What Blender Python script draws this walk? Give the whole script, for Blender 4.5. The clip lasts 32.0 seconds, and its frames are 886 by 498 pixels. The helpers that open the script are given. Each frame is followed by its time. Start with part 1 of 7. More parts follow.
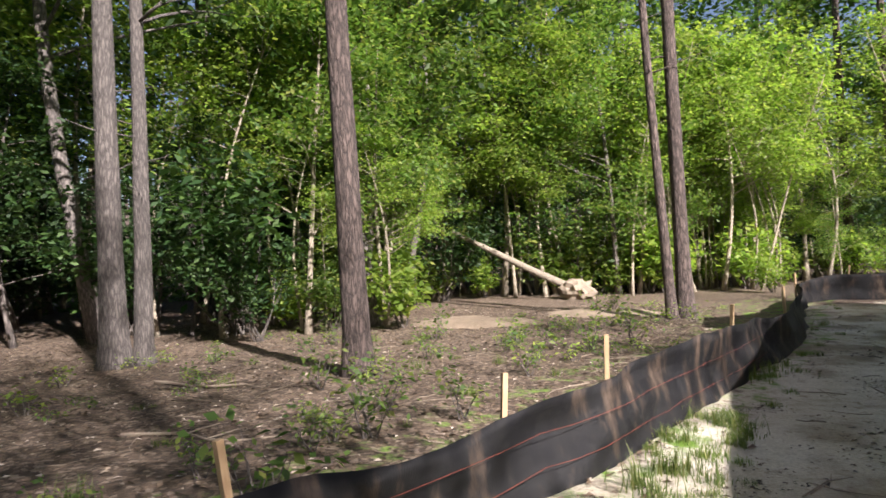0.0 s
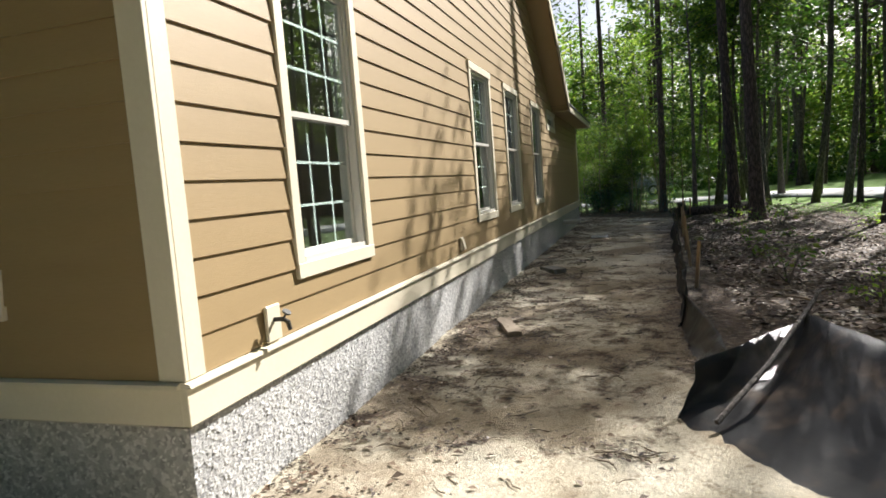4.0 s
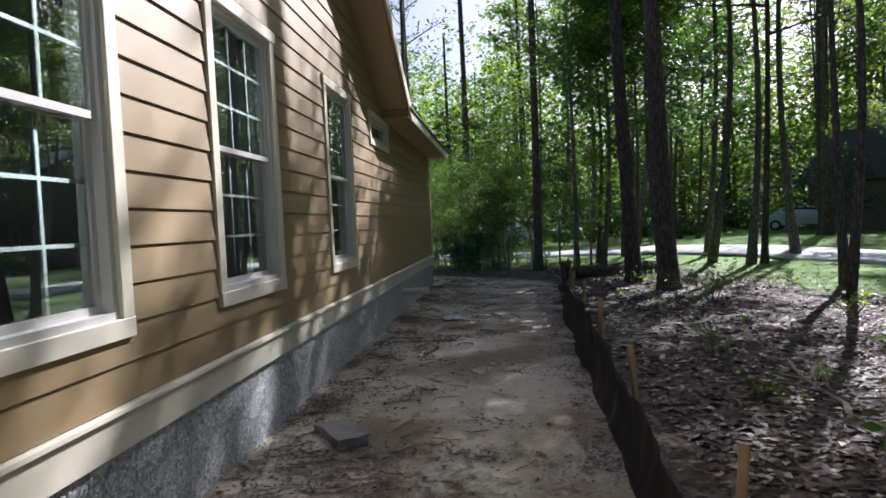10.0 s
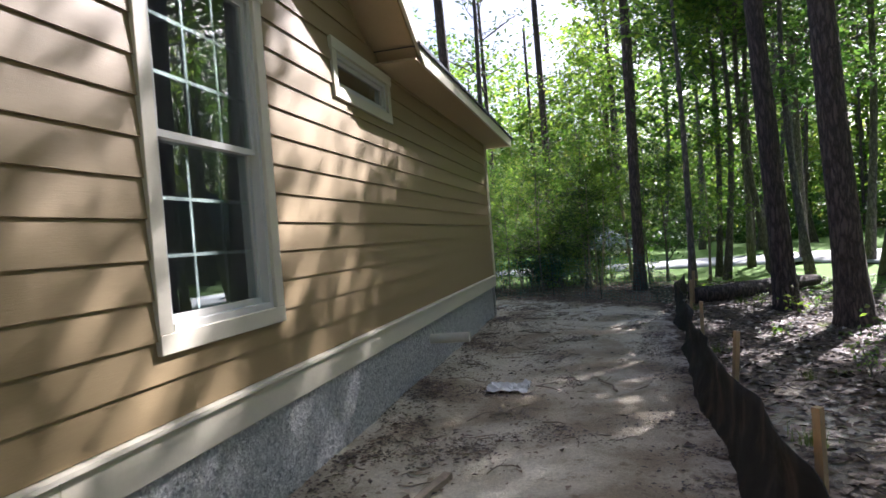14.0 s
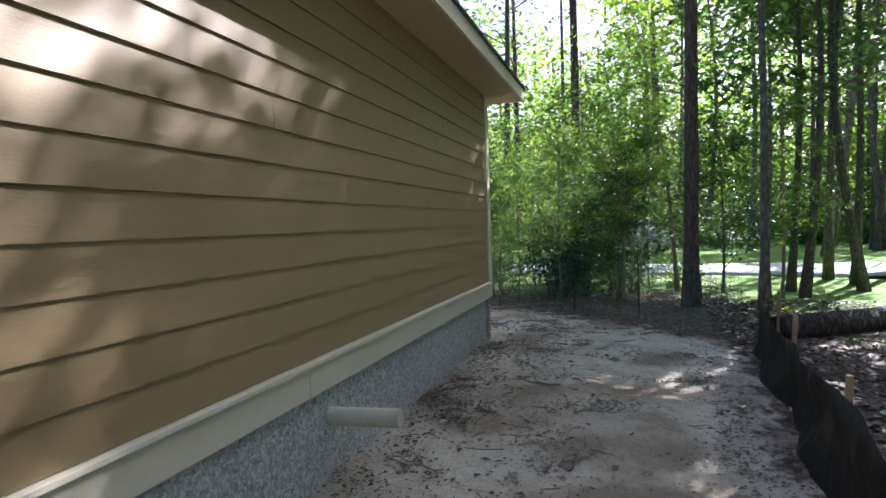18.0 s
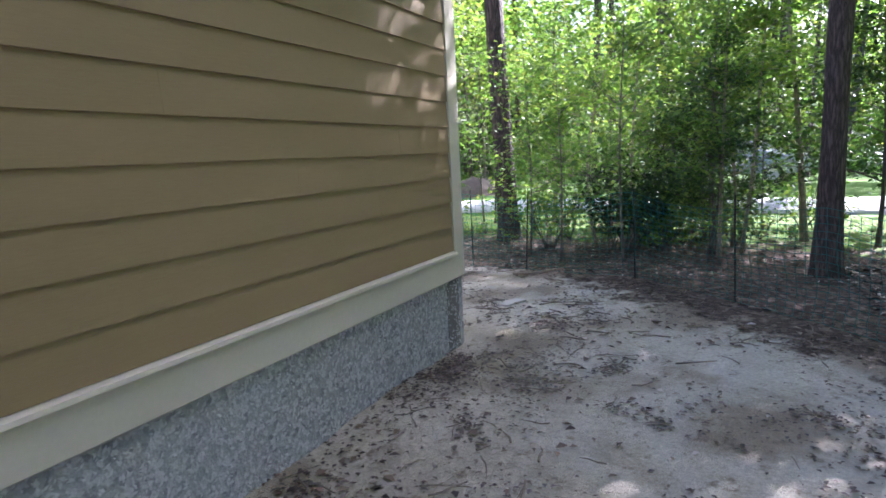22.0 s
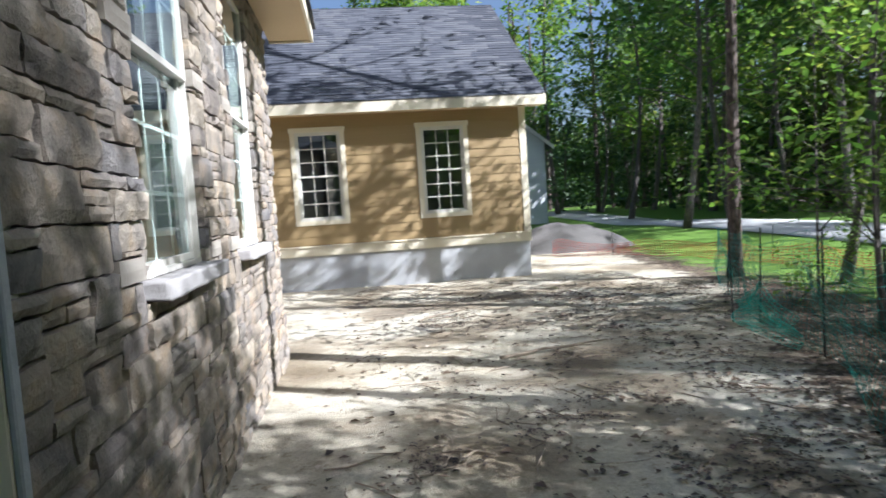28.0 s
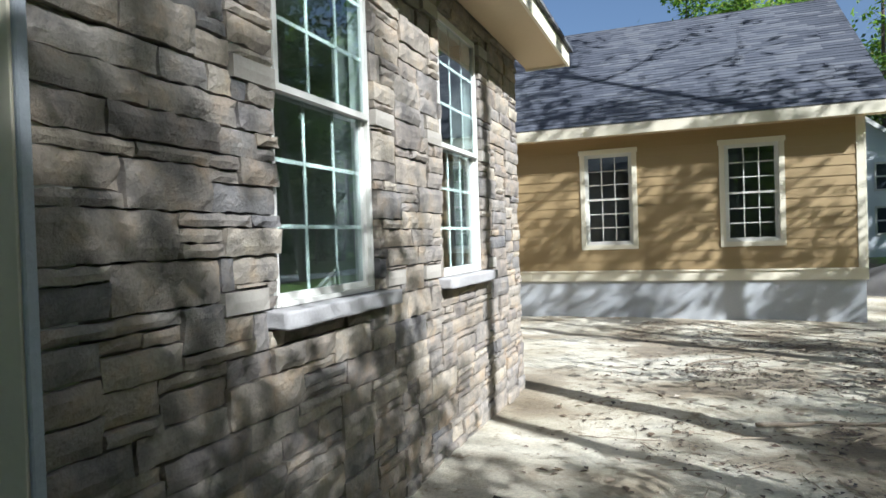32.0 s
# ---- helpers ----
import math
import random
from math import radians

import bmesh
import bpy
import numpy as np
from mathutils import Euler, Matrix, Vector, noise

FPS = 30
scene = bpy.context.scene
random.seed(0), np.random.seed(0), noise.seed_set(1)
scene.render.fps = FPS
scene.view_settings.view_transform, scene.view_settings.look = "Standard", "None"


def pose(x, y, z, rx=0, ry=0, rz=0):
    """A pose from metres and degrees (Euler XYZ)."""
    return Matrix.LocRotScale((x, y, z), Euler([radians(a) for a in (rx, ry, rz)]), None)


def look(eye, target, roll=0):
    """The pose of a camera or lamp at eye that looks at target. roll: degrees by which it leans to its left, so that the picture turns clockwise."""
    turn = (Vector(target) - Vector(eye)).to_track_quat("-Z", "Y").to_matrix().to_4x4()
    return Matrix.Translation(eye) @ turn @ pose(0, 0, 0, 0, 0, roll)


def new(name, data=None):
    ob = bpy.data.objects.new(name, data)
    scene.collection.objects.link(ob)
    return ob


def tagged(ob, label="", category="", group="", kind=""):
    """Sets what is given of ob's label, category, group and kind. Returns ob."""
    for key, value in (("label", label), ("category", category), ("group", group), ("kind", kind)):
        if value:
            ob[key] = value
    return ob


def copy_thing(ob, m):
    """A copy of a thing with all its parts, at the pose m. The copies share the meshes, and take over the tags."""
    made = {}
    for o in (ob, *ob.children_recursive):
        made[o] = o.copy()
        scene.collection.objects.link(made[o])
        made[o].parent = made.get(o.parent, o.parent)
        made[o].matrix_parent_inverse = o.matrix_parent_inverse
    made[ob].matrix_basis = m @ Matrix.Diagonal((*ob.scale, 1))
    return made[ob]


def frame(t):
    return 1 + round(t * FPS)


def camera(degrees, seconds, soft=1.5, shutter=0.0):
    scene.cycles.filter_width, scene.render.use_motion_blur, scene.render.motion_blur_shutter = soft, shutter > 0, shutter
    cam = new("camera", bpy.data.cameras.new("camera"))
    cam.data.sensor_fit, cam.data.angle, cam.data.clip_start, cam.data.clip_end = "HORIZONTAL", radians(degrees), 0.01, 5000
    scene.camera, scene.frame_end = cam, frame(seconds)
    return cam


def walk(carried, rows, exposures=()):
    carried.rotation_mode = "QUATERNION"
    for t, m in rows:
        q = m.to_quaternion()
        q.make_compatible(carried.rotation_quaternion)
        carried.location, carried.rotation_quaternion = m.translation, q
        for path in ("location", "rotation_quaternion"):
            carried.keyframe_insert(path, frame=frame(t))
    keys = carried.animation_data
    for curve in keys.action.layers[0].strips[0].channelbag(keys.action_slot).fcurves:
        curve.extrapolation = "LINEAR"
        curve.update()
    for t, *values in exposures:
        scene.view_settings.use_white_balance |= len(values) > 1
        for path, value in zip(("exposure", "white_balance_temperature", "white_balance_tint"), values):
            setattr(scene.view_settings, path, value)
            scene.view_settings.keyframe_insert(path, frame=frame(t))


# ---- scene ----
cam = camera(69.6, 32.0, soft=1.6, shutter=0.2)
PATH = [
    (0, (-4.109, -2.251, 1.615), (-4.948, -0.436, 1.628), -2.5),
    (0.5, (-4.059, -2.196, 1.611), (-4.714, -0.306, 1.598), -2.7),
    (1, (-4.008, -2.071, 1.591), (-4.226, -0.083, 1.541), -3.2),
    (1.5, (-3.933, -2.034, 1.565), (-3.501, -0.083, 1.473), -3.7),
    (2, (-3.619, -2.148, 1.556), (-2.633, -0.413, 1.418), -4.1),
    (2.5, (-3.37, -2.202, 1.557), (-1.954, -0.803, 1.361), -4.5),
    (3, (-3.076, -2.173, 1.587), (-1.376, -1.139, 1.38), -4.1),
    (3.5, (-2.735, -2.093, 1.578), (-0.887, -1.355, 1.383), -4.5),
    (4, (-2.333, -2.015, 1.568), (-0.436, -1.414, 1.374), -4.4),
    (4.5, (-1.963, -2.049, 1.566), (-0.037, -1.528, 1.424), -2.7),
    (6.5, (0.095, -1.912, 1.641), (2.078, -1.662, 1.595), -0.1),
    (7, (0.589, -1.879, 1.63), (2.576, -1.659, 1.572), -0.1),
    (7.5, (1.136, -1.857, 1.61), (3.124, -1.666, 1.501), -0.3),
    (8, (1.666, -1.848, 1.587), (3.652, -1.667, 1.441), -0.6),
    (8.5, (2.263, -1.896, 1.564), (4.251, -1.697, 1.465), -2.3),
    (9, (2.852, -1.807, 1.542), (4.842, -1.63, 1.452), -2.8),
    (9.5, (3.411, -1.718, 1.531), (5.403, -1.56, 1.444), -2.2),
    (10, (3.848, -1.79, 1.542), (5.837, -1.597, 1.461), -2.7),
    (10.5, (4.292, -1.809, 1.522), (6.277, -1.584, 1.424), -3.1),
    (11, (4.813, -1.8, 1.473), (6.791, -1.521, 1.365), -2.8),
    (11.5, (5.336, -1.808, 1.436), (7.3, -1.462, 1.287), -2.0),
    (12, (5.809, -1.869, 1.438), (7.757, -1.442, 1.286), -2.3),
    (12.5, (6.299, -1.97, 1.435), (8.228, -1.45, 1.34), -3.4),
    (13, (6.817, -1.952, 1.459), (8.74, -1.411, 1.381), -4.5),
    (13.5, (7.31, -1.943, 1.468), (9.24, -1.419, 1.437), -4.7),
    (14, (7.819, -1.927, 1.496), (9.762, -1.451, 1.467), -4.5),
    (14.5, (8.282, -1.963, 1.487), (10.226, -1.503, 1.397), -4.5),
    (16.5, (9.959, -1.697, 1.518), (11.91, -1.288, 1.368), -1.8),
    (17, (10.395, -1.734, 1.517), (12.332, -1.263, 1.354), -2.0),
    (17.5, (10.827, -1.751, 1.517), (12.757, -1.236, 1.41), -1.9),
    (18, (11.302, -1.76, 1.526), (13.221, -1.2, 1.451), -1.7),
    (18.5, (11.81, -1.761, 1.518), (13.713, -1.163, 1.38), -2.0),
    (19, (12.219, -1.78, 1.515), (14.116, -1.165, 1.374), -2.1),
    (19.5, (12.672, -1.855, 1.512), (14.555, -1.193, 1.388), -3.4),
    (20, (13.154, -1.97, 1.534), (15.016, -1.252, 1.396), -2.8),
    (20.5, (13.612, -2.031, 1.56), (15.45, -1.266, 1.367), -4.5),
    (21, (14.103, -2.116, 1.559), (15.903, -1.261, 1.385), -5.1),
    (21.5, (14.582, -2.042, 1.528), (16.358, -1.144, 1.321), -4.4),
    (22, (15.064, -1.996, 1.482), (16.845, -1.133, 1.195), -2.8),
    (22.5, (15.524, -2.103, 1.473), (17.281, -1.157, 1.327), -4.0),
    (23, (15.992, -2.102, 1.461), (17.74, -1.142, 1.304), -4.3),
    (23.5, (16.445, -2.056, 1.451), (18.197, -1.106, 1.282), -4.2),
    (24, (16.893, -2.058, 1.449), (18.607, -1.037, 1.319), -4.6),
    (24.5, (17.318, -2.016, 1.465), (18.97, -0.905, 1.268), -3.7),
    (25, (17.795, -1.948, 1.493), (19.32, -0.673, 1.272), -3.5),
    (25.5, (18.181, -2.016, 1.485), (19.536, -0.556, 1.309), -4.0),
    (27.5, (19.943, -1.686, 1.389), (20.566, 0.209, 1.239), -3.4),
    (28, (20.219, -1.413, 1.403), (20.482, 0.565, 1.262), -3.7),
    (28.5, (20.481, -1.255, 1.4), (20.26, 0.725, 1.235), -4.0),
    (29, (20.645, -1.017, 1.4), (19.998, 0.873, 1.316), -4.1),
    (29.5, (20.737, -0.911, 1.414), (19.826, 0.869, 1.403), -3.7),
    (30, (20.855, -0.955, 1.439), (19.882, 0.792, 1.421), -3.1),
    (30.5, (20.913, -0.987, 1.45), (19.984, 0.784, 1.423), -2.6),
    (31, (20.936, -1.031, 1.45), (20.088, 0.78, 1.419), -2.3),
    (31.5, (20.964, -1.079, 1.451), (20.196, 0.767, 1.417), -2.0),
    (32, (20.977, -1.088, 1.452), (20.262, 0.78, 1.42), -1.9),
]
walk(cam, [(t, look(eye, target, roll)) for t, eye, target, roll in PATH],
     [(0, 1.45, 6200, 22), (1.6, 1.75, 6000, 20), (2.4, 1.9, 5800, 12), (3.2, 1.3, 6100, 12), (4.5, 1.3, 6200, 14), (8, 1.2, 5900, 17), (11, 1.55, 5450, 22), (12.5, 1.9, 5700, 22), (14, 2.15, 5700, 22), (17, 2.45, 5600, 22), (19, 2.75, 5500, 24), (20.5, 3.05, 5500, 26), (22, 3.15, 5400, 31), (23, 3.15, 5300, 35), (25, 2.9, 5450, 41), (28, 1.5, 5450, 14), (29, 1.3, 5400, 10), (32, 1.2, 5400, 9)])

# ---- sky, sun ----
SUN_AZ, SUN_EL = 120.0, 37.0   # degrees: clockwise from +y (north), and above the horizon
world = bpy.data.worlds.new("world")
scene.world = world
world.use_nodes = True
wn = world.node_tree.nodes
sky = wn.new("ShaderNodeTexSky")
sky.sky_type = "NISHITA"
sky.sun_disc = False
sky.sun_elevation = radians(SUN_EL)
sky.sun_rotation = radians(SUN_AZ)
sky.air_density, sky.dust_density, sky.ozone_density = 1.0, 3.0, 0.6
wn["Background"].inputs[1].default_value = 0.052
world.node_tree.links.new(sky.outputs[0], wn["Background"].inputs[0])
sun = new("sun", bpy.data.lights.new("sun", "SUN"))
sun.data.energy, sun.data.angle, sun.data.color = 5.0, radians(0.55), (1.0, 0.95, 0.86)
ce = math.cos(radians(SUN_EL))
SUN_DIR = Vector((ce * math.sin(radians(SUN_AZ)), ce * math.cos(radians(SUN_AZ)), math.sin(radians(SUN_EL))))
sun.matrix_world = look(SUN_DIR * 60, (0, 0, 0))

# ---- the plan, in metres: x along the side wall (east), y into the house (north), z up ----
XE = 19.44         # outer corner where the side wall meets the stone front
WT0, WT1 = 0.575, 0.785   # water table board, bottom and top
EXPO = 0.1805      # siding exposure
WIN0, WIN1 = 1.08, 3.11
SOFFIT = 3.17
FLOOR = 0.62

# ---- small mesh helpers ----
def obj(name, bm, mats, parent=None, smooth=False):
    me = bpy.data.meshes.new(name)
    bm.to_mesh(me)
    bm.free()
    for m in mats if isinstance(mats, (list, tuple)) else [mats]:
        me.materials.append(m)
    if smooth:
        me.polygons.foreach_set("use_smooth", [True] * len(me.polygons))
    ob = new(name, me)
    if parent:
        ob.parent = parent
    return ob


def part(name, bm, material, parent, label="", smooth=False):
    ob = obj(name, bm, material, parent, smooth)
    if label:
        tagged(ob, label)
    return ob


def thing(name, label, category, kind="", group="", m=None):
    e = tagged(new(name), label, category, group, kind)
    e.empty_display_size = 0.1
    if m is not None:
        e.matrix_basis = m
    return e


def mesh_np(name, verts, faces, material, parent=None, smooth=False):
    me = bpy.data.meshes.new(name)
    n = faces.shape[1]
    me.vertices.add(len(verts))
    me.vertices.foreach_set("co", np.ascontiguousarray(verts, dtype=np.float32).ravel())
    me.loops.add(faces.size)
    me.loops.foreach_set("vertex_index", np.ascontiguousarray(faces, dtype=np.int32).ravel())
    me.polygons.add(len(faces))
    me.polygons.foreach_set("loop_start", np.arange(0, faces.size, n, dtype=np.int32))
    me.polygons.foreach_set("loop_total", np.full(len(faces), n, dtype=np.int32))
    if smooth:
        me.polygons.foreach_set("use_smooth", np.ones(len(faces), dtype=bool))
    me.update(calc_edges=True)
    for mm in material if isinstance(material, (list, tuple)) else [material]:
        me.materials.append(mm)
    ob = new(name, me)
    if parent:
        ob.parent = parent
    return ob


def hexa(bm, c):
    """A box from its eight corners: bottom four, then top four, in the same order round."""
    v = [bm.verts.new(p) for p in c]
    for f in ((3, 2, 1, 0), (4, 5, 6, 7), (0, 1, 5, 4), (1, 2, 6, 5), (2, 3, 7, 6), (3, 0, 4, 7)):
        bm.faces.new([v[i] for i in f])
    return v


def box(bm, x0, x1, y0, y1, z0, z1):
    return hexa(bm, [(x0, y0, z0), (x1, y0, z0), (x1, y1, z0), (x0, y1, z0), (x0, y0, z1), (x1, y0, z1), (x1, y1, z1), (x0, y1, z1)])


def bevel(bm, w, seg=1):
    bmesh.ops.bevel(bm, geom=bm.edges[:], offset=w, segments=seg, affect="EDGES", profile=0.6)
    return bm


class Face:
    """A wall's own axes: u along it (to the right as one looks at it from outside), w outwards, z up."""
    def __init__(self, origin, along, out):
        self.o, self.u, self.n = Vector(origin), Vector(along), Vector(out)

    def p(self, u, w, z):
        return self.o + self.u * u + self.n * w + Vector((0, 0, z))

    def box(self, bm, u0, u1, w0, w1, z0, z1):
        return hexa(bm, [self.p(*q) for q in ((u0, w1, z0), (u1, w1, z0), (u1, w0, z0), (u0, w0, z0), (u0, w1, z1), (u1, w1, z1), (u1, w0, z1), (u0, w0, z1))])


def tube(bm, pts, radii, sides=8, wob=0.0, rng=None):
    """A tapered tube through points; wob roughens it."""
    rings = []
    for i, p in enumerate(pts):
        p = Vector(p)
        d = Vector(pts[min(i + 1, len(pts) - 1)]) - Vector(pts[max(i - 1, 0)])
        d.normalize()
        a = d.cross(Vector((0.3, 1, 0.1))).normalized()
        b = d.cross(a)
        ring = []
        for k in range(sides):
            t = 2 * math.pi * k / sides
            r = radii[i] * (1 + (rng.uniform(-wob, wob) if rng else 0))
            ring.append(bm.verts.new(p + (a * math.cos(t) + b * math.sin(t)) * r))
        rings.append(ring)
    for r0, r1 in zip(rings, rings[1:]):
        for k in range(sides):
            bm.faces.new((r0[k], r0[(k + 1) % sides], r1[(k + 1) % sides], r1[k]))
    bm.faces.new(rings[0][::-1])
    bm.faces.new(rings[-1])


# ---- materials ----
def mat(name, build):
    m = bpy.data.materials.new(name)
    m.use_nodes = True
    nt = m.node_tree
    return build(m, nt, nt.nodes, nt.links, nt.nodes["Principled BSDF"]) or m


def node(nt, kind, **kw):
    n = nt.nodes.new(kind)
    for k, v in kw.items():
        if isinstance(k, str) and k.startswith("i_"):
            n.inputs[k[2:].replace("_", " ")].default_value = v
    return n


def noise_tex(nt, co, scale, detail=4.0, rough=0.6):
    n = node(nt, "ShaderNodeTexNoise", i_Scale=scale, i_Detail=detail, i_Roughness=rough)
    nt.links.new(co, n.inputs["Vector"])
    return n


def ramp(nt, fac, stops):
    r = nt.nodes.new("ShaderNodeValToRGB")
    el = r.color_ramp.elements
    while len(el) < len(stops):
        el.new(0.5)
    for e, (pos, col) in zip(el, stops):
        e.position, e.color = pos, (*col, 1)
    nt.links.new(fac, r.inputs[0])
    return r


def mixc(nt, fac, a, b, blend="MIX"):
    n = nt.nodes.new("ShaderNodeMix")
    n.data_type, n.blend_type = "RGBA", blend
    for sock, v in ((n.inputs["Factor"], fac), (n.inputs[6], a), (n.inputs[7], b)):
        if isinstance(v, (int, float)):
            sock.default_value = v
        elif isinstance(v, tuple):
            sock.default_value = (*v, 1)
        else:
            nt.links.new(v, sock)
    return n.outputs[2]


def bump(nt, b, height, strength, dist=0.02):
    n = node(nt, "ShaderNodeBump", i_Strength=strength, i_Distance=dist)
    nt.links.new(height, n.inputs["Height"])
    nt.links.new(n.outputs[0], b.inputs["Normal"])


def pos(nt):
    return nt.nodes.new("ShaderNodeNewGeometry").outputs["Position"]


def objco(nt):
    return nt.nodes.new("ShaderNodeTexCoord").outputs["Object"]


def surface(name, c0, c1, scale, rough=0.6, fine=None, bstr=0.3, bdist=0.01, island=False, world_co=True, stretch=None, metal=0.0, spread=0.25):
    """Two-scale varied surface: colour between c0 and c1, grain in relief."""
    def build(m, nt, n, l, b):
        co = pos(nt) if world_co else objco(nt)
        if stretch:
            mp = nt.nodes.new("ShaderNodeMapping")
            mp.inputs["Scale"].default_value = stretch
            l.new(co, mp.inputs["Vector"])
            co = mp.outputs[0]
        big, small = noise_tex(nt, co, scale), noise_tex(nt, co, fine or scale * 12, 5, 0.7)
        col = mixc(nt, 0.5, big.outputs["Fac"], small.outputs["Fac"])
        r = ramp(nt, col, [(0.5 - spread, c0), (0.5 + spread, c1)])
        out = r.outputs[0]
        if island:
            info = nt.nodes.new("ShaderNodeObjectInfo")
            hsv = nt.nodes.new("ShaderNodeHueSaturation")
            mr = node(nt, "ShaderNodeMapRange", i_To_Min=0.82, i_To_Max=1.15)
            l.new(info.outputs["Random"], mr.inputs[0])
            l.new(mr.outputs[0], hsv.inputs["Value"])
            l.new(out, hsv.inputs["Color"])
            out = hsv.outputs[0]
        l.new(out, b.inputs["Base Color"])
        b.inputs["Roughness"].default_value = rough
        b.inputs["Metallic"].default_value = metal
        bump(nt, b, small.outputs["Fac"], bstr, bdist)
    return mat(name, build)


SIDING = surface("siding_paint", (0.275, 0.192, 0.088), (0.345, 0.246, 0.118), 1.3, 0.55, 60, 0.25, 0.004, island=False, stretch=(0.25, 0.25, 3))
TRIM = surface("trim_paint", (0.64, 0.575, 0.43), (0.74, 0.68, 0.53), 2.0, 0.5, 50, 0.12, 0.003)
VINYL = surface("white_vinyl", (0.58, 0.56, 0.50), (0.66, 0.64, 0.58), 3.0, 0.35, 40, 0.05, 0.002)
SOFF = surface("soffit_paint", (0.50, 0.38, 0.22), (0.58, 0.45, 0.27), 1.5, 0.6, 30, 0.1, 0.003)
DRYWALL = surface("drywall", (0.42, 0.40, 0.36), (0.5, 0.48, 0.44), 1.5, 0.8, 30, 0.1, 0.003)
PLANKWOOD = surface("floor_wood", (0.10, 0.055, 0.03), (0.2, 0.12, 0.07), 2, 0.4, 20, 0.1, 0.003)
STAKE = surface("stake_wood", (0.36, 0.22, 0.10), (0.55, 0.40, 0.24), 8, 0.75, 70, 0.4, 0.004, world_co=False, stretch=(6, 6, 0.7), island=True)
DECAY = surface("weathered_wood", (0.16, 0.12, 0.085), (0.36, 0.30, 0.22), 6, 0.85, 60, 0.6, 0.008)
PVC = surface("pvc_pipe", (0.55, 0.48, 0.36), (0.72, 0.68, 0.58), 6, 0.35, 40, 0.08, 0.002)
STUCCO = surface("grey_stucco", (0.34, 0.345, 0.35), (0.46, 0.465, 0.465), 0.9, 0.85, 45, 0.3, 0.004)
CONC = surface("concrete", (0.42, 0.40, 0.36), (0.58, 0.56, 0.52), 0.8, 0.85, 40, 0.3, 0.004)
ASPH = surface("driveway", (0.40, 0.40, 0.40), (0.56, 0.56, 0.55), 0.6, 0.85, 30, 0.3, 0.006)
WHITEWALL = surface("white_siding", (0.66, 0.68, 0.70), (0.78, 0.79, 0.80), 1.0, 0.55, 30, 0.1, 0.004, stretch=(0.3, 0.3, 6))
DARKROOF = surface("dark_shingle", (0.06, 0.065, 0.085), (0.13, 0.135, 0.165), 5, 0.9, 45, 0.9, 0.01)
BRICKDK = surface("dark_wall", (0.10, 0.085, 0.075), (0.18, 0.16, 0.14), 3, 0.85, 30, 0.3, 0.01)
METALD = surface("dark_metal", (0.02, 0.02, 0.02), (0.06, 0.06, 0.055), 8, 0.5, 60, 0.2, 0.002, metal=0.6)


def _fabric(m, nt, n, l, b):
    co = objco(nt)
    wave = node(nt, "ShaderNodeTexWave", i_Scale=90.0, i_Distortion=1.0)
    l.new(co, wave.inputs["Vector"])
    mp = nt.nodes.new("ShaderNodeMapping")
    mp.inputs["Scale"].default_value = (1.6, 1.6, 0.55)
    l.new(co, mp.inputs["Vector"])
    big = noise_tex(nt, mp.outputs[0], 2.6, 6, 0.65)
    r = ramp(nt, big.outputs["Fac"], [(0.35, (0.005, 0.005, 0.006)), (0.52, (0.010, 0.010, 0.010)), (0.62, (0.05, 0.036, 0.026)), (0.75, (0.15, 0.11, 0.08))])
    l.new(r.outputs[0], b.inputs["Base Color"])
    b.inputs["Roughness"].default_value = 0.62
    b.inputs["Specular IOR Level"].default_value = 0.25
    mx = mixc(nt, 0.5, wave.outputs["Fac"], noise_tex(nt, co, 14).outputs["Fac"])
    bump(nt, b, mx, 0.5, 0.01)
FABRIC = mat("silt_fabric", _fabric)


def _sheen(m, nt, n, l, b):
    _fabric(m, nt, n, l, b)
    b.inputs["Roughness"].default_value = 0.36
    b.inputs["Specular IOR Level"].default_value = 0.5
FABRIC_SHEEN = mat("silt_fabric_taut", _sheen)


def _tabby(m, nt, n, l, b):
    co = pos(nt)
    v = node(nt, "ShaderNodeTexVoronoi", i_Scale=42.0)
    l.new(co, v.inputs["Vector"])
    v2 = node(nt, "ShaderNodeTexVoronoi", i_Scale=75.0)
    l.new(co, v2.inputs["Vector"])
    big = noise_tex(nt, co, 1.1)
    base = ramp(nt, big.outputs["Fac"], [(0.3, (0.33, 0.325, 0.315)), (0.7, (0.46, 0.455, 0.44))])
    sep = nt.nodes.new("ShaderNodeSeparateColor")
    l.new(v.outputs["Color"], sep.inputs[0])
    chips = ramp(nt, sep.outputs[0], [(0.0, (0.17, 0.17, 0.175)), (0.3, (0.40, 0.40, 0.39)), (0.75, (0.48, 0.475, 0.46)), (0.92, (0.74, 0.73, 0.70))])
    l.new(mixc(nt, 0.6, base.outputs[0], chips.outputs[0]), b.inputs["Base Color"])
    b.inputs["Roughness"].default_value = 0.8
    bump(nt, b, mixc(nt, 0.5, v.outputs["Distance"], v2.outputs["Distance"]), 0.55, 0.012)
TABBY = mat("shell_stucco", _tabby)


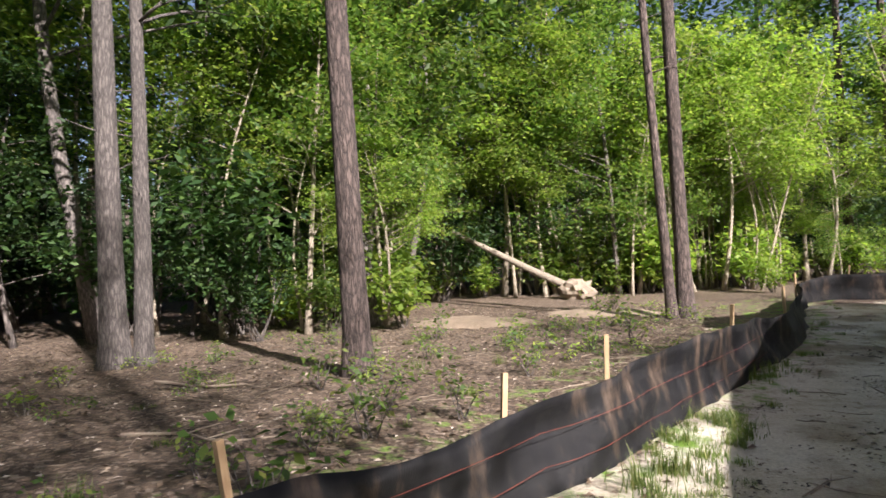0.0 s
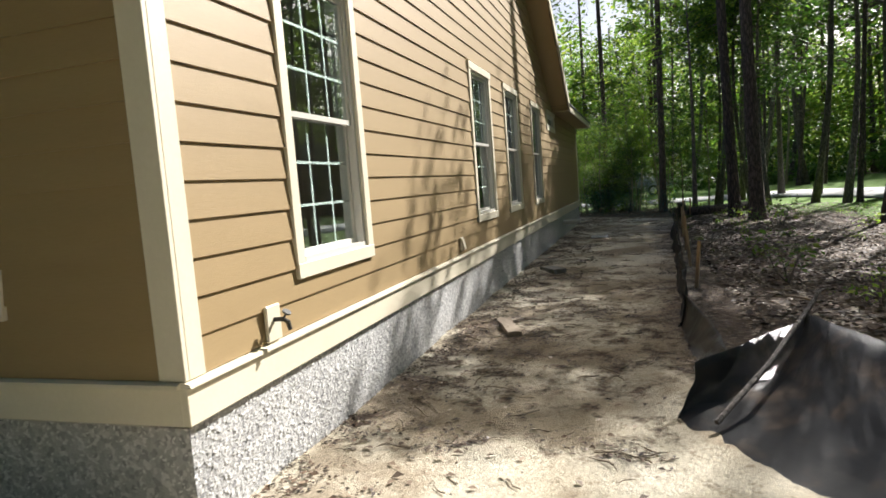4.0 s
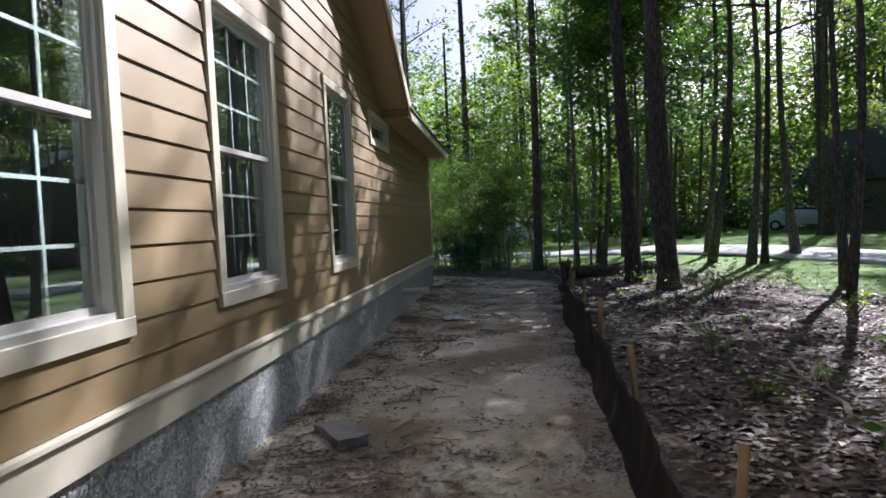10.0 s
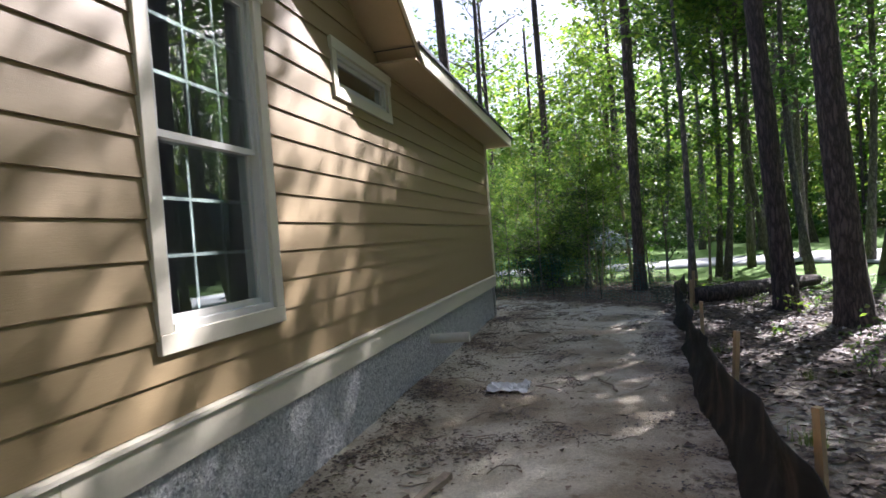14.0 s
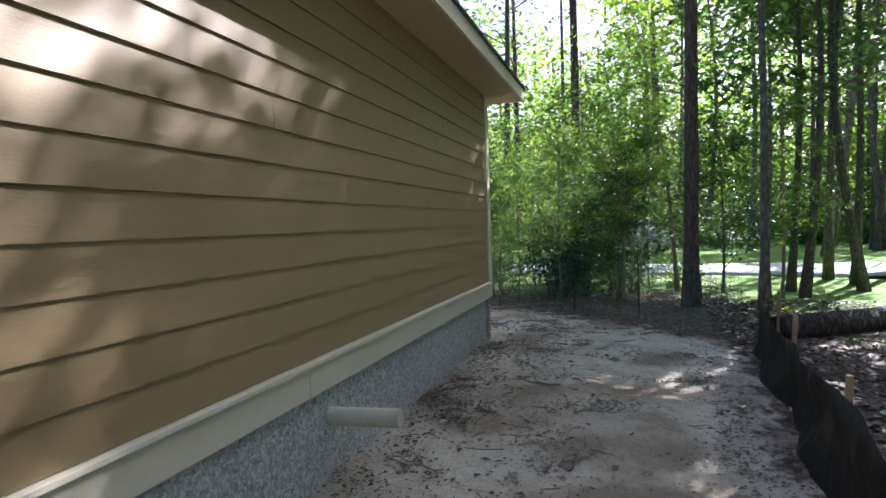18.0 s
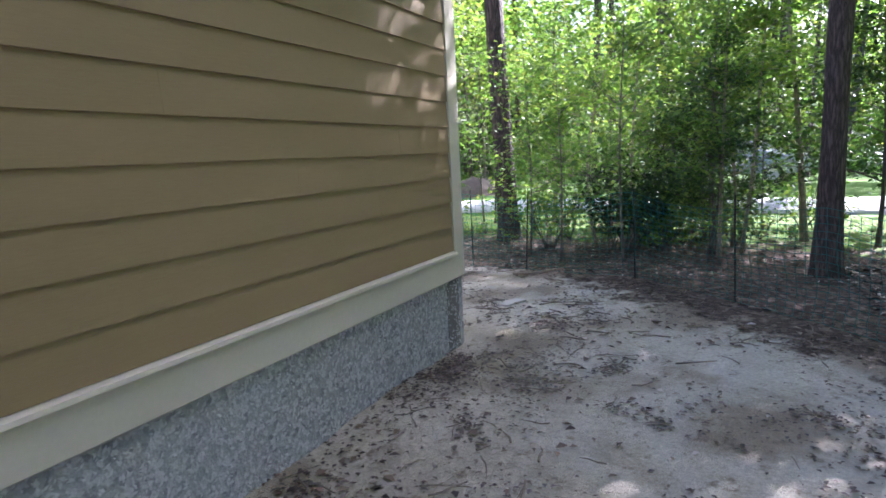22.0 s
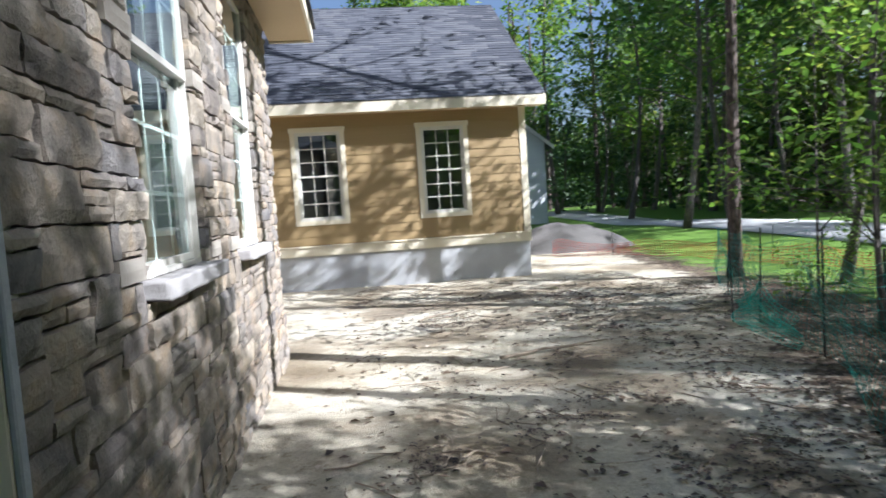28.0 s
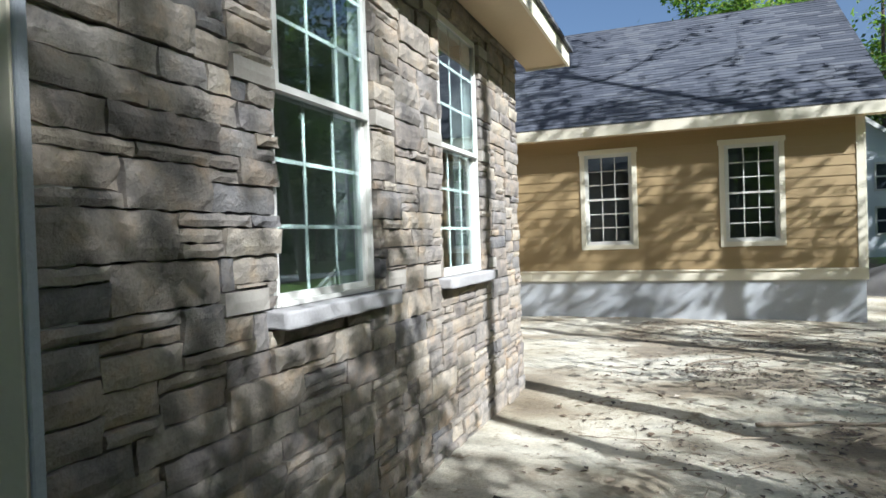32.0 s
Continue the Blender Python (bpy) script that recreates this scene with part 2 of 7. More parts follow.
def _stone(m, nt, n, l, b):
    info = nt.nodes.new("ShaderNodeObjectInfo")
    co = pos(nt)
    pick = ramp(nt, info.outputs["Random"], [(0.0, (0.18, 0.172, 0.168)), (0.2, (0.37, 0.31, 0.235)), (0.4, (0.27, 0.242, 0.215)), (0.6, (0.43, 0.37, 0.285)), (0.8, (0.22, 0.19, 0.165)), (1.0, (0.39, 0.322, 0.24))])
    big, small = noise_tex(nt, co, 7, 5), noise_tex(nt, co, 55, 5, 0.7)
    tint = ramp(nt, big.outputs["Fac"], [(0.3, (0.55, 0.56, 0.60)), (0.52, (1, 1, 1)), (0.72, (1.25, 1.1, 0.92))])
    c = mixc(nt, 1.0, pick.outputs[0], tint.outputs[0], "MULTIPLY")
    g = ramp(nt, small.outputs["Fac"], [(0.25, (0.7, 0.7, 0.7)), (0.7, (1.12, 1.12, 1.12))])
    l.new(mixc(nt, 0.8, c, mixc(nt, 1.0, c, g.outputs[0], "MULTIPLY")), b.inputs["Base Color"])
    b.inputs["Roughness"].default_value = 0.88
    bump(nt, b, mixc(nt, 0.5, big.outputs["Fac"], small.outputs["Fac"]), 0.9, 0.028)
STONE = mat("ledge_stone", _stone)
MORTAR = surface("mortar", (0.16, 0.15, 0.14), (0.26, 0.25, 0.23), 5, 0.9, 60, 0.5, 0.01)
SILL = surface("cast_stone_sill", (0.28, 0.265, 0.255), (0.42, 0.40, 0.385), 5, 0.8, 60, 0.5, 0.01)
CASTBLOCK = surface("cast_stone_block", (0.31, 0.275, 0.23), (0.42, 0.385, 0.33), 5, 0.8, 60, 0.4, 0.008)


def _shingle(m, nt, n, l, b):
    co = pos(nt)
    mp = nt.nodes.new("ShaderNodeMapping")
    mp.inputs["Scale"].default_value = (5.0, 7.0, 7.0)
    l.new(co, mp.inputs["Vector"])
    v = node(nt, "ShaderNodeTexVoronoi", i_Scale=1.0)
    l.new(mp.outputs[0], v.inputs["Vector"])
    sep = nt.nodes.new("ShaderNodeSeparateColor")
    l.new(v.outputs["Color"], sep.inputs[0])
    r = ramp(nt, sep.outputs[0], [(0.1, (0.045, 0.047, 0.058)), (0.6, (0.085, 0.088, 0.10)), (0.95, (0.14, 0.138, 0.14))])
    g = noise_tex(nt, co, 120, 3)
    l.new(mixc(nt, 0.35, r.outputs[0], g.outputs["Fac"], "OVERLAY"), b.inputs["Base Color"])
    b.inputs["Roughness"].default_value = 0.95
    bump(nt, b, g.outputs["Fac"], 0.6, 0.006)
SHINGLE = mat("asphalt_shingle", _shingle)


def _bark(name, c0, c1, plate, bdist, rough=0.9):
    def build(m, nt, n, l, b):
        co = objco(nt)
        mp = nt.nodes.new("ShaderNodeMapping")
        mp.inputs["Scale"].default_value = (plate, plate, plate * 0.28)
        l.new(co, mp.inputs["Vector"])
        ns = noise_tex(nt, mp.outputs[0], 2.5, 5, 0.7)
        warp = nt.nodes.new("ShaderNodeVectorMath")
        warp.operation = "MULTIPLY_ADD"
        l.new(noise_tex(nt, mp.outputs[0], 1.3, 4, 0.7).outputs["Color"], warp.inputs[0])
        warp.inputs[1].default_value = (1.6, 1.6, 1.6)
        l.new(mp.outputs[0], warp.inputs[2])
        v = node(nt, "ShaderNodeTexVoronoi", i_Scale=1.0)
        v.feature = "DISTANCE_TO_EDGE"
        l.new(warp.outputs[0], v.inputs["Vector"])
        info = nt.nodes.new("ShaderNodeObjectInfo")
        f = mixc(nt, 0.55, ramp(nt, v.outputs["Distance"], [(0.0, (0, 0, 0)), (0.3, (1, 1, 1))]).outputs[0], ns.outputs["Fac"])
        r = ramp(nt, f, [(0.2, c0), (0.75, c1)])
        hsv = nt.nodes.new("ShaderNodeHueSaturation")
        mr = node(nt, "ShaderNodeMapRange", i_To_Min=0.75, i_To_Max=1.2)
        l.new(info.outputs["Random"], mr.inputs[0])
        l.new(mr.outputs[0], hsv.inputs["Value"])
        l.new(r.outputs[0], hsv.inputs["Color"])
        l.new(hsv.outputs[0], b.inputs["Base Color"])
        b.inputs["Roughness"].default_value = rough
        bump(nt, b, f, 1.0, bdist)
    return mat(name, build)


BARK_PINE = _bark("pine_bark", (0.033, 0.026, 0.023), (0.18, 0.135, 0.112), 13, 0.04)
BARK_GREY = _bark("grey_bark", (0.065, 0.056, 0.05), (0.21, 0.18, 0.155), 14, 0.03)
# grey bark darkened so trunks look shaded where sun still reaches them
BARK_SHADED = _bark("shaded_bark", (0.05, 0.044, 0.04), (0.19, 0.165, 0.145), 14, 0.03)
BARK_PALE = _bark("pale_bark", (0.22, 0.18, 0.13), (0.46, 0.40, 0.30), 26, 0.015)


def _leaf(name, stops, trans=0.45):
    def build(m, nt, n, l, b):
        g = nt.nodes.new("ShaderNodeNewGeometry")
        info = nt.nodes.new("ShaderNodeObjectInfo")
        r = ramp(nt, g.outputs["Random Per Island"], stops)
        hsv = nt.nodes.new("ShaderNodeHueSaturation")
        mr = node(nt, "ShaderNodeMapRange", i_To_Min=0.72, i_To_Max=1.3)
        l.new(info.outputs["Random"], mr.inputs[0])
        l.new(mr.outputs[0], hsv.inputs["Value"])
        l.new(r.outputs[0], hsv.inputs["Color"])
        l.new(hsv.outputs[0], b.inputs["Base Color"])
        b.inputs["Roughness"].default_value = 0.55
        t = nt.nodes.new("ShaderNodeBsdfTranslucent")
        br = mixc(nt, 1.0, hsv.outputs[0], (1.55, 1.7, 1.0), "MULTIPLY")
        l.new(br, t.inputs["Color"])
        mx = nt.nodes.new("ShaderNodeMixShader")
        mx.inputs[0].default_value = trans
        l.new(b.outputs[0], mx.inputs[1])
        l.new(t.outputs[0], mx.inputs[2])
        l.new(mx.outputs[0], n["Material Output"].inputs[0])
    return mat(name, build)


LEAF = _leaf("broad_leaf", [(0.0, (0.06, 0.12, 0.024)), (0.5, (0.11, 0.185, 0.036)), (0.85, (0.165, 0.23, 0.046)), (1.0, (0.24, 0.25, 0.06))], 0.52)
# same foliage as LEAF, darkened so the colour carries woodland shade
LEAF_SHADED = _leaf("shaded_leaf", [(0.0, (0.016, 0.042, 0.012)), (0.6, (0.032, 0.072, 0.018)), (1.0, (0.065, 0.115, 0.026))], 0.35)
LEAF_MID = _leaf("mid_leaf", [(0.0, (0.03, 0.07, 0.016)), (0.6, (0.06, 0.125, 0.025)), (1.0, (0.12, 0.18, 0.04))], 0.4)
# same foliage as LEAF, brightened so the colour carries sunlight
LEAF_SUNLIT = _leaf("sunlit_leaf", [(0.0, (0.12, 0.20, 0.03)), (0.6, (0.20, 0.29, 0.048)), (1.0, (0.30, 0.34, 0.07))], 0.55)
LEAF_GREY = _leaf("grey_leaf", [(0.0, (0.12, 0.15, 0.08)), (0.6, (0.21, 0.25, 0.15)), (1.0, (0.30, 0.33, 0.21))], 0.3)
NEEDLE = _leaf("pine_needle", [(0.0, (0.025, 0.055, 0.018)), (0.6, (0.05, 0.09, 0.028)), (1.0, (0.085, 0.115, 0.04))], 0.3)
GRASSM = _leaf("grass_blade", [(0.0, (0.08, 0.13, 0.025)), (0.6, (0.13, 0.18, 0.04)), (1.0, (0.26, 0.25, 0.10))], 0.4)
LITTERM = surface("dry_leaf", (0.09, 0.055, 0.03), (0.34, 0.24, 0.15), 9, 0.85, 60, 0.3, 0.006)


def _glass(m, nt, n, l, b):
    b.inputs["Base Color"].default_value = (0.62, 0.76, 0.76, 1)
    b.inputs["Roughness"].default_value = 0.0
    b.inputs["IOR"].default_value = 2.2
    b.inputs["Transmission Weight"].default_value = 1.0
GLASS = mat("window_glass", _glass)


def _glow(name, col, power):
    def build(m, nt, n, l, b):
        b.inputs["Emission Color"].default_value = (*col, 1)
        b.inputs["Emission Strength"].default_value = power
    return mat(name, build)
BULB = _glow("warm_bulb", (1.0, 0.72, 0.38), 12.0)


def _ground(m, nt, n, l, b):
    co = pos(nt)
    def attr(k):
        a = nt.nodes.new("ShaderNodeAttribute")
        a.attribute_name = k
        return a.outputs["Fac"]
    big, mid, fine = noise_tex(nt, co, 0.55, 5), noise_tex(nt, co, 3.2, 6, 0.7), noise_tex(nt, co, 38, 6, 0.75)
    sand = ramp(nt, mixc(nt, 0.5, big.outputs["Fac"], mid.outputs["Fac"]), [(0.30, (0.20, 0.16, 0.12)), (0.38, (0.40, 0.343, 0.24)), (0.47, (0.56, 0.503, 0.38)), (0.62, (0.70, 0.65, 0.53))])
    dirt = ramp(nt, mixc(nt, 0.5, mid.outputs["Fac"], fine.outputs["Fac"]), [(0.3, (0.03, 0.021, 0.015)), (0.5, (0.08, 0.056, 0.037)), (0.72, (0.24, 0.18, 0.12))])
    lv = node(nt, "ShaderNodeTexVoronoi", i_Scale=22.0)
    l.new(co, lv.inputs["Vector"])
    sp = nt.nodes.new("ShaderNodeSeparateColor")
    l.new(lv.outputs["Color"], sp.inputs[0])
    leafy = ramp(nt, sp.outputs[0], [(0.0, (0.03, 0.021, 0.014)), (0.4, (0.10, 0.066, 0.039)), (0.75, (0.19, 0.132, 0.085)), (1.0, (0.38, 0.30, 0.22))])
    litter = mixc(nt, 0.6, dirt.outputs[0], leafy.outputs[0])
    grass = ramp(nt, mixc(nt, 0.5, mid.outputs["Fac"], fine.outputs["Fac"]), [(0.3, (0.06, 0.125, 0.012)), (0.55, (0.13, 0.25, 0.02)), (0.8, (0.26, 0.38, 0.045))])
    def edged(k):
        a = nt.nodes.new("ShaderNodeMath")
        a.operation = "ADD"
        l.new(attr(k), a.inputs[0])
        s = node(nt, "ShaderNodeMapRange", i_From_Min=0.3, i_From_Max=0.7, i_To_Min=-0.35, i_To_Max=0.35)
        l.new(mid.outputs["Fac"], s.inputs[0])
        l.new(s.outputs[0], a.inputs[1])
        return ramp(nt, a.outputs[0], [(0.38, (0, 0, 0)), (0.62, (1, 1, 1))]).outputs[0]
    damp = noise_tex(nt, co, 0.8, 6, 0.62)
    stain = ramp(nt, damp.outputs["Fac"], [(0.48, (1, 1, 1)), (0.57, (0.50, 0.44, 0.37)), (0.66, (0.30, 0.25, 0.20))])
    crumbs = ramp(nt, noise_tex(nt, co, 7.5, 6, 0.75).outputs["Fac"], [(0.56, (1, 1, 1)), (0.66, (0.45, 0.38, 0.31))])
    sandy = mixc(nt, 0.85, sand.outputs[0], mixc(nt, 1.0, sand.outputs[0], mixc(nt, 1.0, stain.outputs[0], crumbs.outputs[0], "MULTIPLY"), "MULTIPLY"))
    c = mixc(nt, edged("sand"), litter, sandy)
    c = mixc(nt, edged("grass"), c, grass.outputs[0])
    grain = ramp(nt, fine.outputs["Fac"], [(0.3, (0.72, 0.72, 0.72)), (0.65, (1.1, 1.1, 1.1))])
    c = mixc(nt, 1.0, c, grain.outputs[0], "MULTIPLY")
    l.new(c, b.inputs["Base Color"])
    b.inputs["Roughness"].default_value = 0.95
    h = mixc(nt, 0.45, mid.outputs["Fac"], fine.outputs["Fac"])
    bump(nt, b, h, 0.8, 0.06)
GROUND = mat("ground_soil", _ground)

# ---- ground ----
WEST_FENCE = [(-7.0, -4.0), (-6.4, -1.6), (-6.0, -0.1), (-5.72, 0.7), (-5.38, 1.7), (-5.0, 2.8), (-4.55, 4.45), (-4.05, 6.3), (-3.3, 9.2), (-2.75, 15.2), (-1.7, 16.7), (1.5, 16.7), (6.0, 16.6)]
SOUTH_FENCE = [(4.2, -2.36), (5.2, -2.44), (6.4, -2.5), (7.8, -2.54), (9.3, -2.6), (12.5, -2.7), (14.2, -2.75), (16.3, -2.95), (18.3, -3.06), (20.1, -3.4)]
GREEN_FENCE = [(20.2, -3.15), (21.5, -1.9), (22.4, -0.85), (22.6, 0.5), (23.0, 1.6), (23.8, 3.1), (24.4, 4.8), (25.4, 7.0), (26.2, 8.6)]
ROAD = [(42, 80), (37, 42), (35, 24), (34.6, 16), (34, 10), (32.8, 3), (31.7, -4), (30.2, -7.4), (27.8, -10), (22, -12.8), (12, -15.6), (-4, -19), (-30, -26)]


def near_line(x, y, line):
    best, side = 1e9, 1
    for (ax, ay), (bx, by) in zip(line, line[1:]):
        dx, dy = bx - ax, by - ay
        t = max(0.0, min(1.0, ((x - ax) * dx + (y - ay) * dy) / (dx * dx + dy * dy)))
        d = math.hypot(x - ax - t * dx, y - ay - t * dy)
        if d < best:
            best, side = d, (1 if dx * (y - ay) - dy * (x - ax) > 0 else -1)
    return best, side


def gz(x, y):
    """Height of the ground."""
    far = max(0.0, min(1.0, (math.hypot(x - 9, y - 4) - 14) / 20))
    z = 0.035 * noise.noise((x * 0.9, y * 0.9, 3.1)) + 0.018 * noise.noise((x * 3.3, y * 3.3, 7.7))
    z += far * 0.35 * noise.noise((x * 0.08, y * 0.08, 1.3))
    z -= 0.22 * max(0.0, min(1.0, (y - 3) / 7)) * max(0.0, min(1.0, (x - 12) / 5))
    if -1 < x < 20 and -0.5 < y < 0.4:
        z += 0.03
    return z


PAD = [(-6.6, -6), (-6.3, -1.6), (-6.0, -0.1), (-5.72, 0.7), (-5.38, 1.7), (-5.0, 2.8), (-4.55, 4.45), (-4.05, 6.3), (-3.3, 9.2), (-2.75, 15.2), (1.5, 16.7), (14, 24), (27.5, 17), (26.2, 8.6), (24.3, 4.8), (22.9, 1.6), (22.2, -0.1), (21.0, -1.5), (19.6, -2.9), (14.6, -2.7), (9.2, -2.6), (3, -2.2), (1, -2.9), (-2, -5.0), (-6.6, -6)]


def inside(x, y, poly):
    c = False
    for (ax, ay), (bx, by) in zip(poly, poly[1:]):
        if (ay > y) != (by > y) and x < (bx - ax) * (y - ay) / (by - ay) + ax:
            c = not c
    return c


def axis(a, b, step, far, grow=1.28):
    mid = list(np.arange(a, b, step))
    out, s, v = [], step, b
    while v < far:
        out.append(v)
        s *= grow
        v += s
    lo, s, v = [], step, a
    while v > -far:
        s *= grow
        v -= s
        lo.append(v)
    return np.array(lo[::-1] + mid + out)


def build_ground():
    xs, ys = axis(-10, 28, 0.16, 420), axis(-5, 14, 0.16, 420)
    nx, ny = len(xs), len(ys)
    verts, sand, grass = np.zeros((nx * ny, 3)), np.zeros(nx * ny), np.zeros(nx * ny)
    k = 0
    for y in ys:
        for x in xs:
            verts[k] = (x, y, gz(x, y))
            if -40 < x < 75 and -45 < y < 90:
                d, _ = near_line(x, y, PAD)
                s = d if inside(x, y, PAD) else -d
                sand[k] = max(0.0, min(1.0, 0.5 + s * 0.8))
                sand[k] = max(sand[k], 1.2 - math.hypot((x - 12.8) / 2.1, (y + 3.4) / 0.55), 0.9 - math.hypot((x - 40) / 7, (y - 8) / 3.5), 0)
                if 0.8 < x < 10 and -2.6 < y < 0.1:
                    sand[k] = min(sand[k], 0.56 + 0.4 * max(0.0, abs(x - 4.8) - 2.6) / 2.6)
                rd, _ = near_line(x, y, ROAD)
                g = 6.5 - rd
                if 20 < x < 30 and -11 < y < -3.6:
                    g = max(g, 2.2 + 0.8 * (x - 22.2) - 0.9 * abs(y + 6.5) * (y > -6.5))
                if x > 20 and y < -6 and near_line(x, y, ROAD)[1] > 0 or x > 36:
                    g = max(g, 24 - rd)
                grass[k] = max(0.0, min(1.0, 0.5 + g * 0.35)) * (1 - sand[k])
                wd, side = near_line(x, y, WEST_FENCE)
                if side > 0 and x < 0 and wd < 2.2 or (side < 0 and wd < 0.5 and x < -2):
                    grass[k] = max(grass[k], 0.42 - 0.05 * wd)
            k += 1
    i = np.arange(nx * ny).reshape(ny, nx)
    faces = np.stack([i[:-1, :-1], i[:-1, 1:], i[1:, 1:], i[1:, :-1]], -1).reshape(-1, 4)
    ob = mesh_np("ground", verts, faces, GROUND, smooth=True)
    for nm, arr in (("sand", sand), ("grass", grass)):
        at = ob.data.attributes.new(nm, "FLOAT", "POINT")
        at.data.foreach_set("value", arr.astype(np.float32))
    tagged(ob, "sandy building plot with leaf litter and lawn beyond", "ground", kind="structure")


build_ground()


def ribbon_road():
    verts, faces = [], []
    pts = [Vector((*p, 0)) for p in ROAD]
    dense = []
    for i in range(len(pts) - 1):
        a, b = pts[max(i - 1, 0)], pts[i]
        c, d = pts[i + 1], pts[min(i + 2, len(pts) - 1)]
        for s in range(10):
            t = s / 10
            dense.append(0.5 * ((2 * b) + (c - a) * t + (2 * a - 5 * b + 4 * c - d) * t * t + (3 * b - a - 3 * c + d) * t ** 3))
    bm = bmesh.new()
    prev = None
    for i in range(len(dense) - 1):
        t = (dense[i + 1] - dense[i]).normalized()
        n = Vector((-t.y, t.x, 0))
        row = []
        for w, dz in ((-1.75, 0.0), (-1.7, 0.07), (0, 0.09), (1.7, 0.07), (1.75, 0.0)):
            p = dense[i] + n * w
            row.append(bm.verts.new((p.x, p.y, max(gz(p.x, p.y), gz(dense[i].x, dense[i].y)) + dz)))
        if prev:
            for q in range(4):
                bm.faces.new((prev[q], prev[q + 1], row[q + 1], row[q]))
        prev = row
    tagged(obj("road", bm, ASPH, smooth=True), "pale paved drive winding past the lawn", "road", kind="structure")


ribbon_road()

# ---- the house ----
SOUTH = Face((0, 0, 0), (1, 0, 0), (0, -1, 0))
WEST = Face((0, 20, 0), (0, -1, 0), (-1, 0, 0))      # u = 20 - y
EAST = Face((XE - 0.02, 0, 0), (0, 1, 0), (1, 0, 0))
WY = 11.88
RIDGE_X, RAKE_END, PITCH = 6.75, 13.5, 0.62            # main gable: ridge, foot of the rake


def cells(face, bm, u0, u1, z0, z1, holes, t=0.16):
    """Wall slab of thickness t with rectangular openings."""
    us = sorted({u0, u1, *[h[0] for h in holes], *[h[1] for h in holes]})
    zs = sorted({z0, z1, *[h[2] for h in holes], *[h[3] for h in holes]})
    for a, b in zip(us, us[1:]):
        run = None
        for c, d in zip(zs, zs[1:]):
            solid = not any(h[0] < (a + b) / 2 < h[1] and h[2] < (c + d) / 2 < h[3] for h in holes)
            if solid:
                run = (run[0], d) if run else (c, d)
            if run and (not solid or d == zs[-1]):
                face.box(bm, a, b, -t, 0, run[0], run[1])
                run = None


def siding(face, parent, u0, u1, z0, z1, holes, top=None):
    """Lapped boards, one object a board, cut at the openings; top(z) narrows the span under a rake."""
    z, k = z0, 0
    rng = random.Random(int(u0 * 7 + z1 * 13))
    while z < z1 - 0.03:
        h = min(EXPO, z1 - z)
        ub0, ub1, ut0, ut1 = u0, u1, u0, u1
        if top:
            (ub0, ub1), (ut0, ut1) = top(z), top(z + h)
            if ub1 - ub0 < 0.2:
                break
        cuts = sorted((max(a, ub0), min(b, ub1)) for a, b, c, d in holes if c < z + h - 0.01 and d > z + 0.01 and b > ub0 and a < ub1)
        spans, at = [], ub0
        for a, b in cuts:
            if a > at + 0.01:
                spans.append((at, a))
            at = max(at, b)
        if ub1 > at + 0.01:
            spans.append((at, ub1))
        for a, b, c, d in holes:
            a, b = max(a, ub0), min(b, ub1)
            if b - a < 0.02 or c >= z + h - 0.01 or d <= z + 0.01:
                continue
            for lo, hi in ((z, c), (d, z + h + 0.012)):
                if lo >= z and hi - lo > 0.012 and hi <= z + h + 0.013:
                    f0, f1 = (lo - z) / (h + 0.012), (hi - z) / (h + 0.012)
                    w0, w1 = 0.023 - 0.0135 * f0, 0.023 - 0.0135 * f1
                    bm = bmesh.new()
                    hexa(bm, [face.p(*q) for q in ((a, w0, lo), (b, w0, lo), (b, 0.001, lo), (a, 0.001, lo), (a, w1, hi), (b, w1, hi), (b, 0.001, hi), (a, 0.001, hi))])
                    part("board", bm, SIDING, parent)
        for a, b in spans:
            joints = [a]
            j = a + rng.uniform(1.2, 3.6)
            while j < b - 0.5:
                joints.append(j)
                j += 3.66
            joints.append(b)
            for i, (p, q) in enumerate(zip(joints, joints[1:])):
                p2 = ut0 if (p == ub0) else p
                q2 = ut1 if (q == ub1) else q
                p_, q_ = p + (0.0002 if i else 0), q - (0.0002 if i < len(joints) - 2 else 0)
                bm = bmesh.new()
                w = rng.uniform(-0.0008, 0.0008)
                hexa(bm, [face.p(*c) for c in ((p_, 0.023 + w, z), (q_, 0.023 + w, z), (q_, 0.001, z), (p_, 0.001, z), (p2 + (p_ - p), 0.0095, z + h + 0.012), (q2 + (q_ - q), 0.0095, z + h + 0.012), (q2 + (q_ - q), 0.001, z + h + 0.012), (p2 + (p_ - p), 0.001, z + h + 0.012))])
                part("board", bm, SIDING, parent)
        z += EXPO
        k += 1


WCOUNT = [0]


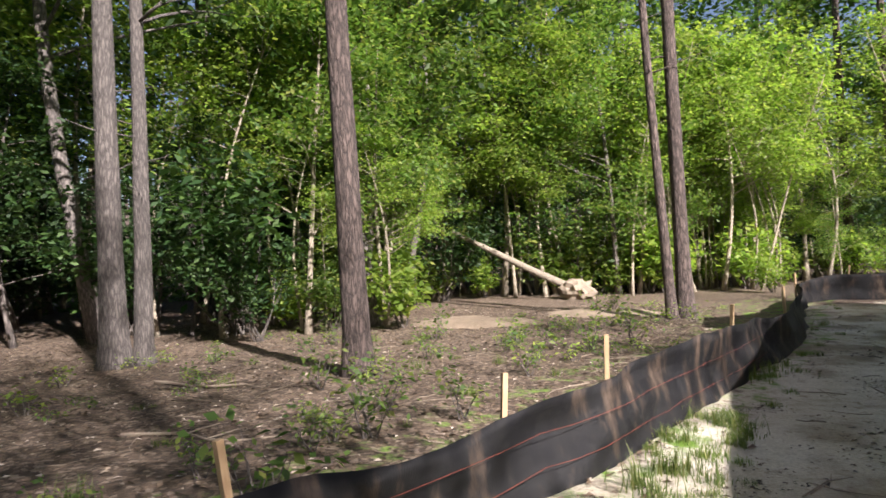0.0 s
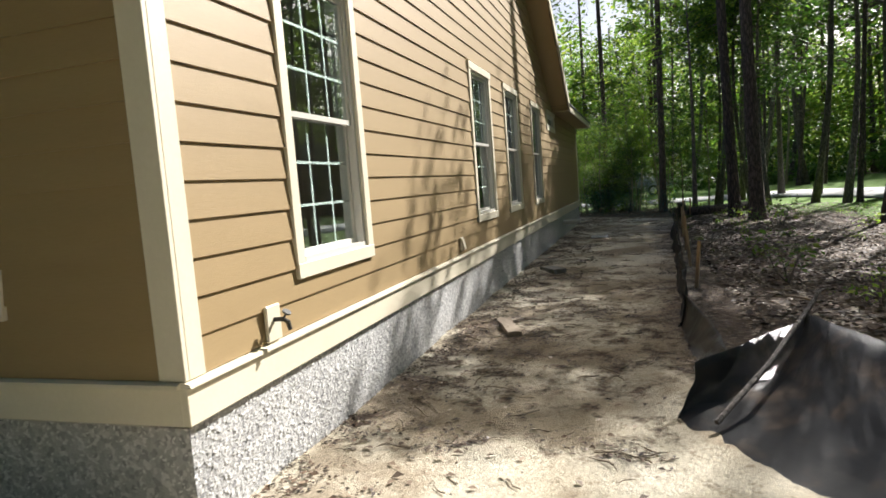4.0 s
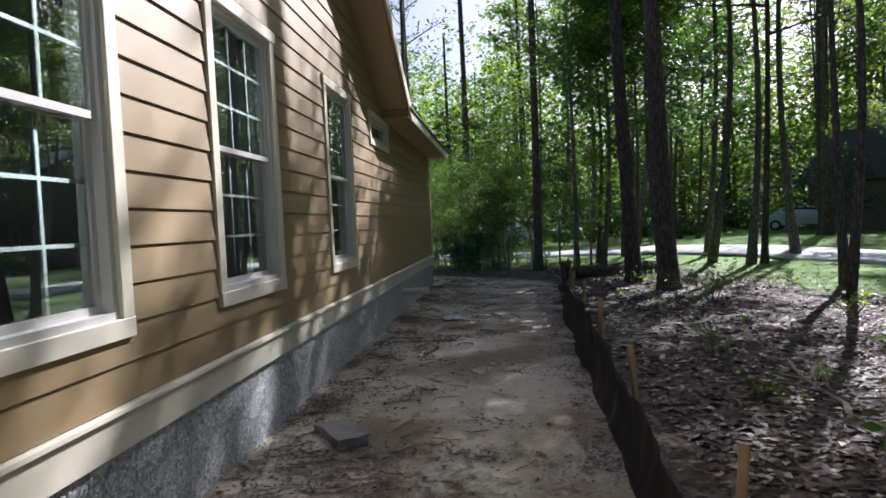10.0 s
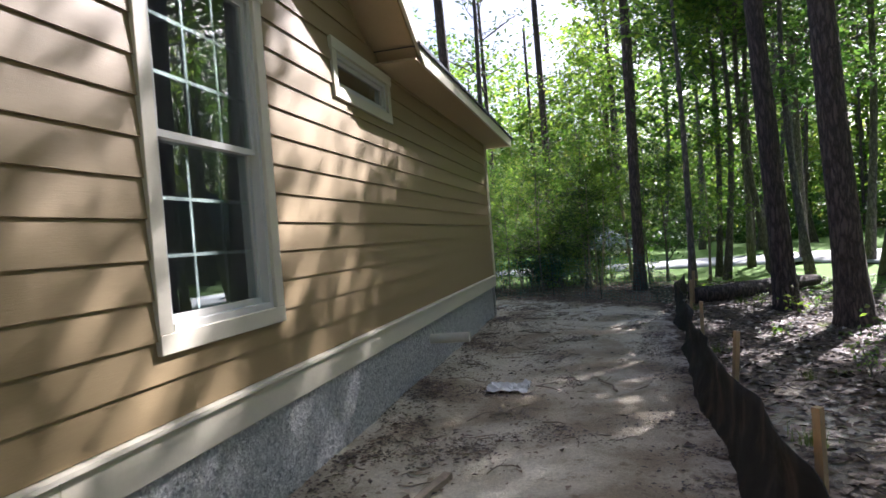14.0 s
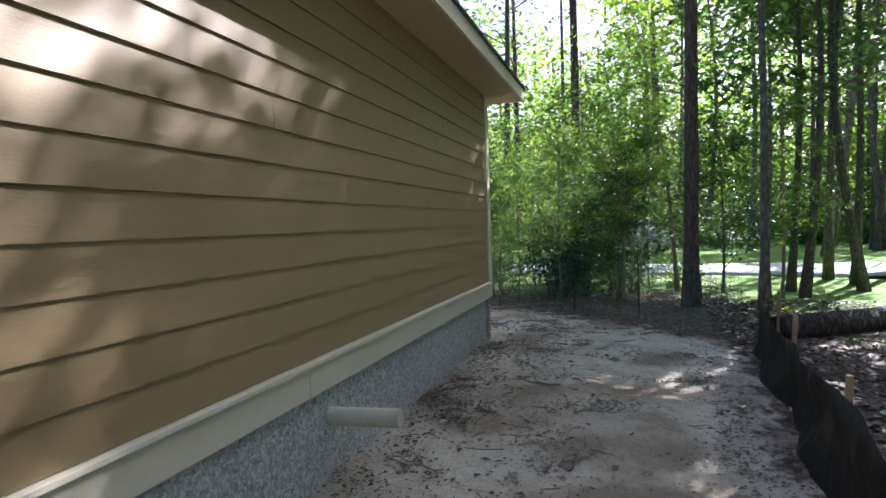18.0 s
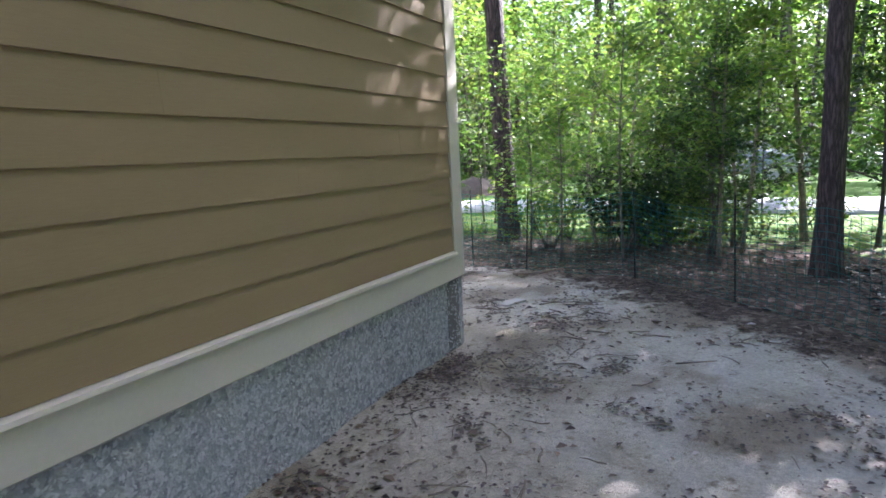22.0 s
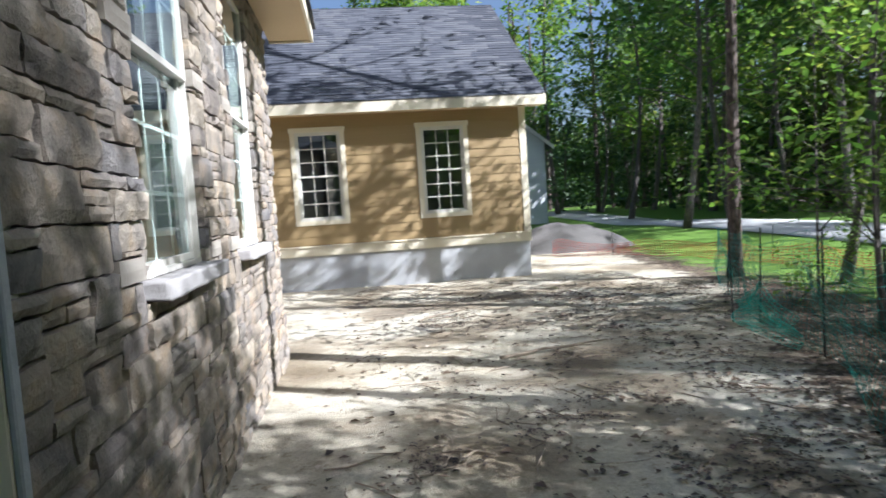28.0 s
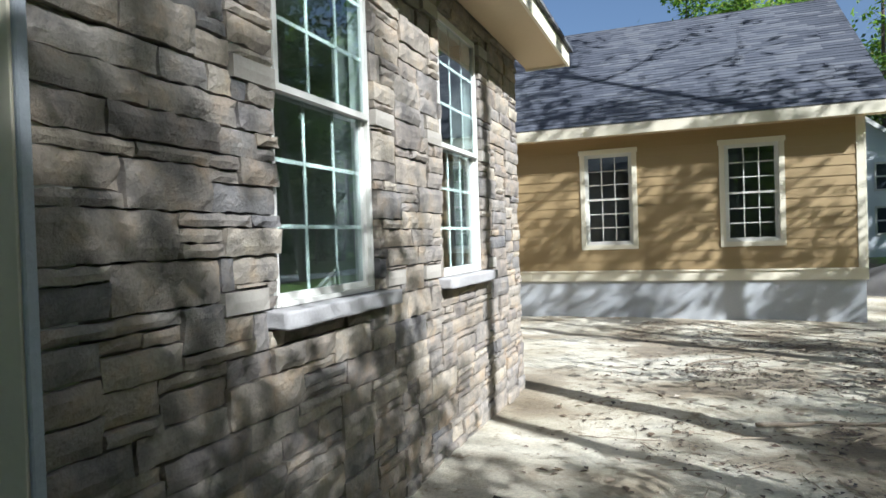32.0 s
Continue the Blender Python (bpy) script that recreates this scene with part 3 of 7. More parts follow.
def window(face, u0, u1, z0, z1, casing=0.092, label="white double-hung window with grilles in pale painted casing", rows=3, cols=3, single=False, head=0.02, slim=False, proud=0.0):
    """A double-hung window in its casing; the opening is inside the casing."""
    WCOUNT[0] += 1
    e = thing(f"window_{WCOUNT[0]}", label, "window", "structure", m=Matrix.Translation(face.p((u0 + u1) / 2, 0, z0)))
    inv = Matrix.Translation(-e.matrix_basis.translation)

    def piece(name, boxes, material, bev=0.0, parent=None):
        bm = bmesh.new()
        for b in boxes:
            face.box(bm, *b)
        if bev:
            bevel(bm, bev)
        bm.transform(inv)
        return part(name, bm, material, parent or e)
    c = casing
    if c:
        piece("casing", [(u0, u0 + c, 0.0, 0.036, z0 + c, z1 - c)], TRIM, 0.003)
        piece("casing", [(u1 - c, u1, 0.0, 0.036, z0 + c, z1 - c)], TRIM, 0.003)
        piece("head_casing", [(u0 - head, u1 + head, 0.0, 0.044, z1 - c - 0.002, z1)], TRIM, 0.003)
        piece("window_sill", [(u0, u1, 0.0, 0.040, z0, z0 + c)], TRIM, 0.003)
    a, b, lo, hi = u0 + c, u1 - c, z0 + c, z1 - c
    f = 0.022 if slim else 0.035
    piece("window_frame", [(a, a + f, -0.09, 0.012, lo, hi), (b - f, b, -0.09, 0.012, lo, hi), (a + f, b - f, -0.09, 0.012, hi - f, hi), (a + f, b - f, -0.09, 0.02, lo, lo + f)], VINYL)
    a, b, lo, hi = a + f, b - f, lo + f, hi - f
    mid = (lo + hi) / 2
    s = 0.03 if slim else 0.035
    lift = 0.03 if slim else 0.0
    for k, (q0, q1, w) in enumerate(([(lo, hi, -0.03)] if single else [(mid - 0.018, hi, -0.02 + lift), (lo, mid + 0.018, -0.055 + lift)])):
        sash = piece("sash", [(a, a + s, w - 0.02, w + 0.012, q0, q1), (b - s, b, w - 0.02, w + 0.012, q0, q1), (a + s, b - s, w - 0.02, w + 0.012, q0, q0 + s), (a + s, b - s, w - 0.02, w + 0.012, q1 - s, q1)], VINYL)
        g = piece("pane", [(a + s, b - s, w - 0.008, w - 0.003, q0 + s, q1 - s)], GLASS, parent=sash)
        g.visible_shadow = False
        for i in range(1, cols):
            u = a + s + (b - a - 2 * s) * i / cols
            piece("muntin", [(u - 0.009, u + 0.009, w - 0.016 + proud, w - 0.010 + proud, q0 + s, q1 - s)], VINYL, parent=sash)
        for i in range(1, rows):
            z = q0 + s + (q1 - q0 - 2 * s) * i / rows
            piece("muntin", [(a + s, b - s, w - 0.018 + proud, w - 0.0105 + proud, z - 0.009, z + 0.009)], VINYL, parent=sash)
    return e


def hole(u0, u1, z0, z1, c=0.092):
    return (u0 + c, u1 - c, z0 + c, z1 - c)


# side wall: four double-hung windows and a transom
SWIN = [(1.03, 2.17, WIN0, 3.09), (5.53, 6.7, WIN0, WIN1), (7.635, 8.815, WIN0, WIN1), (10.225, 11.37, WIN0, WIN1)]
TRANS = (12.45, 13.87, 2.67, 3.14)
BWIN = [(20 - 1.93, 20 - 1.0, 1.075, 2.84), (20 - 2.87, 20 - 2.0, 1.075, 2.84), (20 - 3.785, 20 - 2.975, 1.065, 2.80), (20 - 5.69, 20 - 4.89, 1.05, 2.63)]


def rake(z):
    """Span of the main gable at a height."""
    if z < SOFFIT:
        return (0.115, XE - 0.115)
    d = (z - SOFFIT) / PITCH
    return (max(0.05, d - 0.05), min(RAKE_END - 0.05, RAKE_END - d + 0.05))


def build_south():
    bm = bmesh.new()
    cells(SOUTH, bm, 0, XE, WT0 - 0.02, SOFFIT + 0.06, [hole(*w) for w in SWIN] + [hole(*TRANS)])
    v = [SOUTH.p(*q) for q in ((0, 0, SOFFIT + 0.06), (RAKE_END, 0, SOFFIT + 0.06), (RAKE_END / 2, 0, SOFFIT + PITCH * RAKE_END / 2), (0, -0.16, SOFFIT + 0.06), (RAKE_END, -0.16, SOFFIT + 0.06), (RAKE_END / 2, -0.16, SOFFIT + PITCH * RAKE_END / 2))]
    v = [bm.verts.new(p) for p in v]
    for f in ((0, 1, 2), (5, 4, 3), (0, 3, 4, 1), (1, 4, 5, 2), (2, 5, 3, 0)):
        bm.faces.new([v[i] for i in f])
    w = tagged(obj("wall_south", bm, DRYWALL), "tan lap-sided gable wall of a new house", "wall", kind="structure")
    siding(SOUTH, w, 0.115, XE - 0.115, WT1, SOFFIT + PITCH * RAKE_END / 2 - 0.1, [(a + 0.004, b - 0.004, c + 0.004, d - 0.004) for a, b, c, d in SWIN + [TRANS]], rake)
    for s in SWIN:
        window(SOUTH, *s)
    window(SOUTH, *TRANS, label="narrow transom window high in the side wall", rows=1, cols=1, single=True)


def corner_post(name, x, y, sx, sy, z0, z1, both=True, wide=0.115):
    """Two corner boards meeting at an outer corner; sx, sy: to which side each one runs."""
    e = thing(name, "pale painted corner board", "trim", "structure")
    bm = bmesh.new()
    box(bm, min(x, x + sx * wide), max(x, x + sx * wide), min(y, y - sy * 0.03), max(y, y - sy * 0.03), z0, z1)
    part("corner_board", bevel(bm, 0.003), TRIM, e)
    if not both:
        return
    bm = bmesh.new()
    box(bm, min(x, x - sx * 0.03), max(x, x - sx * 0.03), min(y - sy * 0.03, y + sy * 0.115), max(y - sy * 0.03, y + sy * 0.115), z0, z1)
    part("corner_board", bevel(bm, 0.003), TRIM, e)


def water_table(name, face, u0, u1):
    e = thing(name, "pale painted water table board with a sloped cap", "trim", "structure")
    n = max(1, round((u1 - u0) / 4.8))
    for i in range(n):
        a, b = u0 + (u1 - u0) * i / n, u0 + (u1 - u0) * (i + 1) / n
        bm = bmesh.new()
        face.box(bm, a + 0.0012, b - 0.0012, -0.02, 0.034, WT0, WT1 - 0.03)
        part("board", bevel(bm, 0.003), TRIM, e)
        bm = bmesh.new()
        hexa(bm, [face.p(*q) for q in ((a, 0.058, WT1 - 0.03), (b, 0.058, WT1 - 0.03), (b, 0.0, WT1 - 0.03), (a, 0.0, WT1 - 0.03), (a, 0.054, WT1 - 0.012), (b, 0.054, WT1 - 0.012), (b, 0.0, WT1), (a, 0.0, WT1))])
        part("drip_cap", bm, TRIM, e)


def foundation(name, face, u0, u1, chips=0, coat=None):
    bm = bmesh.new()
    face.box(bm, u0, u1, -0.2, -0.004, -0.6, WT0 + 0.012)
    f = tagged(obj(name, bm, coat or TABBY), "smooth grey stucco foundation band" if coat else "grey foundation band of rough shell stucco", "foundation", kind="structure")
    if chips:
        rng = np.random.default_rng(5)
        u, z = rng.uniform(u0, u1, chips), rng.uniform(-0.05, WT0, chips)
        a, r = rng.uniform(0, 6.28, chips), rng.uniform(0.006, 0.019, chips)
        V = np.zeros((chips, 4, 3))
        for k, (ru, rz, ww) in enumerate(((1, 0, 0.001), (0, 0.42, 0.006), (-1, 0, 0.002), (0, -0.42, 0.006))):
            uu = u + r * (ru * np.cos(a) - rz * np.sin(a))
            zz = z + r * (ru * np.sin(a) + rz * np.cos(a))
            for c in range(3):
                V[:, k, c] = face.o[c] + face.u[c] * uu + face.n[c] * (ww - 0.004 + rng.uniform(0, 0.004, chips)) + (zz if c == 2 else 0)
        q = mesh_np("shell_chips", V.reshape(-1, 3), np.arange(chips * 4).reshape(-1, 4)[:, ::-1], CHIP, f)
        tagged(q, "pale oyster shell chips set in the stucco", kind="stuff")


CHIP = surface("shell", (0.48, 0.475, 0.46), (0.84, 0.83, 0.80), 60, 0.7, 90, 0.2, 0.002)


def slab(bm, pts, t):
    """A sheet of four corners with thickness t downwards."""
    p = [Vector(q) for q in pts]
    hexa(bm, [q - Vector((0, 0, t)) for q in p] + p)


def build_house():
    build_south()
    foundation("foundation_south", SOUTH, 0.0, XE - 0.021, 16000)
    bm = bmesh.new()
    box(bm, XE - 0.0205, XE + 0.055, 0.004, 0.0115, -0.6, WT0 + 0.012)
    tagged(obj("foundation_corner", bm, TABBY), "shell stucco return at the foundation corner", "foundation", kind="structure")
    water_table("trim_south", SOUTH, -0.034, XE - 0.116)
    # back wall with its porch recess
    bm = bmesh.new()
    cells(WEST, bm, 20 - 5.93, 20 - 0.16, WT0 - 0.02, SOFFIT + 0.06, [hole(*w) for w in BWIN])
    w = tagged(obj("wall_west", bm, DRYWALL), "tan lap-sided back wall in shade", "wall", kind="structure")
    siding(WEST, w, 20 - 5.815, 20 - 0.115, WT1, SOFFIT, [(a + 0.004, b - 0.004, c + 0.004, d - 0.004) for a, b, c, d in BWIN])
    for b in BWIN:
        window(WEST, *b)
    foundation("foundation_west", WEST, 20 - 5.93, 20 - 0.004, 2500)
    water_table("trim_west", WEST, 20 - 5.93, 20)
    corner_post("corner_trim_1", 0, 0, 1, 1, WT1, SOFFIT)
    corner_post("corner_trim_2", 0, 5.93, 1, -1, WT1, SOFFIT)
    corner_post("corner_trim_3", XE + 0.045, 0, -1, 1, WT0, SOFFIT, False, 0.16)
    # porch: side walls, back wall, slab; the bay beyond
    for n, (b, f, L) in enumerate((((0.0, 5.16, 5.77, 5.93), None, 0), ((5.0, 5.16, 5.93, 8.3), Face((5.0, 8.3, 0), (0, -1, 0), (-1, 0, 0)), 2.37), ((0.162, 5.16, 8.3, 8.46), Face((0.0, 8.3, 0), (1, 0, 0), (0, -1, 0)), 5.0))):
        bm = bmesh.new()
        box(bm, *b, 0.3, SOFFIT + 0.06)
        w = tagged(obj(f"wall_porch_{n + 1}", bm, SIDING), "tan lap-sided wall of the recessed back porch", "wall", kind="structure")
        if f:
            siding(f, w, 0.05, L, 0.45, SOFFIT + 0.06, [])
    bm = bmesh.new()
    box(bm, -0.1, 5.0, 5.93, 8.3, -0.5, 0.42)
    tagged(obj("porch_slab", bm, CONC), "concrete slab of the recessed back porch", "porch", kind="structure")
    # three-sided bay beyond the porch
    corners = [(0.0, 8.3), (-0.62, 8.92), (-0.62, 10.02), (0.0, 10.64)]
    for n, ((bx, by), (ax, ay)) in enumerate(zip(corners, corners[1:])):
        L = math.hypot(bx - ax, by - ay)
        along = Vector(((bx - ax) / L, (by - ay) / L, 0))
        f = Face((ax, ay, 0), along, Vector((along.y, -along.x, 0)))
        wn_ = (0.14, L - 0.14, 1.03, 2.66)
        bm = bmesh.new()
        cells(f, bm, 0, L, WT0 - 0.02, SOFFIT + 0.06, [hole(*wn_, 0.07)])
        w = tagged(obj(f"wall_bay_{n + 1}", bm, SIDING), "tan face of the angled bay in shade", "wall", kind="structure")
        siding(f, w, 0.09, L - 0.09, WT1, SOFFIT, [(wn_[0] + 0.004, wn_[1] - 0.004, wn_[2] + 0.004, wn_[3] - 0.004)])
        window(f, *wn_, casing=0.07, label="tall narrow bay window in pale casing")
        foundation(f"foundation_bay_{n + 1}", f, 0, L)
        water_table(f"trim_bay_{n + 1}", f, 0, L)
        e = thing(f"corner_trim_{7 + n}", "pale painted corner board of the bay", "trim", "structure")
        for a, b in ((0.0, 0.088), (L - 0.088, L)):
            bm = bmesh.new()
            f.box(bm, a, b, 0.0, 0.028, WT1, SOFFIT)
            part("corner_board", bm, TRIM, e)
    eave = [(0.0, 7.95), (-0.95, 8.62), (-0.95, 10.3), (0.0, 10.98)]
    bm = bmesh.new()
    lo = [bm.verts.new((x, y, SOFFIT - 0.012)) for x, y in eave]
    hi = [bm.verts.new((x, y, SOFFIT + 0.14)) for x, y in eave]
    top = [bm.verts.new((1.5, y, SOFFIT + 1.1)) for y in (8.9, 10.1)]
    bm.faces.new(lo)
    for k in range(3):
        bm.faces.new((lo[k], hi[k], hi[k + 1], lo[k + 1]))
    r = tagged(obj("fascia_bay", bm, TRIM), "pale fascia and soffit of the bay", "fascia", kind="structure")
    bm = bmesh.new()
    hi = [bm.verts.new((x * 1.05 - 0.01, y, SOFFIT + 0.145)) for x, y in eave]
    top = [bm.verts.new((1.5, y, SOFFIT + 1.1)) for y in (8.9, 10.1)]
    for q in ((hi[0], top[0], hi[1]), (hi[1], top[0], top[1], hi[2]), (hi[2], top[1], hi[3])):
        bm.faces.new(q)
    tagged(obj("roof_bay", bm, SHINGLE), "small grey shingled hip roof of the bay", "roof", kind="structure")
    bm = bmesh.new()
    box(bm, 0.0, 0.16, 10.45, 10.75, WT0, SOFFIT)
    tagged(obj("wall_bay_4", bm, SIDING), "tan wall beside the bay", "wall", kind="structure")
    # north and inner closing walls, floor, ceiling
    bm = bmesh.new()
    box(bm, 0.0, 12.0, 10.3, 10.46, -0.3, SOFFIT + 0.06)
    box(bm, 12.0, 12.16, 4.8, 11.9, -0.3, SOFFIT + 0.06)
    tagged(obj("wall_north", bm, SIDING), "plain tan outer walls out of sight", "wall", kind="structure")
    bm = bmesh.new()
    box(bm, 0.16, XE - 0.2, 0.16, 4.77, 0.3, FLOOR)
    box(bm, 5.17, 11.99, 4.78, 10.29, 0.3, FLOOR)
    box(bm, 2.99, 5.165, 8.47, 10.29, 0.3, FLOOR)
    box(bm, 2.99, 5.165, 4.78, 5.76, 0.3, FLOOR)
    box(bm, 0.17, 2.99, 8.47, 10.29, 0.3, FLOOR)
    box(bm, 0.17, 2.99, 4.78, 5.76, 0.3, FLOOR)
    tagged(obj("floor", bm, PLANKWOOD), "brown wooden floor inside", "floor", kind="structure")
    bm = bmesh.new()
    box(bm, 0.17, XE - 0.17, 0.17, 4.78, SOFFIT + 0.08, SOFFIT + 0.2)
    box(bm, 0.0, 11.98, 4.79, 10.29, SOFFIT + 0.08, SOFFIT + 0.2)
    tagged(obj("ceiling", bm, DRYWALL), "white ceiling inside", "ceiling", kind="structure")
    bm = bmesh.new()
    for x in (4.6, 9.2, 11.9, 15.5):
        box(bm, x, x + 0.12, 0.165, 4.9, FLOOR, SOFFIT + 0.07)
    box(bm, 4.8, 18.8, 4.5, 4.62, FLOOR, SOFFIT + 0.07)
    tagged(obj("partition", bm, DRYWALL), "pale inner partition walls", "wall", kind="structure")
    # main roof: ridge along y, and the low roof over the front rooms
    over, t = 0.42, 0.2
    for s, nm in ((-1, "roof_west"), (1, "roof_east")):
        bm = bmesh.new()
        reach = over if s < 0 else 0.226
        xe = RAKE_END / 2 + s * (RAKE_END / 2 + reach)
        zt, ze = SOFFIT + PITCH * RAKE_END / 2 + 0.36, SOFFIT - PITCH * reach + 0.36
        pts = [(xe, -over, ze), (RAKE_END / 2, -over, zt), (RAKE_END / 2, 10.75, zt), (xe, 10.75, ze)]
        slab(bm, pts if s < 0 else pts[::-1], 0.035)
        r = tagged(obj(nm, bm, SHINGLE), "dark grey shingled main roof", "roof", kind="structure")
        bm = bmesh.new()
        slab(bm, [(p[0], p[1] + (0.02 if p[1] < 0 else -0.02), p[2] - 0.04) for p in (pts if s < 0 else pts[::-1])], 0.17)
        part("decking", bm, SOFF, r)
        bm = bmesh.new()   # barge board on the rake
        p0, p1 = Vector(pts[0]), Vector(pts[1])
        hexa(bm, [(p0.x, -over - 0.03, p0.z - 0.24), (p1.x, -over - 0.03, p1.z - 0.24), (p1.x, -over, p1.z - 0.24), (p0.x, -over, p0.z - 0.24), (p0.x, -over - 0.03, p0.z - 0.03), (p1.x, -over - 0.03, p1.z - 0.03), (p1.x, -over, p1.z - 0.03), (p0.x, -over, p0.z - 0.03)])
        part("barge_board", bm, TRIM, r)
    bm = bmesh.new()
    box(bm, -over - 0.03, -over, -over, 10.75, SOFFIT - 0.03, SOFFIT + 0.13)
    tagged(obj("fascia_west", bm, TRIM), "pale painted fascia along the back eave", "fascia", kind="structure")
    bm = bmesh.new()
    box(bm, -over, -0.001, -0.02, 10.75, SOFFIT, SOFFIT + 0.02)
    tagged(obj("soffit_west", bm, SOFF), "tan painted soffit under the back eave", "soffit", kind="structure")
    # eave of the front rooms
    x0, x1 = RAKE_END, XE + 0.45
    bm = bmesh.new()
    box(bm, x0, x1, -0.42, -0.001, SOFFIT - 0.004, SOFFIT + 0.016)
    box(bm, XE + 0.03, x1, 0.0, 5.4, SOFFIT, SOFFIT + 0.02)
    tagged(obj("soffit_south", bm, SOFF), "tan painted soffit under the side eave", "soffit", kind="structure")
    bm = bmesh.new()
    box(bm, x0 + 0.226, x1 + 0.025, -0.45, -0.42, SOFFIT - 0.02, SOFFIT + 0.15)
    box(bm, x1, x1 + 0.025, -0.42, 5.425, SOFFIT - 0.02, SOFFIT + 0.15)
    box(bm, XE + 0.03, x1, 5.4, 5.425, SOFFIT - 0.02, SOFFIT + 0.15)
    tagged(obj("fascia_south", bm, TRIM), "pale painted fascia board of the low roof", "fascia", kind="structure")
    bm = bmesh.new()
    e = SOFFIT + 0.155
    v = [bm.verts.new(p) for p in ((x0, -0.475, e), (x1 + 0.06, -0.475, e), (x1 + 0.06, 5.46, e), (x0, 5.46, e), (x0, 2.48, e + 2.0), (x1 - 2.8, 2.48, e + 2.0),
                                   (x0, -0.475, e - 0.03), (x1 + 0.06, -0.475, e - 0.03), (x1 + 0.06, 5.46, e - 0.03), (x0, 5.46, e - 0.03))]
    for f in ((0, 1, 5, 4), (1, 2, 5), (2, 3, 4, 5), (6, 9, 8, 7), (0, 6, 7, 1), (1, 7, 8, 2), (2, 8, 9, 3)):
        bm.faces.new([v[i] for i in f])
    tagged(obj("roof_front", bm, SHINGLE), "dark grey shingled low hipped roof", "roof", kind="structure")


build_house()


# ---- the stone front ----
S_END = 4.97
S1, S2 = (1.06, 1.92), (2.9, 3.78)


def stone_front():
    bm = bmesh.new()
    zb, zt = 1.195, 3.0
    cells(EAST, bm, 0.0, S_END - 0.02, -0.5, SOFFIT + 0.06, [(S1[0], S1[1], zb, zt), (S2[0], S2[1], zb, zt)], 0.2)
    box(bm, 12.2, XE, S_END - 0.2, S_END - 0.02, -0.5, SOFFIT + 0.06)
    wall = tagged(obj("wall_east", bm, MORTAR), "front wall clad in grey-brown ledge stone", "wall", kind="structure")
    for s in (S1, S2):
        window(Face(EAST.p(0, 0.002, 0), EAST.u, EAST.n), s[0], s[1], zb, zt, slim=True, casing=0.0, label="white double-hung window set in the stone front")
        e = thing("stone_sill", "rough-edged cast stone window sill", "sill", group="sills of the stone front")
        bm = bmesh.new()
        EAST.box(bm, s[0] - 0.09, s[1] + 0.09, -0.03, 0.13, zb - 0.075, zb - 0.004)
        bmesh.ops.subdivide_edges(bm, edges=bm.edges[:], cuts=5, use_grid_fill=True)
        for v in bm.verts:
            v.co += Vector((noise.noise(v.co * 14), noise.noise(v.co * 14 + Vector((9, 0, 0))), noise.noise(v.co * 14 + Vector((0, 9, 0))))) * 0.007
        part("slab", bm, SILL, e, smooth=True)
    # ledge stones
    rng = random.Random(11)
    U = 0.052
    blocks = []
    for s in (S1, S2):
        for z in (1.20, 2.06, 2.9):
            blocks.append((s[0] - 0.26 - (0.09 if z < 1.3 else 0), s[0] - 0.004 - (0.09 if z < 1.3 else 0), z, z + 0.09))
            blocks.append((s[1] + 0.004 + (0.09 if z < 1.3 else 0), s[1] + 0.24 + (0.09 if z < 1.3 else 0), z, z + 0.09))
    holes = [(S1[0], S1[1], zb - 0.02, zt), (S2[0], S2[1], zb - 0.02, zt), (S1[0] - 0.09, S1[1] + 0.09, zb - 0.078, zb), (S2[0] - 0.09, S2[1] + 0.09, zb - 0.078, zb)] + blocks
    stones = []
    nz_, nu_ = int((SOFFIT + 0.2) / U) + 1, int(S_END / U)
    taken = np.zeros((nz_, nu_), dtype=bool)
    for rz in range(nz_):
        for ru in range(nu_):
            if taken[rz, ru]:
                continue
            free = 1
            while ru + free < nu_ and not taken[rz, ru + free]:
                free += 1
            tall = rng.choice((1, 1, 1, 2, 2, 2, 2, 3, 3))
            wide = rng.randint(*((3, 8), (4, 9), (5, 10))[tall - 1])
            if free - wide < 3:
                wide = free if free <= 11 else free - 4
            if free <= 2:
                wide = free
            tall = min(tall, nz_ - rz, max(1, wide // 2))
            taken[rz:rz + tall, ru:ru + wide] = True
            lo, hi = -0.2 + rz * U, min(SOFFIT, -0.2 + (rz + tall) * U)
            stones.append((max(0.006, ru * U), S_END if ru + wide == nu_ else (ru + wide) * U, lo, hi))
    # trim the stones round the openings and cast blocks
    for a, b, lo, hi in holes:
        kept = []
        for s in stones:
            if s[1] <= a + 0.002 or s[0] >= b - 0.002 or s[3] <= lo + 0.002 or s[2] >= hi - 0.002:
                kept.append(s)
                continue
            if s[0] < a - 0.03:
                kept.append((s[0], a, s[2], s[3]))
            if s[1] > b + 0.03:
                kept.append((b, s[1], s[2], s[3]))
            m0, m1 = max(s[0], a), min(s[1], b)
            if m1 - m0 > 0.03:
                if s[2] < lo - 0.015:
                    kept.append((m0, m1, s[2], lo))
                if s[3] > hi + 0.015:
                    kept.append((m0, m1, hi, s[3]))
        stones = kept
    stones += blocks
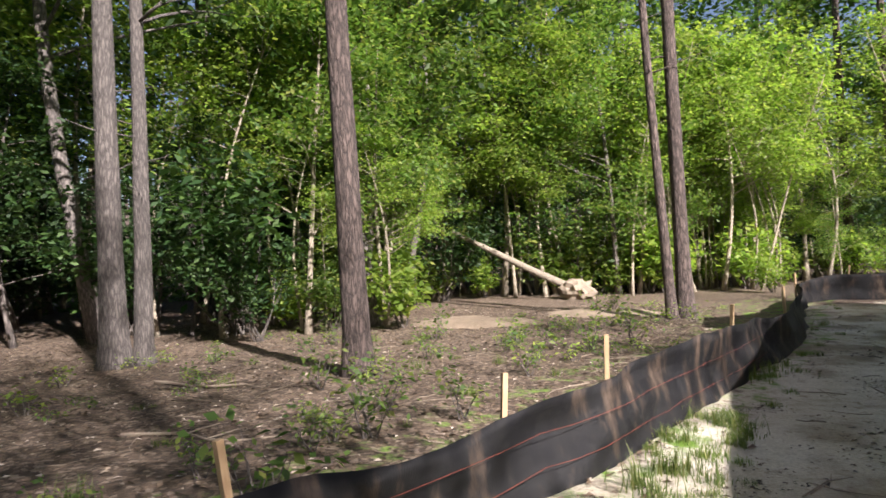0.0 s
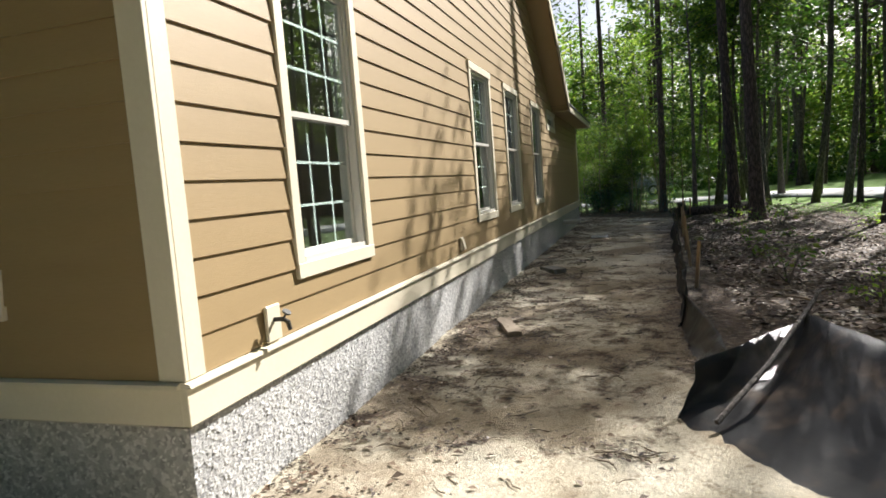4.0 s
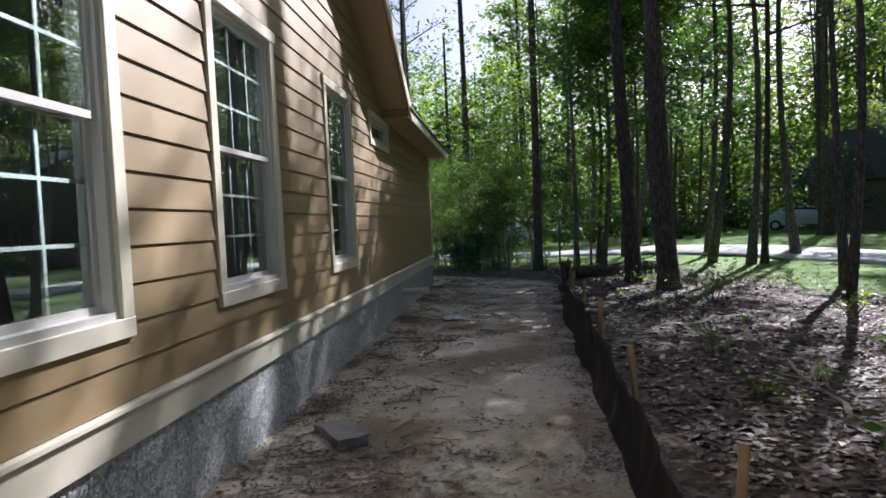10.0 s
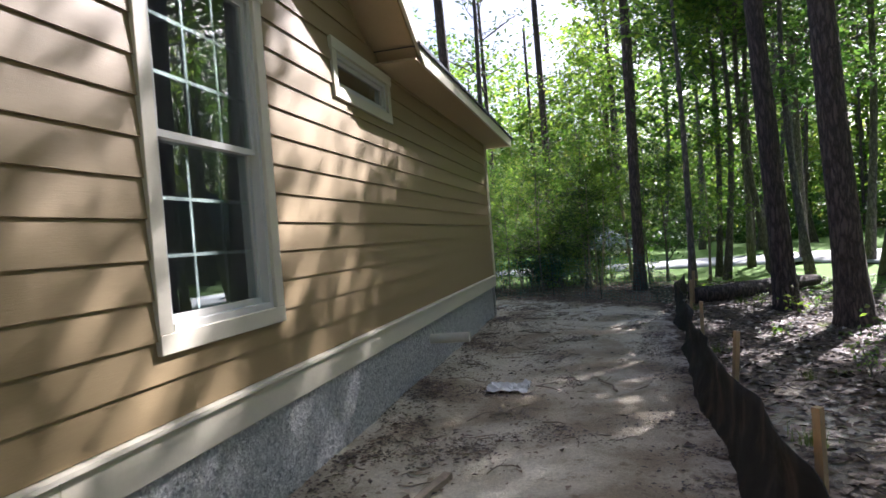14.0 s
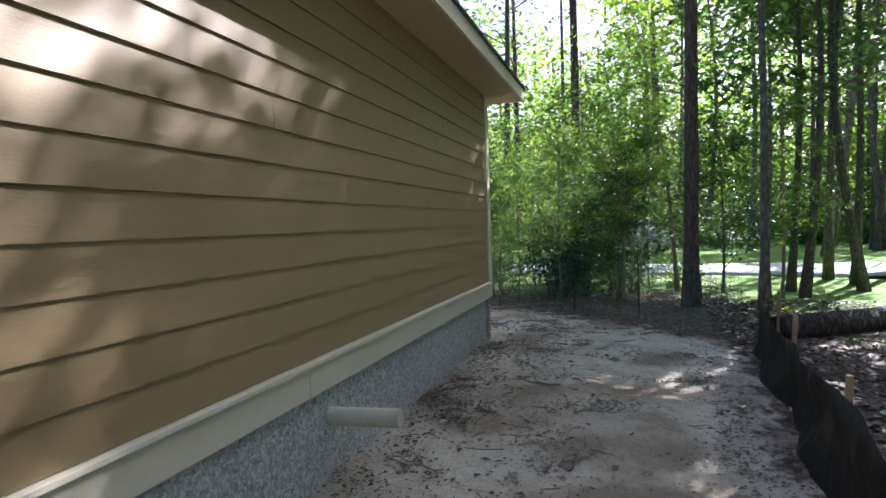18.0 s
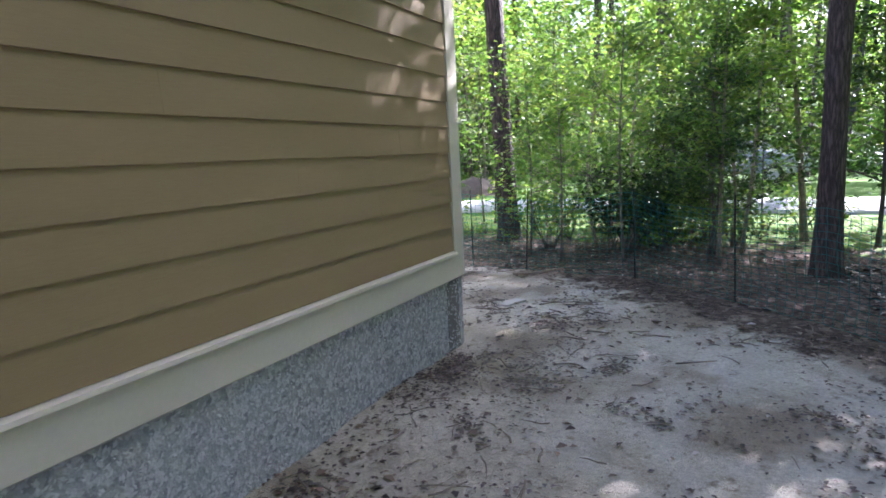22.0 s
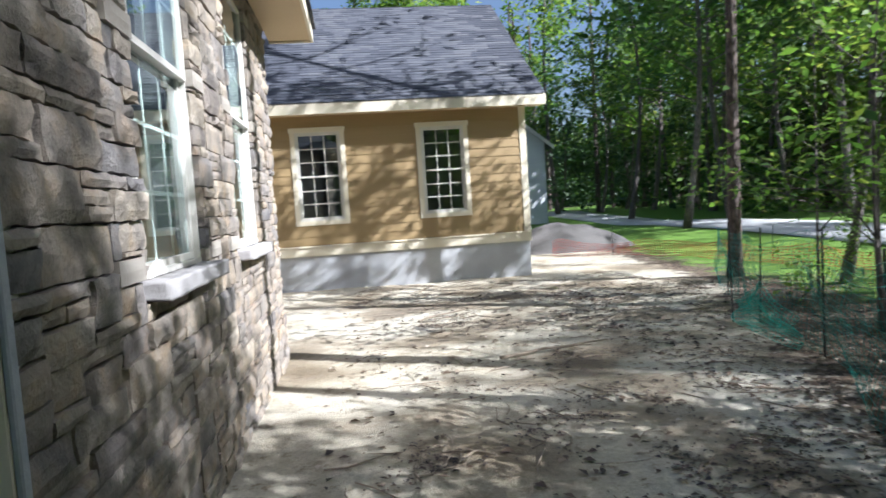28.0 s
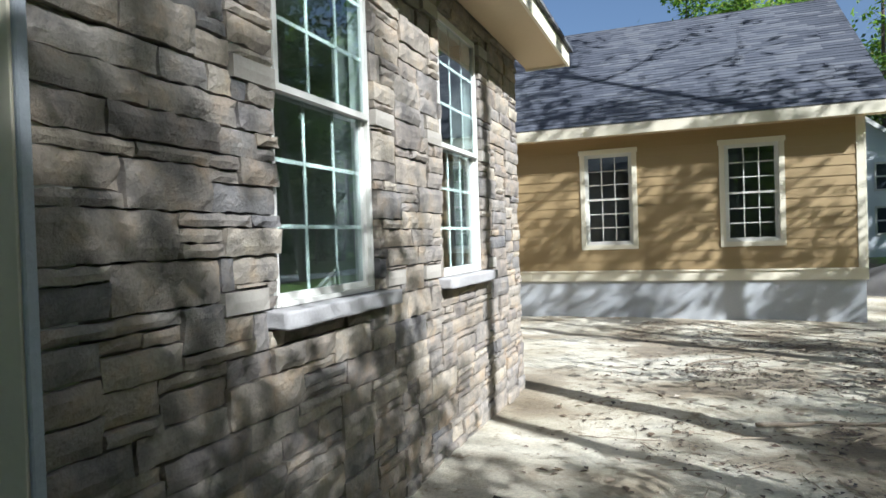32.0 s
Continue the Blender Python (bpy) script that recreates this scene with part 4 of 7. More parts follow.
    for i, (a, b, lo, hi) in enumerate(stones):
        bm = bmesh.new()
        d = rng.uniform(0.034, 0.062)
        g = 0.004
        nu, nz = max(2, round((b - a) / 0.045)), max(2, round((hi - lo) / 0.04))
        cast = i >= len(stones) - len(blocks)
        tu, tz = rng.uniform(-0.008, 0.008), rng.uniform(-0.006, 0.008)
        grid = []
        for jz in range(nz + 1):
            row = []
            for ju in range(nu + 1):
                fu, fz = ju / nu, jz / nz
                edge = ju in (0, nu) or jz in (0, nz)
                u = a + g + (b - a - 2 * g) * fu
                z = lo + g + (hi - lo - 2 * g) * fz
                if cast:
                    w = 0.055 if not edge else 0.05
                else:
                    q = Vector((u * 9, z * 13, i * 3.7))
                    w = d + tu * (fu - 0.5) + tz * (fz - 0.5) + 0.007 * noise.noise(q) + 0.006 * noise.noise(q * 2.7)
                    if edge:
                        w = w * 0.80 + rng.uniform(-0.004, 0.004)
                        u += rng.uniform(-0.005, 0.005)
                        z += rng.uniform(-0.005, 0.005)
                row.append(bm.verts.new(EAST.p(u, max(0.012, w), z)))
            grid.append(row)
        for jz in range(nz):
            for ju in range(nu):
                bm.faces.new((grid[jz][ju], grid[jz][ju + 1], grid[jz + 1][ju + 1], grid[jz + 1][ju]))
        rim = [grid[0][j] for j in range(nu + 1)] + [grid[j][nu] for j in range(1, nz + 1)] + [grid[nz][j] for j in range(nu - 1, -1, -1)] + [grid[j][0] for j in range(nz - 1, 0, -1)]
        back = [bm.verts.new(v.co - EAST.n * (v.co - EAST.o).dot(EAST.n)) for v in rim]
        for j in range(len(rim)):
            k = (j + 1) % len(rim)
            bm.faces.new((rim[k], rim[j], back[j], back[k]))
        part("stone", bm, CASTBLOCK if cast else STONE, wall)
    # plain boards that face the stone's cut edge
    bm = bmesh.new()
    box(bm, XE + 0.0455, XE + 0.062, -0.026, 0.008, WT0, SOFFIT)
    tagged(obj("corner_trim_5", bevel(bm, 0.004), MORTARG), "grey mortar edge beside the corner board", "trim", kind="structure")


MORTARG = surface("mortar_grey", (0.34, 0.36, 0.38), (0.46, 0.48, 0.50), 6, 0.8, 50, 0.5, 0.008)
stone_front()


# ---- the front wing ----
def wing():
    x0, x1 = 12.0, 23.88
    n = Face((12, WY, -0.07), (1, 0, 0), (0, -1, 0))
    ww = [(19.01 - 12, 20.1 - 12, 1.20, 3.18), (21.57 - 12, 22.655 - 12, 1.20, 3.18)]
    bm = bmesh.new()
    cells(n, bm, 0, x1 - x0, WT0 - 0.02, SOFFIT + 0.4, [hole(*q) for q in ww])
    box(bm, x1 - 0.16, x1, WY + 0.16, WY + 8.0, WT0 - 0.14, SOFFIT + 0.2)
    box(bm, x0, x1, WY + 7.84, WY + 8.0, WT0 - 0.14, SOFFIT + 0.2)
    v = [bm.verts.new(p) for p in ((x1 - 0.16, WY, SOFFIT + 0.2), (x1 - 0.16, WY + 8, SOFFIT + 0.2), (x1 - 0.16, WY + 4, SOFFIT + 3.1), (x1, WY, SOFFIT + 0.2), (x1, WY + 8, SOFFIT + 0.2), (x1, WY + 4, SOFFIT + 3.1))]
    for f in ((0, 2, 1), (3, 4, 5), (0, 3, 5, 2), (1, 2, 5, 4)):
        bm.faces.new([v[i] for i in f])
    w = tagged(obj("wall_wing", bm, DRYWALL), "tan lap-sided side wall of the front wing", "wall", kind="structure")
    siding(n, w, 5.0, x1 - x0 - 0.115, WT1, SOFFIT + 0.32, [(a + 0.004, b - 0.004, c + 0.004, d - 0.004) for a, b, c, d in ww])
    for q in ww:
        window(n, *q, proud=0.018)
    foundation("foundation_wing", n, 0, x1 - x0, 0, STUCCO)
    water_table("trim_wing", n, 0, x1 - x0 + 0.034)
    corner_post("corner_trim_6", x1, WY, -1, 1, WT1 - 0.07, SOFFIT + 0.3)
    bm = bmesh.new()
    box(bm, x0, x1 - 0.2, WY + 0.2, WY + 7.8, 0.2, 0.5)
    box(bm, x0, x1 - 0.17, WY + 0.17, WY + 7.8, SOFFIT + 0.12, SOFFIT + 0.18)
    box(bm, 17.8, 17.9, WY + 0.2, WY + 7.8, 0.5, SOFFIT + 0.11)
    box(bm, 17.9, x1 - 0.2, WY + 4.2, WY + 4.3, 0.5, SOFFIT + 0.11)
    tagged(obj("wing_interior", bm, DRYWALL), "plain inner floor and walls of the wing", "interior", kind="structure")
    # roof with overlapping shingle courses
    ez, zr, ov = SOFFIT + 0.37, SOFFIT + 0.37 + 0.71 * 4.4, 0.4
    xr = x1 + 0.38
    e = thing("roof_wing", "dark blue-grey shingled gable roof of the wing", "roof", "structure")
    bm = bmesh.new()
    slab(bm, [(x0, WY - ov, ez - 0.03), (xr - 0.02, WY - ov, ez - 0.03), (xr - 0.02, WY + 4, zr - 0.03), (x0, WY + 4, zr - 0.03)], 0.16)
    slab(bm, [(x0, WY + 4, zr - 0.03), (xr - 0.02, WY + 4, zr - 0.03), (xr - 0.02, WY + 8.4, ez - 0.03), (x0, WY + 8.4, ez - 0.03)], 0.16)
    part("decking", bm, TRIM, e)
    rows = 38
    rng = random.Random(4)
    for k in range(rows):
        f0, f1 = k / rows, min(1, (k + 1.25) / rows)
        x = x0
        bm = bmesh.new()
        ya, yb = WY - ov - 0.03 + (4.03 + ov) * f0, WY - ov - 0.03 + (4.03 + ov) * f1
        za, zb = ez + (zr - ez) * f0, ez + (zr - ez) * f1
        while x < xr:
            q = min(xr, x + rng.uniform(0.16, 0.42))
            dz = rng.choice((0.006, 0.006, 0.012, 0.016))
            hexa(bm, [(x, ya, za + 0.001), (q, ya, za + 0.001), (q, yb, zb - 0.016), (x, yb, zb - 0.016), (x, ya, za + dz), (q, ya, za + dz), (q, yb, zb - 0.008), (x, yb, zb - 0.008)])
            x = q
        part("shingle_course", bm, SHINGLE_I, e)
    bm = bmesh.new()
    slab(bm, [(x0, WY + 4, zr + 0.02), (xr, WY + 4, zr + 0.02), (xr, WY + 8.43, ez), (x0, WY + 8.43, ez)], 0.03)
    part("far_slope", bm, SHINGLE, e)
    bm = bmesh.new()
    box(bm, x0, xr, WY - ov - 0.025, WY - ov, ez - 0.22, ez - 0.02)
    part("fascia", bm, TRIM, e)
    bm = bmesh.new()
    box(bm, x0, xr - 0.03, WY - ov, WY - 0.005, ez - 0.2, ez - 0.185)
    part("soffit", bm, SOFF, e)
    for s in (0, 1):
        y0, y1 = (WY - ov, WY + 4) if s == 0 else (WY + 8.4, WY + 4)
        bm = bmesh.new()
        hexa(bm, [(xr - 0.025, y0, ez - 0.22), (xr, y0, ez - 0.22), (xr, y1, zr - 0.22), (xr - 0.025, y1, zr - 0.22), (xr - 0.025, y0, ez - 0.01), (xr, y0, ez - 0.01), (xr, y1, zr - 0.01), (xr - 0.025, y1, zr - 0.01)])
        part("barge_board", bm, TRIM, e)


def _shingle_i(m, nt, n, l, b):
    g = nt.nodes.new("ShaderNodeNewGeometry")
    r = ramp(nt, g.outputs["Random Per Island"], [(0.0, (0.046, 0.05, 0.064)), (0.5, (0.066, 0.071, 0.088)), (0.85, (0.085, 0.09, 0.106)), (1.0, (0.105, 0.108, 0.12))])
    ns = noise_tex(nt, g.outputs["Position"], 110, 4)
    l.new(mixc(nt, 0.3, r.outputs[0], ns.outputs["Fac"], "OVERLAY"), b.inputs["Base Color"])
    b.inputs["Roughness"].default_value = 0.95
    bump(nt, b, ns.outputs["Fac"], 0.6, 0.006)


SHINGLE_I = mat("shingle_tabs", _shingle_i)
wing()


# ---- silt fences ----
def smooth_line(line, step=0.12):
    pts = [Vector((*p, 0)) for p in line]
    out = []
    for i in range(len(pts) - 1):
        a, b = pts[max(i - 1, 0)], pts[i]
        c, d = pts[i + 1], pts[min(i + 2, len(pts) - 1)]
        n = max(2, int((c - b).length / step))
        for s in range(n):
            t = s / n
            out.append(0.5 * ((2 * b) + (c - a) * t + (2 * a - 5 * b + 4 * c - d) * t * t + (3 * b - a - 3 * c + d) * t ** 3))
    out.append(pts[-1])
    return out


def silt_fence(label, line, height, stakes, side, seed, wave=0.05, stake_h=0.82):
    e = thing("silt_fence", label, "fence", m=Matrix.Translation((*line[0], 0)))
    off = Vector((*line[0], 0))
    pts = smooth_line(line)
    bm = bmesh.new()
    cols = []
    dist = 0.0
    for i, p in enumerate(pts):
        t = (pts[min(i + 1, len(pts) - 1)] - pts[max(i - 1, 0)]).normalized()
        n = Vector((-t.y, t.x, 0))
        dist += 0.12
        h = height(dist) if callable(height) else height
        col = []
        for k in range(9):
            f = k / 8
            bulge = wave * noise.noise((dist * 1.1, f * 1.6, seed)) * 2.2 + 0.028 * noise.noise((dist * 3.7, f * 3, seed + 5)) + (0.10 * (1 - f) ** 3)
            q = p + n * (bulge * side * -1) - off
            col.append(bm.verts.new((q.x, q.y, gz(p.x, p.y) - 0.05 + f * (h + 0.05) * (1 + 0.10 * noise.noise((dist * 0.9, 0, seed))))))
        cols.append(col)
    for a, b in zip(cols, cols[1:]):
        for k in range(8):
            bm.faces.new((a[k], b[k], b[k + 1], a[k + 1]))
    bmesh.ops.recalc_face_normals(bm, faces=bm.faces[:])
    f = part("fabric", bm, FABRIC, e, "black woven fabric, slack and creased", smooth=True)
    so = f.modifiers.new("thick", "SOLIDIFY")
    so.thickness = 0.004
    rng = random.Random(seed)
    for x, y in stakes:
        bm = bmesh.new()
        h = stake_h * rng.uniform(0.9, 1.1)
        box(bm, -0.019, 0.019, -0.019, 0.019, -0.25, h)
        bmesh.ops.subdivide_edges(bm, edges=bm.edges[:], cuts=1)
        bevel(bm, 0.002)
        bm.transform(pose(0, 0, 0, rng.uniform(-5, 5), rng.uniform(-5, 5), rng.uniform(0, 90)))
        bm.transform(Matrix.Translation(Vector((x, y, gz(x, y))) - off))
        part("stake", bm, STAKE, e, "rough sawn wooden stake")
    return e


silt_fence("black silt fence sagging between wooden stakes along the woods", WEST_FENCE, lambda d: 0.62 + 0.06 * math.sin(d * 0.9), [(-6.75, -1.8), (-6.12, -0.1), (-5.6, 1.75), (-5.15, 3.1), (-4.25, 6.2), (-3.45, 9.3), (-2.9, 15.0), (-1.6, 16.9), (2.0, 16.9)], 1, 3)
silt_fence("black silt fence on stakes along the side yard", SOUTH_FENCE, lambda d: float(np.interp(d, [0, 2.2, 4.5], [0.34, 0.40, 0.53])) + 0.04 * math.sin(d * 1.3), [(6.4, -2.64), (8.6, -2.72), (10.9, -2.8), (13.2, -2.87), (15.6, -3.0), (17.6, -3.14), (19.9, -3.5)], -1, 8, 0.04, 0.64)


def crumpled_fence():
    """The loose end: fabric pulled over at an angle, folded round a leaning stick, then lying almost flat."""
    foot = [(-0.6, -3.9, 0), (0.3, -3.05, 0), (0.85, -2.6, 0), (1.35, -2.25, 0), (1.62, -2.1, 0), (1.75, -2.14, 0), (2.2, -2.24, 0), (2.9, -2.3, 0), (3.5, -2.3, 0), (4.2, -2.33, 0)]
    head = [(-0.1, -4.3, 0.35), (1.2, -3.7, 0.42), (2.0, -3.35, 0.45), (2.52, -3.07, 0.5), (2.25, -2.6, 0.36), (2.02, -2.3, 0.30), (2.3, -2.5, 0.17), (2.95, -2.62, 0.1), (3.55, -2.56, 0.2), (4.25, -2.38, 0.34)]
    e = thing("silt_fence", "crumpled loose end of the black silt fence", "fence", m=Matrix.Translation((1.6, -2.6, 0)))
    bm = bmesh.new()
    cols = []
    for i in range(len(foot) - 1):
        n = 9
        for q in range(n + (i == len(foot) - 2)):
            f = q / n
            f = f * f * (3 - 2 * f) if i in (3, 4) else f
            a, b = Vector(foot[i]).lerp(Vector(foot[i + 1]), f), Vector(head[i]).lerp(Vector(head[i + 1]), f)
            col = []
            for k in range(13):
                g = k / 12
                p = a.lerp(b, g)
                p.z = p.z * (1.3 * g - 0.3 * g * g if i > 4 else 0.45 * g + 0.55 * g * g) + gz(p.x, p.y) * (1 - g) - 0.015 * (1 - g)
                crease = noise.noise((p.x * 5.5, p.y * 5.5, 2 * g)) * 0.05 + noise.noise((p.x * 14, p.y * 14, 5)) * 0.018
                p += Vector((-0.5, 0.6, 0.6)) * crease * (0.25 + 0.75 * g)
                col.append(bm.verts.new(p - Vector((1.6, -2.6, 0))))
            cols.append(col)
    for a, b in zip(cols, cols[1:]):
        for k in range(12):
            bm.faces.new((a[k], b[k], b[k + 1], a[k + 1]))
    f = part("fabric", bm, FABRIC_SHEEN, e, "black woven fabric, crumpled and glossy in the sun", smooth=True)
    f.modifiers.new("thick", "SOLIDIFY").thickness = 0.004
    bm = bmesh.new()
    tube(bm, [(0.0, 0.22, 0.06), (0.45, -0.15, 0.3), (0.92, -0.47, 0.54), (1.08, -0.58, 0.64)], [0.017, 0.018, 0.017, 0.015], 7, 0.08, random.Random(2))
    part("stake", bm, BARK_SHADED, e, "dark weathered stick holding the fabric up")


crumpled_fence()


# ---- vegetation ----
def leaf_quads(rng, centers, spread, per, size, flat=0.5, narrow=0.42):
    """Folded leaves scattered about centres: vertices and quads."""
    c = np.repeat(np.asarray(centers, float), per, 0)
    n = len(c)
    sp = np.repeat(np.broadcast_to(np.asarray(spread, float), (len(centers),)), per)[:, None]
    d = rng.normal(size=(n, 3)) * np.array([1.1, 1.1, 0.4])
    p = c + d * sp * 0.55
    a = rng.uniform(0, 2 * np.pi, n)
    ax = np.stack([np.cos(a), np.sin(a), rng.normal(0, 0.45, n) - 0.25], 1)
    ax /= np.linalg.norm(ax, axis=1)[:, None]
    up = np.stack([rng.normal(0, flat, n), rng.normal(0, flat, n), np.ones(n)], 1)
    b = np.cross(ax, up)
    b /= np.linalg.norm(b, axis=1)[:, None] + 1e-9
    s = (size * rng.uniform(0.6, 1.35, n))[:, None]
    nz = np.cross(b, ax)
    V = np.stack([p, p + ax * s * 0.45 + b * s * narrow * 0.6 + nz * s * 0.05, p + ax * s, p + ax * s * 0.45 - b * s * narrow * 0.6 + nz * s * 0.05], 1)
    return V.reshape(-1, 3), np.arange(n * 4).reshape(-1, 4)


def branch_out(bm, rng, p, d, length, r, depth, tips, sides=5, droop=0.1):
    pts, rad = [Vector(p)], [r]
    steps = 4
    d = Vector(d).normalized()
    for i in range(steps):
        d = (d + Vector((rng.uniform(-0.25, 0.25), rng.uniform(-0.25, 0.25), rng.uniform(-0.12, 0.2) - droop * 0.3))).normalized()
        pts.append(pts[-1] + d * length / steps)
        rad.append(r * (1 - 0.75 * (i + 1) / steps))
    tube(bm, pts, rad, sides)
    tips.extend(pts[2:])
    if depth > 0:
        for i in (2, 3, 4):
            q = d.copy()
            q = (q + Vector((rng.uniform(-1, 1), rng.uniform(-1, 1), rng.uniform(-0.2, 0.7)))).normalized()
            branch_out(bm, rng, pts[i], q, length * rng.uniform(0.45, 0.7), rad[i] * 0.7, depth - 1, tips, 4, droop)


def place_tree(proto, x, y, s=1.0, turn=0.0, lean=(0, 0), sz=None):
    return copy_thing(proto, Matrix.Translation((x, y, gz(x, y) - 0.04)) @ Euler((radians(lean[0]), radians(lean[1]), radians(turn))).to_matrix().to_4x4() @ Matrix.Diagonal((s, s, sz or s, 1)))


FARLIST = []
CLEARING = [(-11.8, 11.0), (-7.4, 11.2), (-3.8, 14.0), (-3.6, 18.0), (-6.0, 19.6), (-9.0, 18.8), (-12.8, 16.6), (-11.8, 11.0)]


def settle(proto, x, y, s=1.0, turn=0.0, lean=(0, 0), sz=None):
    """A tree of its own near the plot; far ones are gathered and joined; none in the clearing by the log."""
    if inside(x, y, CLEARING):
        return
    if math.hypot(x - 9, y - 3) < 33:
        place_tree(proto, x, y, s, turn, lean, sz)
    else:
        FARLIST.append((proto, x, y, s, turn))


def join_far():
    nr = np.random.default_rng(3)
    for kind, label, skip in (("trunk", "trunks of the farther young trees", 1), ("crown", "leafage of the farther young trees", 3)):
        by = {}
        for proto, x, y, s, turn in FARLIST:
            me = next(c for c in proto.children if c.name.split(".")[0] in (("trunk", "stem") if kind == "trunk" else ("crown", "foliage"))).data
            by.setdefault(me.materials[0], []).append((me, x, y, s, turn))
        for material, items in by.items():
            Vs, Fs, base = [], [], 0
            cache = {}
            for me, x, y, s, turn in items:
                if me not in cache:
                    co = np.empty(len(me.vertices) * 3, np.float32)
                    me.vertices.foreach_get("co", co)
                    co = co.reshape(-1, 3).astype(float)
                    if kind == "crown":
                        q = co.reshape(-1, 4, 3)[::skip]
                        c = q.mean(1, keepdims=True)
                        co = (c + (q - c) * 1.6).reshape(-1, 3)
                        f = np.arange(len(co)).reshape(-1, 4)
                    else:
                        f = np.array([tuple(p.vertices) for p in me.polygons if len(p.vertices) == 4 and max(p.vertices) - min(p.vertices) > 3])
                    cache[me] = (co, f)
                co, f = cache[me]
                a = radians(turn)
                R = np.array([[math.cos(a), -math.sin(a), 0], [math.sin(a), math.cos(a), 0], [0, 0, 1]]) * s
                Vs.append(co @ R.T + np.array([x, y, gz(x, y) - 0.04]))
                Fs.append(f + base)
                base += len(co)
            tagged(mesh_np("far_trees", np.concatenate(Vs), np.concatenate(Fs), material), label, "trees", kind="stuff")


def make_pine(seed, h, r, crown_from, leaves=900, bark=None, label="tall pine with plated bark and a high open crown", size=0.34):
    rng, nr = random.Random(seed), np.random.default_rng(seed)
    e = thing("pine_tree", label, "tree", group="pines")
    bm = bmesh.new()
    n = 22
    pts, rad = [], []
    bx, by = rng.uniform(-0.3, 0.3), rng.uniform(-0.3, 0.3)
    for i in range(n + 1):
        f = (i / n) ** 1.4
        z = f * h
        pts.append((bx * math.sin(f * 2.6), by * math.sin(f * 3.1), z - 0.1))
        flare = 0.55 * math.exp(-z / 0.28) + 0.12 * math.exp(-z / 1.5)
        rad.append(r * (1 - 0.72 * f) * (1 + flare))
    tube(bm, pts, rad, 14, 0.05, rng)
    tips = []
    for k in range(26):
        f = rng.uniform(crown_from, 0.99)
        z = f * h
        a = rng.uniform(0, 6.28)
        L = (1.05 - f) / (1.05 - crown_from) * h * 0.17 + 0.7
        i = min(n - 1, int((f ** (1 / 1.4)) * n))
        branch_out(bm, rng, Vector(pts[i]).lerp(Vector(pts[i + 1]), 0.5), (math.cos(a), math.sin(a), 0.35), L, 0.045, 1, tips, 4)
    for k in range(6):
        f = rng.uniform(0.2, crown_from)
        a = rng.uniform(0, 6.28)
        i = min(n - 1, int((f ** (1 / 1.4)) * n))
        branch_out(bm, rng, pts[i], (math.cos(a), math.sin(a), 0.1), rng.uniform(0.3, 1.2), 0.02, 0, [], 4)
    part("trunk", bm, bark or BARK_PINE, e, smooth=True)
    V, F = leaf_quads(nr, [tuple(t) for t in tips], 0.5, max(1, leaves // max(1, len(tips))), size, 0.7, 0.30)
    mesh_np("crown", V, F, NEEDLE, e)
    return e


def make_broadleaf(seed, h, r, low, leaves, size, material, bark, label, name="sapling", arms=16, spread=0.42, lean=0.0, group="saplings"):
    rng, nr = random.Random(seed), np.random.default_rng(seed)
    e = thing(name, label, "tree", group=group)
    bm = bmesh.new()
    n = 10
    pts, rad = [], []
    wx, wy = rng.uniform(-1, 1), rng.uniform(-1, 1)
    for i in range(n + 1):
        f = i / n
        pts.append((lean * h * f + 0.05 * h * wx * math.sin(f * 3.5), 0.05 * h * wy * math.sin(f * 4.2), f * h - 0.05))
        rad.append(r * (1 - 0.8 * f) * (1 + 0.4 * math.exp(-f * h / 0.15)))
    tube(bm, pts, rad, 8, 0.05, rng)
    tips = [Vector(p) for p in pts[6:]]
    for k in range(arms):
        f = low + (0.97 - low) * (k + rng.random()) / arms
        i = min(n - 1, int(f * n))
        a = rng.uniform(0, 6.28)
        L = h * 0.24 * (1.15 - f) + 0.35
        branch_out(bm, rng, Vector(pts[i]).lerp(Vector(pts[i + 1]), f * n - i), (math.cos(a), math.sin(a), rng.uniform(0.1, 0.8)), L, r * 0.3 * (1.1 - f) + 0.006, 1, tips, 4)
    part("trunk", bm, bark, e, smooth=True)
    per = max(1, leaves // max(1, len(tips)))
    V, F = leaf_quads(nr, [tuple(t) for t in tips], spread, per, size, 0.55)
    mesh_np("crown", V, F, material, e)
    return e


def make_bush(seed, r, h, leaves, size, material, label, name="shrub", group="undergrowth"):
    rng, nr = random.Random(seed), np.random.default_rng(seed)
    e = thing(name, label, "shrub", group=group)
    bm, tips = bmesh.new(), []
    for k in range(max(4, int(9 * r))):
        a = rng.uniform(0, 6.28)
        branch_out(bm, rng, (rng.uniform(-0.1, 0.1) * r, rng.uniform(-0.1, 0.1) * r, -0.03), (math.cos(a) * r * 0.7, math.sin(a) * r * 0.7, h), (h ** 2 + (r * 0.6) ** 2) ** 0.5 * rng.uniform(0.6, 1.0), 0.009 + 0.008 * r, 1, tips, 4)
    tagged(part("stem", bm, BARK_GREY, e), kind="stuff")
    V, F = leaf_quads(nr, [tuple(t) for t in tips], 0.28 * max(0.4, r), max(1, leaves // len(tips)), size, 0.6)
    V[:, 2] = np.abs(V[:, 2])
    mesh_np("foliage", V, F, material, e)
    return e


VR = random.Random(77)
PINES = [(s, h, r, c) for s, h, r, c in ((1, 23, 0.24, 0.55), (2, 26, 0.27, 0.6), (3, 20, 0.19, 0.5), (4, 24, 0.21, 0.62))]


